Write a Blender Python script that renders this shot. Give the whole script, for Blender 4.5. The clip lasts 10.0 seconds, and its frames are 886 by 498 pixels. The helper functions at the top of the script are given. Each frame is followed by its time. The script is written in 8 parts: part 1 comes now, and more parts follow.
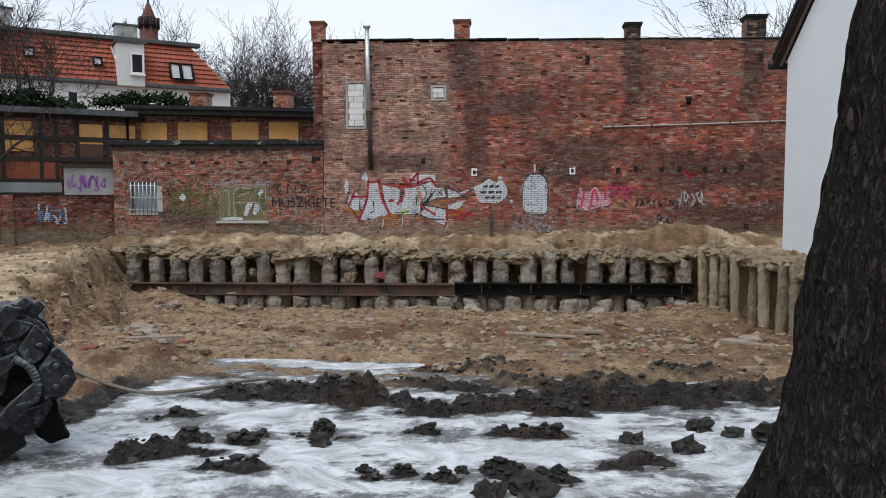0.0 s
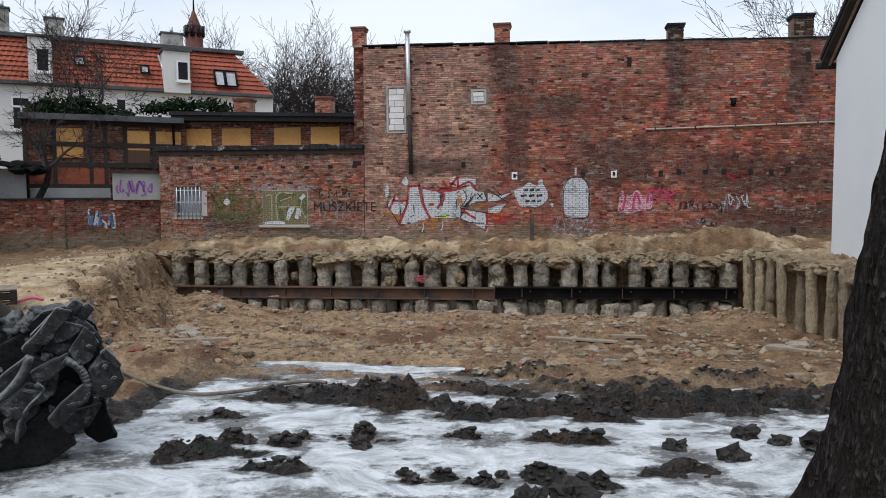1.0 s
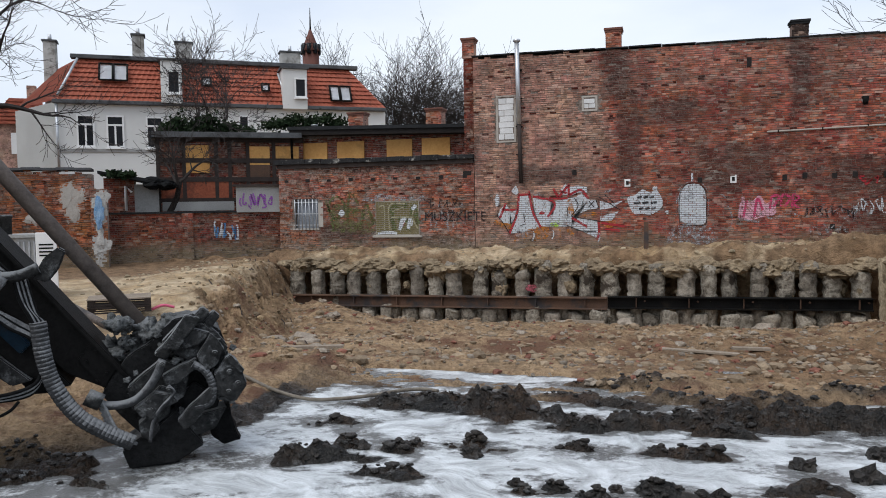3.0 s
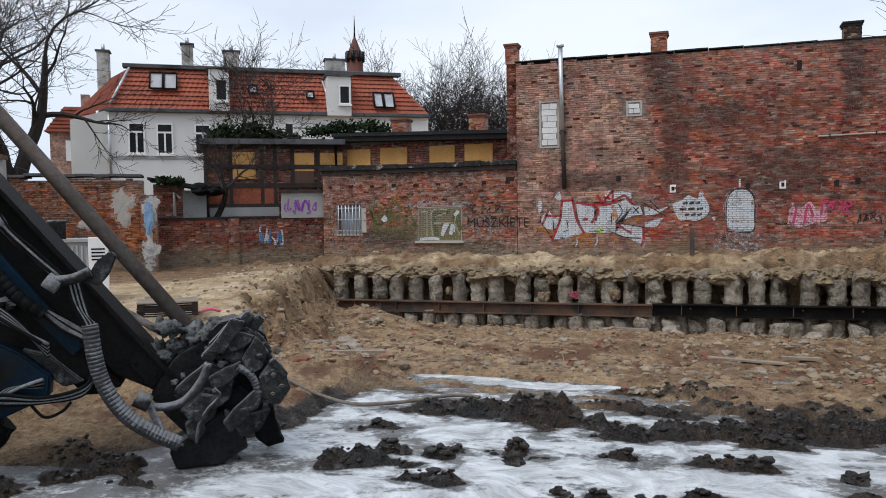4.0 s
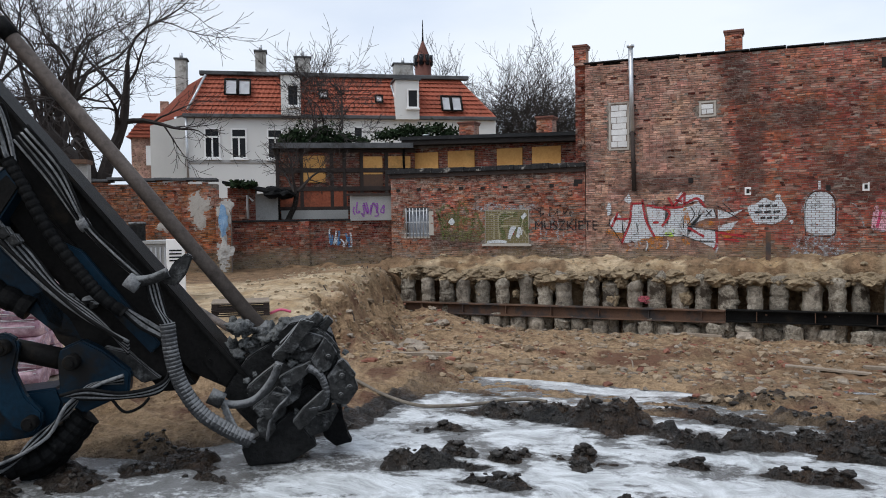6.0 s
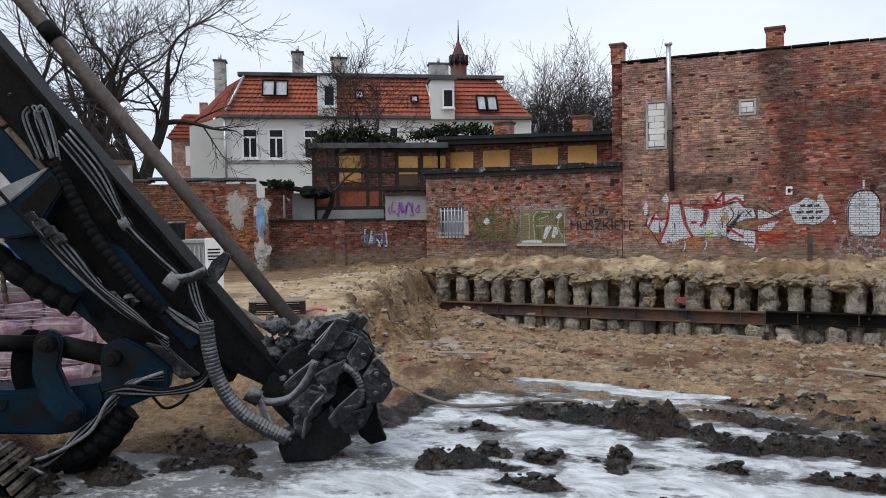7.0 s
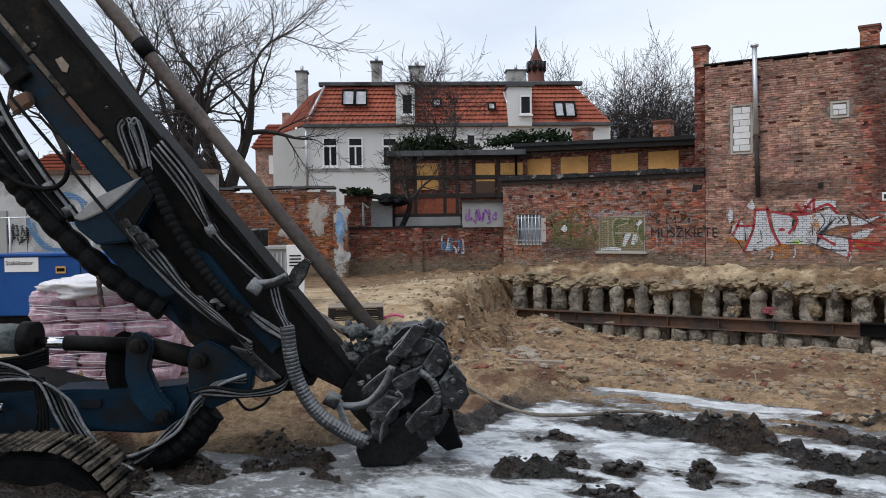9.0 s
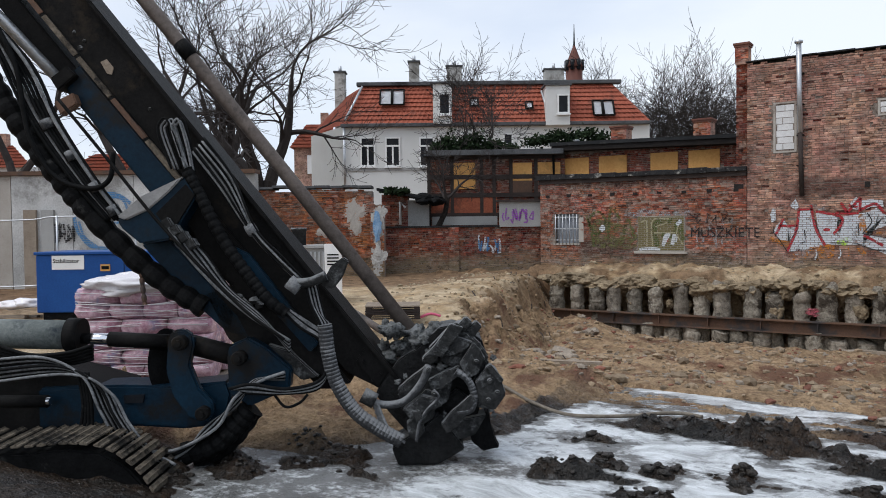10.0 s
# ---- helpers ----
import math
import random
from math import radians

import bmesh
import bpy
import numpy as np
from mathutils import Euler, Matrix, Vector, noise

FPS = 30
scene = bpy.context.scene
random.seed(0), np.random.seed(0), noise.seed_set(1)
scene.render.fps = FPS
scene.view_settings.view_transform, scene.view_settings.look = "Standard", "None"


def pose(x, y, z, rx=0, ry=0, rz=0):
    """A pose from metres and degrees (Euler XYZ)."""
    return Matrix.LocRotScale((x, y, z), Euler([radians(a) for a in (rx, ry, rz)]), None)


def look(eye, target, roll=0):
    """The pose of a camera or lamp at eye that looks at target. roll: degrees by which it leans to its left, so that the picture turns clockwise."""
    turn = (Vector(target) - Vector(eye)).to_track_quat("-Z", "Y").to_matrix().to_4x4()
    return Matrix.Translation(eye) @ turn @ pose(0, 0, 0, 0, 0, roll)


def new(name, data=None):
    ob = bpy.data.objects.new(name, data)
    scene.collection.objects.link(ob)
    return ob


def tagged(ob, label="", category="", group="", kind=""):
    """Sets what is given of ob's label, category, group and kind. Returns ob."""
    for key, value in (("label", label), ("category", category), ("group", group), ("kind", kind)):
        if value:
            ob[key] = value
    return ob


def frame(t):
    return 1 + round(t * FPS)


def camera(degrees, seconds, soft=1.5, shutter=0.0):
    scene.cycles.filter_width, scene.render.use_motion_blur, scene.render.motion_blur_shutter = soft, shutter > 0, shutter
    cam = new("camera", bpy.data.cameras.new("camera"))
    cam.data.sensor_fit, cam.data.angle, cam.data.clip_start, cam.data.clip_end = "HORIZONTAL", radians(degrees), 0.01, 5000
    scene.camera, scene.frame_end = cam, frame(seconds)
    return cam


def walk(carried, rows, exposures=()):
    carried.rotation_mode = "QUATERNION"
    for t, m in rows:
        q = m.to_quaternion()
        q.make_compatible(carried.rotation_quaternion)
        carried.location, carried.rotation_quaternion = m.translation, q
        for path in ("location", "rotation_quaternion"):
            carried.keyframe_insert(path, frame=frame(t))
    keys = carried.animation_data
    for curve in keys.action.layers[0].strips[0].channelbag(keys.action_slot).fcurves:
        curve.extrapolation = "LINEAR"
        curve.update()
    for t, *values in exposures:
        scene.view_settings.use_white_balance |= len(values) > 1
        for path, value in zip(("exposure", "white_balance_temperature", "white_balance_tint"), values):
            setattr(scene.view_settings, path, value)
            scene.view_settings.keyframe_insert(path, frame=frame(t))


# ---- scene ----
cam = camera(59.55, 10.0, soft=0.95)
EYE, TURN = 1.7, 4.5
ROWS = [
    (0.0, -0.02, -4.01, 0.04), (0.5, 1.3, -3.9, 0.08), (1.0, 2.94, -3.72, 0.24), (1.5, 4.87, -3.54, 0.44),
    (2.0, 6.88, -3.4, 0.65), (2.5, 9.09, -3.21, 0.88), (4.0, 14.2, -2.47, 0.9), (4.5, 15.51, -2.28, 0.86),
    (5.0, 16.7, -2.19, 0.85), (6.5, 20.44, -2.19, 0.8), (7.0, 21.74, -2.17, 0.76), (7.5, 22.98, -2.11, 0.72),
    (8.0, 24.23, -1.89, 0.7), (8.5, 25.85, -1.67, 0.74), (9.0, 27.42, -1.57, 0.75), (9.5, 28.84, -1.56, 0.73),
    (10.0, 30.14, -1.58, 0.65),
]
walk(cam, [(t, pose(0, 0, EYE, 90 + pitch, roll, yaw + TURN)) for t, yaw, pitch, roll in ROWS])

# ---- light: an overcast winter day ----
world = bpy.data.worlds.new("overcast")
scene.world = world
world.use_nodes = True
wn, wl = world.node_tree.nodes, world.node_tree.links
wn.clear()
sky = wn.new("ShaderNodeTexSky")
sky.sky_type, sky.sun_disc = "NISHITA", False
sky.sun_elevation, sky.sun_rotation = radians(30), radians(200)
coord = wn.new("ShaderNodeTexCoord")
mapping = wn.new("ShaderNodeMapping")
mapping.inputs["Scale"].default_value = (1.0, 1.0, 3.2)
clouds = wn.new("ShaderNodeTexNoise")
clouds.inputs["Scale"].default_value, clouds.inputs["Detail"].default_value = 1.7, 6.0
ramp = wn.new("ShaderNodeValToRGB")
ramp.color_ramp.elements[0].position, ramp.color_ramp.elements[0].color = 0.36, (0.53, 0.61, 0.755, 1)
ramp.color_ramp.elements[1].position, ramp.color_ramp.elements[1].color = 0.66, (0.765, 0.81, 0.88, 1)
sky_bg, cloud_bg, both = wn.new("ShaderNodeBackground"), wn.new("ShaderNodeBackground"), wn.new("ShaderNodeAddShader")
sky_bg.inputs[1].default_value, cloud_bg.inputs[1].default_value = 0.015, 0.86
wout = wn.new("ShaderNodeOutputWorld")
wl.new(coord.outputs["Generated"], mapping.inputs["Vector"])
wl.new(mapping.outputs[0], clouds.inputs["Vector"])
wl.new(clouds.outputs["Fac"], ramp.inputs[0])
wl.new(ramp.outputs[0], cloud_bg.inputs[0])
wl.new(sky.outputs[0], sky_bg.inputs[0])
wl.new(sky_bg.outputs[0], both.inputs[0])
wl.new(cloud_bg.outputs[0], both.inputs[1])
wl.new(both.outputs[0], wout.inputs[0])
sun = new("sun", bpy.data.lights.new("sun", "SUN"))
sun.data.energy, sun.data.angle, sun.data.color = 1.4, radians(40), (1.0, 0.985, 0.97)
sun.matrix_world = look((0, 0, 40), (10, 21, 0))
scene.view_settings.exposure = 0.35


# ---- materials ----
def material(name, c1, c2, scale=3.0, rough=0.8, bump=0.3, fine=30.0, metal=0.0, spots=None, spot_at=0.62, island=0.0, obrand=0.0, depth=0.02, spec=0.25):
    """Two colours mixed by coarse and fine noise, with relief; spots: a third colour in patches."""
    m = bpy.data.materials.new(name)
    m.use_nodes = True
    n, l = m.node_tree.nodes, m.node_tree.links
    b = n["Principled BSDF"]
    tc = n.new("ShaderNodeTexCoord")
    a, f = n.new("ShaderNodeTexNoise"), n.new("ShaderNodeTexNoise")
    a.inputs["Scale"].default_value, a.inputs["Detail"].default_value, a.inputs["Roughness"].default_value = scale, 6, 0.65
    f.inputs["Scale"].default_value, f.inputs["Detail"].default_value, f.inputs["Roughness"].default_value = fine, 5, 0.7
    l.new(tc.outputs["Object"], a.inputs["Vector"])
    l.new(tc.outputs["Object"], f.inputs["Vector"])
    mixf = n.new("ShaderNodeMath")
    mixf.operation = "ADD"
    l.new(a.outputs["Fac"], mixf.inputs[0])
    l.new(f.outputs["Fac"], mixf.inputs[1])
    r = n.new("ShaderNodeMapRange")
    r.inputs["From Min"].default_value, r.inputs["From Max"].default_value = 0.72, 1.28
    l.new(mixf.outputs[0], r.inputs["Value"])
    mix = n.new("ShaderNodeMix")
    mix.data_type = "RGBA"
    mix.inputs["A"].default_value, mix.inputs["B"].default_value = (*c1, 1), (*c2, 1)
    l.new(r.outputs["Result"], mix.inputs["Factor"])
    col = mix.outputs["Result"]
    if spots:
        s = n.new("ShaderNodeTexNoise")
        s.inputs["Scale"].default_value, s.inputs["Detail"].default_value = scale * 0.6, 8
        s.inputs["Roughness"].default_value = 0.7
        off = n.new("ShaderNodeVectorMath")
        off.inputs[1].default_value = (13.1, 4.7, 8.3)
        l.new(tc.outputs["Object"], off.inputs[0])
        l.new(off.outputs[0], s.inputs["Vector"])
        sr = n.new("ShaderNodeMapRange")
        sr.inputs["From Min"].default_value, sr.inputs["From Max"].default_value = spot_at - 0.04, spot_at + 0.06
        l.new(s.outputs["Fac"], sr.inputs["Value"])
        sm = n.new("ShaderNodeMix")
        sm.data_type = "RGBA"
        sm.inputs["B"].default_value = (*spots, 1)
        l.new(sr.outputs["Result"], sm.inputs["Factor"])
        l.new(col, sm.inputs["A"])
        col = sm.outputs["Result"]
    if island or obrand:
        g = n.new("ShaderNodeNewGeometry") if island else n.new("ShaderNodeObjectInfo")
        hv = n.new("ShaderNodeHueSaturation")
        vr = n.new("ShaderNodeMapRange")
        amt = island or obrand
        vr.inputs["To Min"].default_value, vr.inputs["To Max"].default_value = 1 - amt, 1 + amt
        l.new(g.outputs["Random Per Island"] if island else g.outputs["Random"], vr.inputs["Value"])
        l.new(vr.outputs["Result"], hv.inputs["Value"])
        l.new(col, hv.inputs["Color"])
        col = hv.outputs["Color"]
    l.new(col, b.inputs["Base Color"])
    b.inputs["Metallic"].default_value = metal
    b.inputs["Specular IOR Level"].default_value = spec
    rr = n.new("ShaderNodeMapRange")
    rr.inputs["To Min"].default_value, rr.inputs["To Max"].default_value = max(0.03, rough - 0.12), min(1, rough + 0.12)
    l.new(f.outputs["Fac"], rr.inputs["Value"])
    l.new(rr.outputs["Result"], b.inputs["Roughness"])
    if bump:
        bp = n.new("ShaderNodeBump")
        bp.inputs["Strength"].default_value, bp.inputs["Distance"].default_value = bump, depth
        l.new(mixf.outputs[0], bp.inputs["Height"])
        l.new(bp.outputs[0], b.inputs["Normal"])
    return m


def paint(name, colour, cover=0.55, scale=9.0):
    """Spray paint that has worn off the brick in places."""
    m = material(name, tuple(c * 0.75 for c in colour), colour, 5, 0.7, 0.1)
    n, l = m.node_tree.nodes, m.node_tree.links
    tc = n.new("ShaderNodeTexCoord")
    w = n.new("ShaderNodeTexNoise")
    w.inputs["Scale"].default_value, w.inputs["Detail"].default_value, w.inputs["Roughness"].default_value = scale, 7, 0.8
    l.new(tc.outputs["Object"], w.inputs["Vector"])
    r = n.new("ShaderNodeMapRange")
    r.inputs["From Min"].default_value, r.inputs["From Max"].default_value = cover - 0.06, cover + 0.06
    r.inputs["To Min"].default_value, r.inputs["To Max"].default_value = 1.0, 0.0
    l.new(w.outputs["Fac"], r.inputs["Value"])
    sp, cb, bt = n.new("ShaderNodeSeparateXYZ"), n.new("ShaderNodeCombineXYZ"), n.new("ShaderNodeTexBrick")
    l.new(tc.outputs["Object"], sp.inputs[0])
    l.new(sp.outputs["X"], cb.inputs["X"])
    l.new(sp.outputs["Z"], cb.inputs["Y"])
    l.new(cb.outputs[0], bt.inputs["Vector"])
    for key, val in (("Scale", 1.0), ("Mortar Size", 0.009), ("Mortar Smooth", 0.3), ("Brick Width", 0.22), ("Row Height", 0.067)):
        bt.inputs[key].default_value = val
    k = n.new("ShaderNodeMath")
    k.operation = "MULTIPLY_ADD"
    k.inputs[1].default_value = -0.75
    l.new(bt.outputs["Fac"], k.inputs[0])
    l.new(r.outputs["Result"], k.inputs[2])
    k.use_clamp = True
    l.new(k.outputs[0], n["Principled BSDF"].inputs["Alpha"])
    return m


def brick_material(name, c1, c2, dark, stains=(), band=None, pale=None, foot=True, single=False, grime=0.45):
    """Old brick: colour varies from brick to brick, with soot and damp in patches; stains: (x, z, half width, half height) of sooty runs."""
    m = bpy.data.materials.new(name)
    m.use_nodes = True
    n, l = m.node_tree.nodes, m.node_tree.links
    b = n["Principled BSDF"]
    g = n.new("ShaderNodeNewGeometry")
    place = g.outputs["Position"]
    sep = n.new("ShaderNodeSeparateXYZ")
    l.new(place, sep.inputs[0])

    def math(op, a, c=None, clamp=False):
        k = n.new("ShaderNodeMath")
        k.operation, k.use_clamp = op, clamp
        for i, v in enumerate((a, c)):
            if v is None:
                continue
            if isinstance(v, (int, float)):
                k.inputs[i].default_value = v
            else:
                l.new(v, k.inputs[i])
        return k.outputs[0]

    def noise_of(scale, detail=6, rough=0.65, vec=None):
        k = n.new("ShaderNodeTexNoise")
        k.inputs["Scale"].default_value, k.inputs["Detail"].default_value, k.inputs["Roughness"].default_value = scale, detail, rough
        l.new(vec or place, k.inputs["Vector"])
        return k.outputs["Fac"]

    def mixed(fac, a, c):
        k = n.new("ShaderNodeMix")
        k.data_type = "RGBA"
        l.new(fac, k.inputs["Factor"])
        for key, v in (("A", a), ("B", c)):
            if isinstance(v, tuple):
                k.inputs[key].default_value = (*v, 1)
            else:
                l.new(v, k.inputs[key])
        return k.outputs["Result"]

    def ranged(v, lo, hi, to0=0.0, to1=1.0):
        k = n.new("ShaderNodeMapRange")
        l.new(v, k.inputs["Value"])
        for key, val in (("From Min", lo), ("From Max", hi), ("To Min", to0), ("To Max", to1)):
            k.inputs[key].default_value = val
        return k.outputs["Result"]

    big, fine = noise_of(0.55, 7), noise_of(14, 6, 0.75)
    rnd = n.new("ShaderNodeObjectInfo").outputs["Random"] if single else g.outputs["Random Per Island"]
    mid = noise_of(3.1, 5, 0.7)
    col = mixed(rnd, c1, c2)
    if pale:
        edge = math("ADD", sep.outputs["X"], math("MULTIPLY", math("SUBTRACT", big, 0.5), 3.0))
        col = mixed(math("MULTIPLY", ranged(edge, pale[0] + 0.25, pale[0] - 0.25), 0.72), col, mixed(rnd, pale[1], pale[2]))
    if band:
        zz = math("ADD", sep.outputs["Z"], math("MULTIPLY", math("SUBTRACT", big, 0.5), 0.25))
        right = ranged(sep.outputs["X"], band[1] - 0.3, band[1] + 0.3)
        up = math("MULTIPLY", ranged(zz, band[0] - 0.06, band[0] + 0.06), right)
        col = mixed(math("MULTIPLY", up, 0.62), col, mixed(rnd, band[2], tuple(x * 0.75 for x in band[2])))
    other = math("FRACT", math("MULTIPLY", rnd, 17.31))
    tone = n.new("ShaderNodeHueSaturation")
    l.new(ranged(other, 0, 1, 0.72, 1.4), tone.inputs["Value"])
    l.new(col, tone.inputs["Color"])
    col = mixed(math("MULTIPLY", ranged(math("FRACT", math("MULTIPLY", rnd, 9.13)), 0.86, 0.9), 0.6), tone.outputs["Color"], (0.46, 0.33, 0.27))
    col = mixed(ranged(math("FRACT", math("MULTIPLY", rnd, 5.77)), 0.96, 0.97), col, tuple(x * 0.35 for x in c1))
    shade = n.new("ShaderNodeHueSaturation")
    l.new(math("MULTIPLY", ranged(mid, 0.3, 0.7, 0.55, 1.5), ranged(noise_of(1.1, 6, 0.7), 0.32, 0.68, 0.55, 1.45)), shade.inputs["Value"])
    shade.inputs["Saturation"].default_value = 1.14
    l.new(ranged(noise_of(1.7, 4), 0.3, 0.7, 0.485, 0.515), shade.inputs["Hue"])
    l.new(col, shade.inputs["Color"])
    col = shade.outputs["Color"]
    soot = ranged(math("ADD", big, math("MULTIPLY", fine, 0.35)), 0.68, 0.86)
    col = mixed(math("MULTIPLY", soot, 0.8), col, dark)
    for x, z, hw, hh in stains:
        dx = math("DIVIDE", math("ABSOLUTE", math("SUBTRACT", sep.outputs["X"], x)), hw)
        dz = math("DIVIDE", math("ABSOLUTE", math("SUBTRACT", sep.outputs["Z"], z)), hh)
        d = math("ADD", math("MAXIMUM", dx, dz), math("MULTIPLY", math("SUBTRACT", noise_of(2.2), 0.5), 1.6))
        col = mixed(math("MULTIPLY", ranged(d, 1.05, 0.55), 0.75), col, dark)
    low = ranged(math("ADD", sep.outputs["Z"], math("MULTIPLY", math("SUBTRACT", big, 0.5), 1.6)), 0.95, 0.35)
    if foot:
        col = mixed(math("MULTIPLY", low, 0.8), col, (0.21, 0.18, 0.115))
    col = mixed(ranged(fine, 0.57, 0.68, 0, 0.6), col, (0.4, 0.33, 0.29))
    # smeared mortar, spalled dark flecks and lime bloom, drawn out along the courses
    flat = n.new("ShaderNodeMapping")
    flat.inputs["Scale"].default_value = (0.42, 0.42, 1.0)
    l.new(place, flat.inputs["Vector"])
    smear, fleck = noise_of(7.5, 7, 0.8, flat.outputs[0]), noise_of(10.0, 6, 0.75, flat.outputs[0])
    zone = ranged(noise_of(0.8, 5, 0.7), 0.38, 0.62, 0.25, 1.0)
    col = mixed(math("MULTIPLY", math("MULTIPLY", ranged(smear, 0.48, 0.6), zone), grime), col, mixed(fine, (0.2, 0.15, 0.12), (0.56, 0.48, 0.42)))
    col = mixed(math("MULTIPLY", ranged(fleck, 0.46, 0.37), 0.8), col, tuple(x * 0.7 for x in dark))
    l.new(col, b.inputs["Base Color"])
    b.inputs["Roughness"].default_value = 0.9
    b.inputs["Specular IOR Level"].default_value = 0.15
    bp = n.new("ShaderNodeBump")
    bp.inputs["Strength"].default_value, bp.inputs["Distance"].default_value = 0.5, 0.012
    l.new(fine, bp.inputs["Height"])
    l.new(bp.outputs[0], b.inputs["Normal"])
    return m


BRICK = brick_material("old_brick", (0.2, 0.064, 0.05), (0.36, 0.138, 0.1), (0.048, 0.02, 0.017),
                       stains=((-1.3, 5.9, 0.55, 1.0), (4.0, 6.3, 0.4, 0.8), (4.05, 5.2, 0.3, 1.0), (7.7, 5.6, 0.45, 1.4), (-0.9, 3.6, 0.5, 1.6), (-3.4, 2.75, 1.6, 0.35), (6.4, 2.5, 2.9, 0.75), (2.3, 2.8, 1.5, 0.9), (7.2, 0.9, 2.2, 0.7), (0.3, 4.6, 1.0, 0.5)),
                       band=(5.29, -1.2, (0.37, 0.175, 0.135)), pale=(-1.7, (0.3, 0.19, 0.15), (0.42, 0.29, 0.23)))
BRICK_SINGLE = brick_material("old_single_brick", (0.2, 0.064, 0.05), (0.36, 0.138, 0.1), (0.048, 0.02, 0.017),
                       stains=((-1.3, 5.9, 0.55, 1.0), (4.0, 6.3, 0.4, 0.8), (4.05, 5.2, 0.3, 1.0), (7.7, 5.6, 0.45, 1.4), (-0.9, 3.6, 0.5, 1.6), (-3.4, 2.75, 1.6, 0.35), (6.4, 2.5, 2.9, 0.75), (2.3, 2.8, 1.5, 0.9), (7.2, 0.9, 2.2, 0.7), (0.3, 4.6, 1.0, 0.5)),
                       band=(5.29, -1.2, (0.37, 0.175, 0.135)), pale=(-1.7, (0.3, 0.19, 0.15), (0.42, 0.29, 0.23)), single=True)
BRICK_LOW = brick_material("weathered_brick", (0.17, 0.058, 0.042), (0.38, 0.165, 0.115), (0.035, 0.025, 0.022), stains=((-9.4, 3.2, 3.6, 0.28), (-10.5, 0.9, 1.2, 0.4), (-7.0, 0.6, 1.2, 0.35)), grime=0.95)
BRICK_DARK = brick_material("dark_brick", (0.12, 0.034, 0.026), (0.26, 0.092, 0.064), (0.03, 0.02, 0.018), grime=0.45)
BRICK_RUIN = brick_material("orange_brick", (0.24, 0.085, 0.05), (0.43, 0.19, 0.115), (0.07, 0.05, 0.04), grime=0.6)
BRICK_STACK = brick_material("chimney_brick", (0.25, 0.09, 0.065), (0.38, 0.16, 0.11), (0.04, 0.025, 0.02), foot=False)
BRICK_TAR = brick_material("tarred_brick", (0.03, 0.022, 0.02), (0.07, 0.045, 0.038), (0.02, 0.015, 0.013), foot=False, grime=0.06)
BRICK_CAP = material("weathered_brick_cap", (0.1, 0.045, 0.035), (0.24, 0.11, 0.08), 6, 0.9, 0.4)
# black for openings and the eave's underside: shade put into the colour
SHADE_BLACK = material("shade_black", (0.012, 0.01, 0.01), (0.03, 0.026, 0.024), 5, 0.95, 0.2)
MORTAR = material("lime_mortar", (0.1, 0.075, 0.06), (0.34, 0.29, 0.25), 3, 0.95, 0.5, 12)
SAND_WALL = material("sand_render", (0.33, 0.3, 0.26), (0.45, 0.42, 0.38), 1.2, 0.9, 0.2, spots=(0.22, 0.17, 0.14))
WHITE_BLOCK = material("white_block", (0.55, 0.55, 0.54), (0.72, 0.72, 0.72), 4, 0.85, 0.2, obrand=0.08)
WHITE_RENDER = material("white_render", (0.76, 0.81, 0.83), (0.85, 0.88, 0.89), 0.5, 0.85, 0.12, spots=(0.58, 0.6, 0.59), spot_at=0.66)
HOUSE_RENDER = material("house_render", (0.6, 0.6, 0.58), (0.7, 0.7, 0.68), 0.3, 0.85, 0.1, spots=(0.5, 0.5, 0.47), spot_at=0.66)
STAINED = material("stained_white_render", (0.27, 0.27, 0.26), (0.66, 0.66, 0.65), 0.9, 0.9, 0.2, spots=(0.2, 0.19, 0.175), spot_at=0.56)
CONCRETE = material("grey_concrete", (0.26, 0.26, 0.25), (0.4, 0.4, 0.39), 0.8, 0.9, 0.3, spots=(0.17, 0.165, 0.16))
PILE = material("grout_pile", (0.15, 0.125, 0.095), (0.5, 0.45, 0.37), 3, 0.95, 1.0, 12, spots=(0.07, 0.055, 0.042), spot_at=0.56, obrand=0.35, depth=0.08)
PILE_GREY = material("pale_grout_pile", (0.15, 0.128, 0.1), (0.5, 0.44, 0.36), 3.5, 0.95, 1.0, 13, spots=(0.1, 0.085, 0.07), spot_at=0.58, obrand=0.3, depth=0.08)
PILE_TAN = material("sandy_pile", (0.27, 0.21, 0.135), (0.52, 0.43, 0.3), 3, 0.95, 1.0, 12, spots=(0.16, 0.12, 0.08), spot_at=0.62, obrand=0.25, depth=0.08)
RUST = material("rusty_steel", (0.075, 0.045, 0.032), (0.15, 0.085, 0.055), 1.5, 0.7, 0.2, 25, spots=(0.05, 0.045, 0.045), spot_at=0.55)
DARK_STEEL = material("dark_steel", (0.0045, 0.0046, 0.0048), (0.016, 0.0155, 0.015), 2, 0.55, 0.25, 25, 0.0, spots=(0.03, 0.024, 0.018), spot_at=0.63, spec=0.05)
BLUE_PAINT = material("blue_paint", (0.002, 0.009, 0.018), (0.006, 0.026, 0.048), 2, 0.45, 0.15, 20, 0.0, spots=(0.012, 0.012, 0.012), spot_at=0.55, spec=0.14)


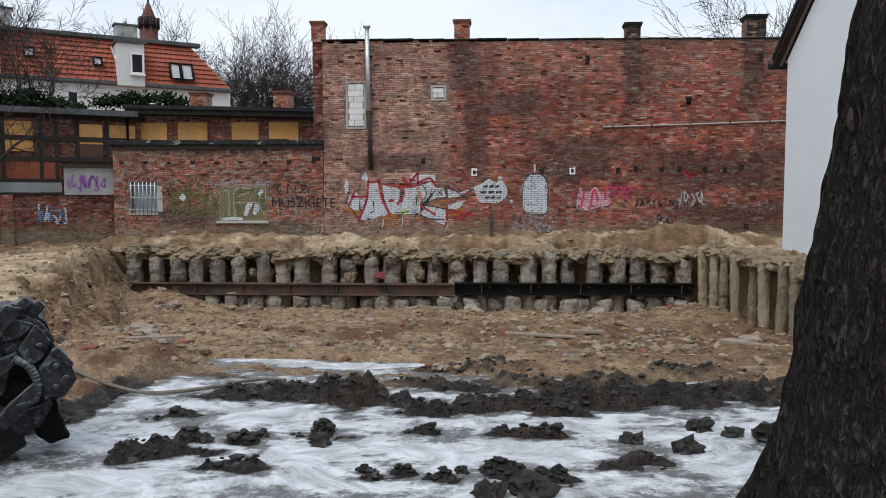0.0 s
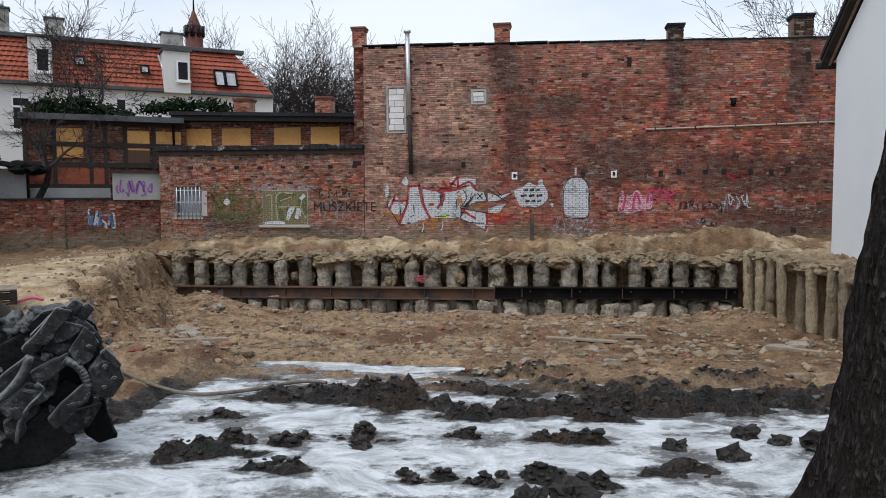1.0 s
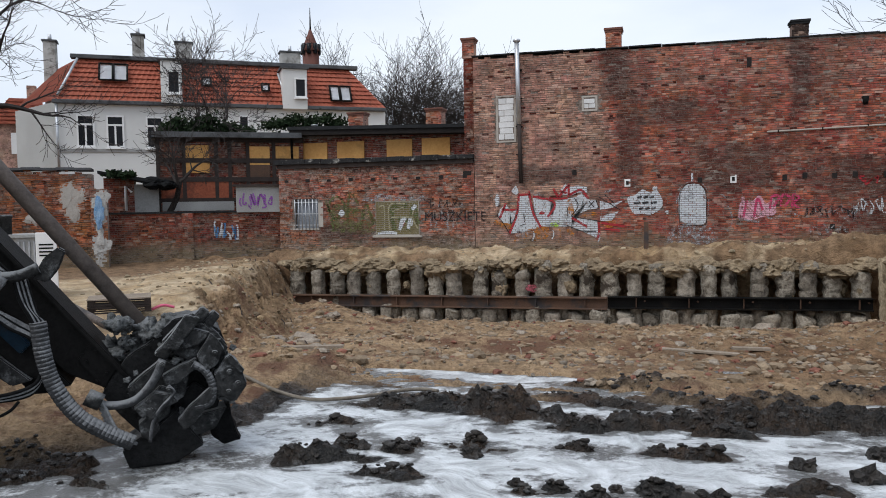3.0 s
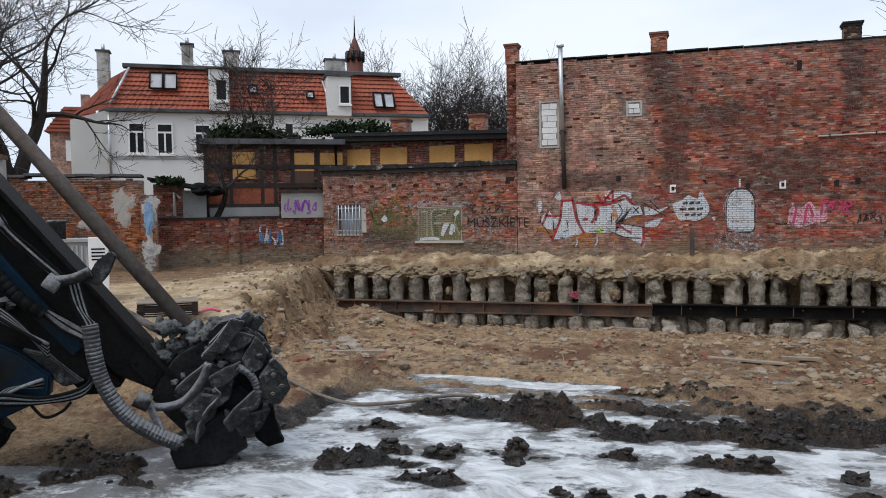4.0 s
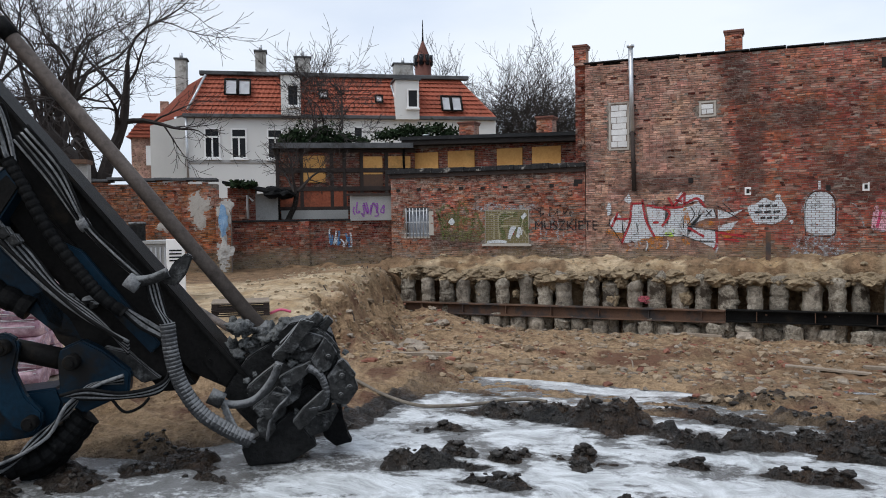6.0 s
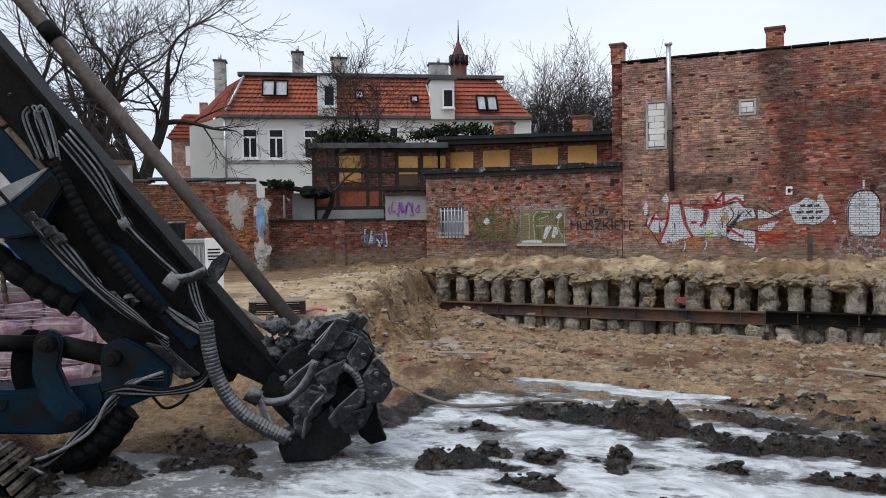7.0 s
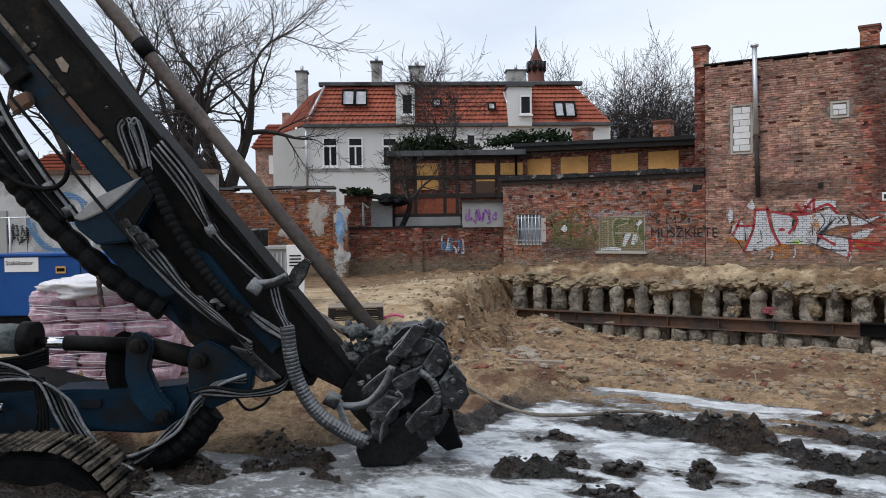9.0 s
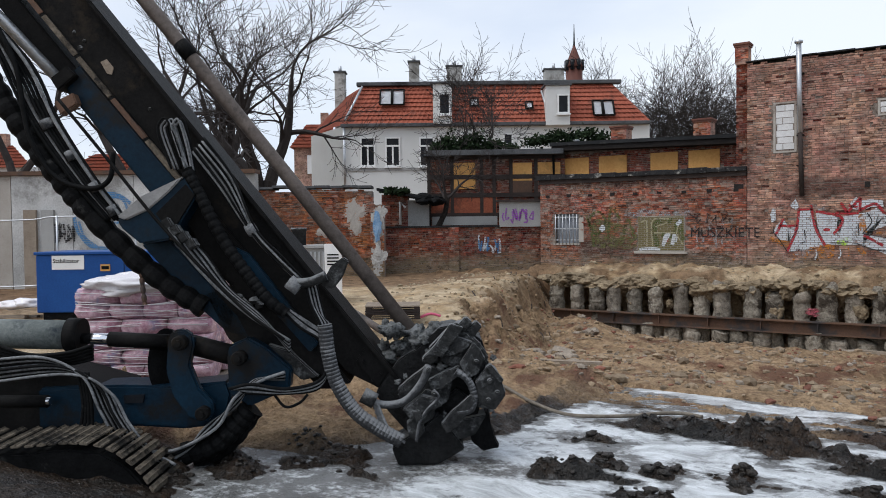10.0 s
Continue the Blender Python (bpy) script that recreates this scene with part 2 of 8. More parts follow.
def paler_above(name, dark1, dark2, pale1, pale2, amount=0.55):
    """Dark muddy steel, turning pale grey in noisy patches on what faces up."""
    m = material(name, dark1, dark2, 5, 0.7, 1.0, 22, depth=0.03, spec=0.08)
    n, l = m.node_tree.nodes, m.node_tree.links
    b = n["Principled BSDF"]
    g, s, tc, f = n.new("ShaderNodeNewGeometry"), n.new("ShaderNodeSeparateXYZ"), n.new("ShaderNodeTexCoord"), n.new("ShaderNodeTexNoise")
    f.inputs["Scale"].default_value, f.inputs["Detail"].default_value, f.inputs["Roughness"].default_value = 7, 8, 0.75
    l.new(tc.outputs["Object"], f.inputs["Vector"])
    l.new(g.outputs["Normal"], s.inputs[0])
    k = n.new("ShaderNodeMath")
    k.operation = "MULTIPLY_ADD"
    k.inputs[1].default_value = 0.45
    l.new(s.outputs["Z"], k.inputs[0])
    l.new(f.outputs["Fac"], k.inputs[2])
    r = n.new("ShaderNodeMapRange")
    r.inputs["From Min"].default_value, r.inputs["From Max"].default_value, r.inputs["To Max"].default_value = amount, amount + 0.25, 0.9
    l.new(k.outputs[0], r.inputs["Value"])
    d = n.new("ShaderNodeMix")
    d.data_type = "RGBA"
    d.inputs["A"].default_value, d.inputs["B"].default_value = (*pale1, 1), (*pale2, 1)
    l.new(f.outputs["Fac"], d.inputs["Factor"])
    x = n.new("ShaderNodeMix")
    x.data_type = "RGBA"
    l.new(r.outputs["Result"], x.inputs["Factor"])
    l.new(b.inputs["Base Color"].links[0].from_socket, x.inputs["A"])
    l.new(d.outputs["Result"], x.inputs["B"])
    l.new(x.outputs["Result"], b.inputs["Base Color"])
    return m


GREY_MUD_STEEL = paler_above("mud_caked_steel", (0.01, 0.0105, 0.011), (0.05, 0.051, 0.051), (0.1, 0.107, 0.11), (0.34, 0.35, 0.355), 0.53)
WET_STEEL = paler_above("wet_dark_steel", (0.006, 0.0062, 0.0064), (0.025, 0.0255, 0.026), (0.06, 0.063, 0.065), (0.2, 0.205, 0.21), 0.66)
GREY_HOSE_DARK = paler_above("pale_topped_hose", (0.03, 0.031, 0.033), (0.07, 0.072, 0.075), (0.16, 0.165, 0.17), (0.3, 0.31, 0.32), 0.5)
CAKED = material("dried_grey_grout", (0.025, 0.027, 0.028), (0.24, 0.25, 0.25), 6, 0.95, 1.0, 25, spots=(0.03, 0.03, 0.03), spot_at=0.58, depth=0.03, spec=0.1)
CYL_GREY = material("worn_cylinder", (0.09, 0.105, 0.1), (0.22, 0.24, 0.23), 4, 0.55, 0.3, 25, spots=(0.03, 0.04, 0.05), spot_at=0.6)
CHROME = material("chrome_rod", (0.7, 0.72, 0.75), (0.85, 0.86, 0.88), 5, 0.15, 0, 30, 1.0)
RUBBER = material("black_rubber", (0.003, 0.0032, 0.0034), (0.013, 0.0135, 0.014), 8, 0.6, 0.2, 40, spots=(0.05, 0.05, 0.048), spot_at=0.66, spec=0.05)
GREY_HOSE = material("grey_hose", (0.06, 0.063, 0.067), (0.28, 0.29, 0.298), 6, 0.7, 0.3, 40, spots=(0.08, 0.08, 0.08))
DRILL_ROD = material("drill_rod", (0.07, 0.058, 0.052), (0.15, 0.125, 0.11), 2.5, 0.6, 0.2, 20, 0.3, spots=(0.04, 0.036, 0.035), spot_at=0.6)
ROOF_FELT = material("roof_felt", (0.014, 0.015, 0.016), (0.04, 0.041, 0.043), 1.5, 0.9, 0.3, spots=(0.08, 0.08, 0.076), spec=0.08)
COPING_FELT = material("worn_coping_felt", (0.012, 0.012, 0.013), (0.045, 0.045, 0.046), 4, 0.9, 0.5, 20, spots=(0.36, 0.35, 0.32), spot_at=0.59, spec=0.08)
ROOF_GREY = material("grey_roof", (0.055, 0.057, 0.06), (0.13, 0.134, 0.14), 1.5, 0.8, 0.3, spots=(0.03, 0.03, 0.03), spot_at=0.58, spec=0.12)
PLY = material("plywood", (0.5, 0.24, 0.07), (0.68, 0.38, 0.13), 1.0, 0.75, 0.1, 12, spots=(0.3, 0.17, 0.06), obrand=0.12)
TIMBER = material("dark_timber", (0.025, 0.02, 0.018), (0.06, 0.045, 0.04), 4, 0.85, 0.4)
PALE_STEEL = material("pale_grey_steel", (0.2, 0.2, 0.2), (0.32, 0.32, 0.315), 3, 0.5, 0.2, 25, spots=(0.1, 0.09, 0.08), spot_at=0.6)
BRICK_FAR = brick_material("far_brick", (0.11, 0.042, 0.034), (0.19, 0.075, 0.055), (0.04, 0.025, 0.02), foot=False)
TURRET = material("turret_brown", (0.09, 0.035, 0.028), (0.15, 0.06, 0.045), 2, 0.7, 0.2)
STACK_RENDER = material("dirty_stack_render", (0.33, 0.32, 0.3), (0.55, 0.54, 0.51), 1.2, 0.9, 0.2, spots=(0.2, 0.19, 0.17), spot_at=0.56)
TILE = material("clay_tile", (0.24, 0.06, 0.036), (0.36, 0.105, 0.062), 1.5, 0.75, 0.2, 10, spots=(0.18, 0.06, 0.04), spot_at=0.58, obrand=0.1)
GLASS = material("window_glass", (0.008, 0.009, 0.011), (0.02, 0.022, 0.026), 2, 0.12, 0, spec=0.12)
# near-white base colour stands in for bright sky reflected in the panes
LIT_GLASS = material("sky_bright_glass", (0.7, 0.73, 0.76), (0.8, 0.83, 0.86), 2, 0.2, 0)
# mid blue-grey for the barred window's panes, no curtain behind
GREY_GLASS = material("blue_grey_glass", (0.12, 0.14, 0.17), (0.36, 0.39, 0.43), 3, 0.2, 0.1)
WHITE_PAINT = material("white_paint", (0.72, 0.72, 0.71), (0.8, 0.8, 0.79), 3, 0.5, 0.05)
ZINC = material("zinc", (0.42, 0.44, 0.46), (0.58, 0.6, 0.62), 3, 0.4, 0.1, 20, 0.7)
RED_WASH = material("red_washed_infill", (0.2, 0.05, 0.028), (0.4, 0.13, 0.07), 1.6, 0.9, 0.3, 12, spots=(0.09, 0.04, 0.03), spot_at=0.58)


def bark_material():
    m = material("tree_bark", (0.022, 0.019, 0.017), (0.07, 0.061, 0.054), 9, 0.95, 0.0, 40, spec=0.1)
    n, l = m.node_tree.nodes, m.node_tree.links
    b = n["Principled BSDF"]
    tc, mp, f = n.new("ShaderNodeTexCoord"), n.new("ShaderNodeMapping"), n.new("ShaderNodeTexNoise")
    mp.inputs["Scale"].default_value = (1.0, 1.0, 0.27)
    f.inputs["Scale"].default_value, f.inputs["Detail"].default_value, f.inputs["Distortion"].default_value = 42, 5, 0.9
    l.new(tc.outputs["Object"], mp.inputs["Vector"])
    l.new(mp.outputs[0], f.inputs["Vector"])
    r = n.new("ShaderNodeMapRange")
    r.inputs["From Min"].default_value, r.inputs["From Max"].default_value = 0.38, 0.62
    l.new(f.outputs["Fac"], r.inputs["Value"])
    x = n.new("ShaderNodeMix")
    x.data_type = "RGBA"
    x.inputs["A"].default_value = (0.016, 0.013, 0.011, 1)
    l.new(r.outputs["Result"], x.inputs["Factor"])
    l.new(b.inputs["Base Color"].links[0].from_socket, x.inputs["B"])
    l.new(x.outputs["Result"], b.inputs["Base Color"])
    bp = n.new("ShaderNodeBump")
    bp.inputs["Strength"].default_value, bp.inputs["Distance"].default_value = 1.0, 0.035
    l.new(r.outputs["Result"], bp.inputs["Height"])
    l.new(bp.outputs[0], b.inputs["Normal"])
    return m


BARK = bark_material()
TWIG = material("bare_twigs", (0.028, 0.024, 0.022), (0.055, 0.046, 0.043), 3, 0.95, 0.0)
IVY = material("ivy_leaves", (0.008, 0.016, 0.008), (0.026, 0.042, 0.018), 2, 0.8, 0.0, island=0.5, spec=0.08)
CLOD = material("dark_mud", (0.004, 0.0035, 0.003), (0.038, 0.031, 0.025), 4, 0.34, 0.9, 14, spots=(0.12, 0.12, 0.115), spot_at=0.6, depth=0.05, spec=0.4)
STONE = material("broken_concrete", (0.14, 0.115, 0.09), (0.31, 0.265, 0.215), 4, 0.9, 0.5, island=0.3)
HOSE_GREY_BROWN = material("muddy_hose", (0.09, 0.075, 0.06), (0.24, 0.21, 0.17), 6, 0.8, 0.3)
WOOD = material("weathered_wood", (0.2, 0.16, 0.12), (0.36, 0.3, 0.24), 3, 0.85, 0.4)
BLUE_WASH = material("faded_blue_wash", (0.08, 0.22, 0.42), (0.3, 0.42, 0.55), 6, 0.8, 0.2, spots=(0.5, 0.52, 0.53), spot_at=0.68)
BLUE_BOX = material("blue_cabinet", (0.005, 0.048, 0.2), (0.011, 0.08, 0.29), 1.5, 0.4, 0.05)
FOIL = material("pink_shrink_wrap", (0.36, 0.14, 0.2), (0.8, 0.6, 0.66), 5, 0.25, 0.6, 14, spots=(0.3, 0.28, 0.42), spot_at=0.57, obrand=0.15)
WHITE_FOIL = material("white_film", (0.72, 0.68, 0.7), (0.86, 0.84, 0.85), 3, 0.25, 0.5, 8)


# ---- helpers of shape ----
def link(name, data, mat, parent=None, label=""):
    data.materials.append(mat)
    ob = new(name, data)
    if parent:
        ob.parent = parent
    if label:
        ob["label"] = label
    return ob


def part(name, bm, mat, parent=None, label="", smooth=False):
    me = bpy.data.meshes.new(name)
    if smooth:
        for f in bm.faces:
            f.smooth = True
    bm.to_mesh(me)
    bm.free()
    return link(name, me, mat, parent, label)


def empty(name, m=None):
    ob = new(name)
    ob.empty_display_size = 0.2
    if m is not None:
        ob.matrix_world = m
    return ob


def box(bm, x0, x1, y0, y1, z0, z1, bevel=0.0):
    vs = bmesh.ops.create_cube(bm, size=1)["verts"]
    for v in vs:
        v.co = Vector((x0 + (v.co.x + 0.5) * (x1 - x0), y0 + (v.co.y + 0.5) * (y1 - y0), z0 + (v.co.z + 0.5) * (z1 - z0)))
    if bevel:
        es = list({e for v in vs for e in v.link_edges})
        bmesh.ops.bevel(bm, geom=es, offset=bevel, segments=2, profile=0.5, affect="EDGES")
    return bm


def boxed(*a, bevel=0.0):
    return box(bmesh.new(), *a, bevel=bevel)


def tube(bm, pts, rad, seg=10, caps=True):
    """A round bar along points; rad: a number or a radius for each point."""
    pts = [Vector(p) for p in pts]
    rads = [rad] * len(pts) if isinstance(rad, (int, float)) else rad
    side = None
    rings = []
    for i, p in enumerate(pts):
        d = (pts[min(i + 1, len(pts) - 1)] - pts[max(i - 1, 0)]).normalized()
        if side is None:
            side = d.orthogonal().normalized()
        side = (side - d * side.dot(d)).normalized()
        up = d.cross(side)
        rings.append([bm.verts.new(p + (side * math.cos(2 * math.pi * k / seg) + up * math.sin(2 * math.pi * k / seg)) * rads[i]) for k in range(seg)])
    for a, b in zip(rings, rings[1:]):
        for k in range(seg):
            f = bm.faces.new((a[k], a[(k + 1) % seg], b[(k + 1) % seg], b[k]))
            f.smooth = True
    if caps:
        bm.faces.new(rings[0][::-1])
        bm.faces.new(rings[-1])
    return bm


def curve_points(ctrl, steps=8):
    """A smooth line through control points."""
    c = [Vector(p) for p in ctrl]
    c = [c[0] * 2 - c[1]] + c + [c[-1] * 2 - c[-2]]
    out = []
    for i in range(1, len(c) - 2):
        for s in range(steps):
            t = s / steps
            out.append(0.5 * (2 * c[i] + (c[i + 1] - c[i - 1]) * t + (2 * c[i - 1] - 5 * c[i] + 4 * c[i + 1] - c[i + 2]) * t * t + (3 * c[i] - c[i - 1] - 3 * c[i + 1] + c[i + 2]) * t ** 3))
    out.append(c[-2])
    return out


def plate(bm, outline, thick, at=0.0):
    """A plate in the x-z plane with that outline, from y = at to at + thick."""
    a = [bm.verts.new((x, at, z)) for x, z in outline]
    b = [bm.verts.new((x, at + thick, z)) for x, z in outline]
    bm.faces.new(a)
    bm.faces.new(b[::-1])
    for i in range(len(a)):
        j = (i + 1) % len(a)
        bm.faces.new((a[j], a[i], b[i], b[j]))
    bmesh.ops.recalc_face_normals(bm, faces=bm.faces[:])
    return bm


def lump(bm, centre, size, seed, sub=2, rough=0.45):
    """An uneven lump of earth or stone."""
    vs = bmesh.ops.create_icosphere(bm, subdivisions=sub, radius=1)["verts"]
    for v in vs:
        q = v.co * 1.3 + Vector((seed * 3.7, seed * 1.9, seed * 7.1))
        k = 1 + rough * noise.noise(q) + rough * 0.7 * noise.noise(q * 2.7) + rough * 0.4 * noise.noise(q * 6)
        v.co = Vector(centre) + Vector((v.co.x * size[0], v.co.y * size[1], v.co.z * size[2])) * k
    return bm


def smooth01(a, b, x):
    t = min(1.0, max(0.0, (x - a) / (b - a)))
    return t * t * (3 - 2 * t)


# The yard behind the pit stands askew to the long wall: a frame of its own, turned about the eye's upright.
YARD = Matrix.Rotation(radians(34.64), 4, "Z")


def sheet(a, b, v):
    """A place in the yard's elevation drawing: a to the right and b down on the sheet, v metres from its picture plane's origin."""
    return Vector(((a - 784) / 1370 * v, v, EYE + (403.2 + (784 - a) * 0.0113 - b) / 1370 * v))


# ---- ground ----
def line_at(pts, s):
    for (a, u), (b, w) in zip(pts, pts[1:]):
        if s <= b:
            return u + (w - u) * max(0.0, (s - a) / (b - a))
    return pts[-1][1]


SLURRY_Z = -0.7
# heaps of dark mud: x, y, half width, half depth, height over the slurry's bed
MUD = ((-3.16, 8.97, 0.35, 0.22, 0.34), (-2.56, 9.12, 0.47, 0.31, 0.42), (-2.06, 9.1, 0.26, 0.35, 0.5), (-1.72, 8.95, 0.24, 0.41, 0.68), (-1.25, 8.75, 0.28, 0.19, 0.36), (-1.15, 9.62, 0.36, 0.14, 0.3),
       (-0.7, 10.36, 0.58, 0.19, 0.3), (-0.02, 10.54, 0.39, 0.16, 0.3), (-0.43, 9.42, 0.47, 0.15, 0.3), (0.27, 9.78, 0.48, 0.19, 0.35), (0.81, 9.56, 0.35, 0.22, 0.4), (-0.81, 8.34, 0.31, 0.16, 0.35),
       (-0.26, 8.56, 0.43, 0.18, 0.4), (0.31, 8.74, 0.43, 0.23, 0.44), (0.83, 8.99, 0.33, 0.28, 0.48), (0.6, 8.44, 0.31, 0.14, 0.35), (0.1, 7.65, 0.28, 0.13, 0.3), (0.46, 7.64, 0.16, 0.1, 0.28),
       (1.4, 8.99, 0.49, 0.32, 0.48), (2.13, 9.19, 0.44, 0.37, 0.48), (2.88, 9.4, 0.44, 0.35, 0.44), (1.4, 9.91, 0.48, 0.17, 0.3), (2.32, 10.32, 0.49, 0.16, 0.3), (3.56, 9.56, 0.45, 0.37, 0.44),
       (-0.8, 7.62, 0.22, 0.09, 0.25), (-1.51, 7.41, 0.21, 0.09, 0.28), (-1.79, 7.5, 0.07, 0.15, 0.4), (-2.38, 7.43, 0.1, 0.09, 0.25), (-2.02, 7.4, 0.14, 0.07, 0.22), (-3.79, 7.93, 0.26, 0.11, 0.22),
       (-3.48, 8.03, 0.21, 0.11, 0.22), (-3.2, 6.86, 0.25, 0.19, 0.4), (-3.45, 6.67, 0.18, 0.16, 0.35), (-2.76, 6.87, 0.25, 0.11, 0.27), (-2.38, 6.57, 0.3, 0.17, 0.35), (-2.54, 7.2, 0.16, 0.09, 0.3),
       (-3.08, 7.31, 0.07, 0.15, 0.35), (-1.15, 6.37, 0.2, 0.09, 0.26), (-0.83, 6.48, 0.16, 0.1, 0.28), (-0.01, 6.55, 0.18, 0.15, 0.45), (0.46, 6.37, 0.24, 0.14, 0.4), (-0.48, 6.38, 0.2, 0.08, 0.24),
       (1.17, 6.85, 0.33, 0.21, 0.28), (-5.99, 6.08, 0.28, 0.14, 0.32), (-5.46, 6, 0.36, 0.22, 0.35), (-5.68, 5.61, 0.26, 0.18, 0.35), (-4.4, 6.68, 0.27, 0.09, 0.22), (-4.95, 5.66, 0.25, 0.07, 0.2),
       (-6.34, 5.23, 0.35, 0.21, 0.36), (-6.73, 4.78, 0.26, 0.18, 0.36), (-6.1, 5.1, 0.4, 0.25, 0.36), (4.9, 9.3, 1, 1, 0.5), (-6.6, 4.4, 0.5, 0.35, 0.35), (-6.2, 4.6, 0.3, 0.15, 0.3))


def pit_floor(x, y):
    return line_at(((3.0, -0.2), (4.4, -0.77), (8.4, -0.745), (9.5, -0.735), (10.3, -0.655), (11.4, -0.62), (14.0, -1.06), (18.0, -1.47), (21.3, -1.56), (22.5, -1.74), (23.3, -1.8), (40, -1.8)), y)


def left_edge(y):
    return line_at(((0, -9.0), (8.0, -7.4), (11.5, -7.2), (16.0, -9.2), (22.7, -11.9), (30, -13)), y)


def ground_height(x, y):
    """Height of the ground and how muddy it is."""
    rag = 0.75 * noise.noise((x * 0.55, y * 0.55, 3.0)) + 0.18 * noise.noise((x * 1.7, y * 1.7, 8.0)) + 0.08 * noise.noise((x * 4.5, y * 4.5, 1.0))
    upper = 0.08 + 0.1 * noise.noise((x * 0.3, y * 0.3, 0.5)) + 0.03 * noise.noise((x * 1.6, y * 1.6, 5.0))
    if y > 22.0 and x > -13:
        upper += 0.3 * smooth01(23.2, 24.9, y) + 0.14 * noise.noise((x * 0.9, y * 0.9, 2.0)) * smooth01(22.4, 23.5, y)
    upper += 0.6 * math.exp(-((x - 5.4) / 1.5) ** 2 - ((y - 24.0) / 0.8) ** 2) + 0.3 * math.exp(-((x - 2.2) / 0.9) ** 2 - ((y - 24.2) / 0.6) ** 2)
    upper += 0.35 * math.exp(-((x - 7.2) / 1.1) ** 2 - ((y - 19.5) / 3.0) ** 2)
    # sand heap on the left shoulder of the pit
    le = left_edge(y)
    upper += 0.22 * math.exp(-((x - le + 1.2) / 1.4) ** 2) * smooth01(10, 13, y) * (1 - smooth01(20, 23, y))
    floor = pit_floor(x, y) + 0.10 * noise.noise((x * 0.8, y * 0.8, 4.0)) * smooth01(10, 12, y) + 0.05 * noise.noise((x * 2.4, y * 2.4, 7.0)) * smooth01(9.5, 12, y)
    floor += 0.5 * math.exp(-((x - le - 1.6) / 1.3) ** 2 - ((y - 21.5) / 1.6) ** 2) + 0.28 * math.exp(-((y - 17.0 - 0.25 * x) / 1.1) ** 2) * smooth01(-8, -3, x) * (1 - smooth01(0, 5, x))
    floor += 0.35 * math.exp(-((x - 5.0) / 0.8) ** 2 - ((y - 20.5) / 1.5) ** 2)
    mud = heap = 0.0
    wob = 0.22 * noise.noise((x * 1.1, y * 1.1, 9.0))
    if y < 11:
        rags = 0.9 * noise.noise((x * 3.1, y * 4.2, 14.0)) + 0.8 * noise.noise((x * 7.5, y * 9.0, 16.0)) + 0.5 * noise.noise((x * 15, y * 18.0, 17.0))
        for mx, my, rx, ry, h in MUD:
            d = ((x - mx) / max(rx, 0.13)) ** 2 + ((y - my) / max(ry, 0.11)) ** 2
            if d < 6:
                e = math.exp(-0.75 * max(0.0, d + 0.75 * rags))
                heap = max(heap, h * e * 0.68)
                mud = max(mud, e)
        crumb = 0.9 * (1 - 2.4 * abs(noise.noise((x * 1.7 + 0.4 * y, y * 3.6, 6.0)))) + 0.7 * (0.6 - 1.6 * abs(noise.noise((x * 4.2, y * 6.0, 2.0)))) + 0.55 * abs(noise.noise((x * 9.0, y * 11.0, 5.0)))
        floor += heap * max(0.25, 0.56 + 0.16 * crumb + 0.3 * noise.noise((x * 5.0, y * 7.0, 18.0)) + 0.14 * noise.noise((x * 11.0, y * 13.0, 19.0))) + 0.055 * noise.noise((x * 1.4, y * 2.9, 12.0)) + 0.05 * noise.noise((x * 5, y * 8, 11.0)) + 0.025 * noise.noise((x * 14, y * 18, 15.0))
        bank = smooth01(-0.15, 0.6, y - 5.9 - 0.73 * (x + 6.2) + wob * 1.5) * smooth01(4.2, 5.0, -x)
        floor += 0.22 * bank
        for px, py, rx, ry in ((-2.9, 11.3, 0.9, 0.2), (-3.4, 10.9, 0.8, 0.16), (-2.1, 10.55, 1.3, 0.16), (-1.7, 10.7, 1.1, 0.13), (-1.2, 10.25, 0.8, 0.13), (0.6, 9.95, 0.8, 0.08), (3.4, 10.0, 0.7, 0.08)):
            floor -= 0.16 * math.exp(-((x - px) / rx) ** 2 - ((y - py) / ry) ** 2)
    mud = max(mud, 1 - smooth01(9.2, 10.6, y + wob * 2))
    # out of the pit on four sides
    wide = 0.85 if y > 10.5 else 0.85 + (10.5 - y) * 0.7
    face = x + rag + 0.3 * noise.noise((x * 0.4 + y * 0.9, y * 0.5, 38.0))
    out = 1 - 0.62 * smooth01(le - 0.8 * wide, le + 0.1 * wide, face) - 0.38 * smooth01(le - 0.1 * wide, le + 1.35 * wide, face)
    near = 1 - smooth01(9.0, 12.0, y)
    out += (1 - smooth01(le - wide, le + 0.35 * wide, x + rag) - out) * near
    out = max(out, smooth01(23.85, 24.05, y + 0.1 * rag))
    right = line_at(((0, 8.4), (10, 6.9), (16, 6.15), (22.4, 5.75), (30, 5.6)), y)
    out = max(out, smooth01(right + 0.5, right + 0.75, x))
    out = max(out, 1 - smooth01(0.8, 3.0, y + 0.25 * wob + 0.02 * abs(x)))
    if x < -4.8 and y < 12:
        mud *= 1 - 0.95 * (bank if y < 11 else 1)
        upper -= 0.4 * (1 - smooth01(8.5, 12.5, y)) * (1 - smooth01(9, 16, -x))
        upper += 0.05 * math.sin(9 * (y + 0.3 * x)) * noise.noise((x * 0.6, y * 0.6, 1.5)) * (1 - smooth01(9, 13, y))
    far = smooth01(9.0, 17.0, -x - 0.35 * y)
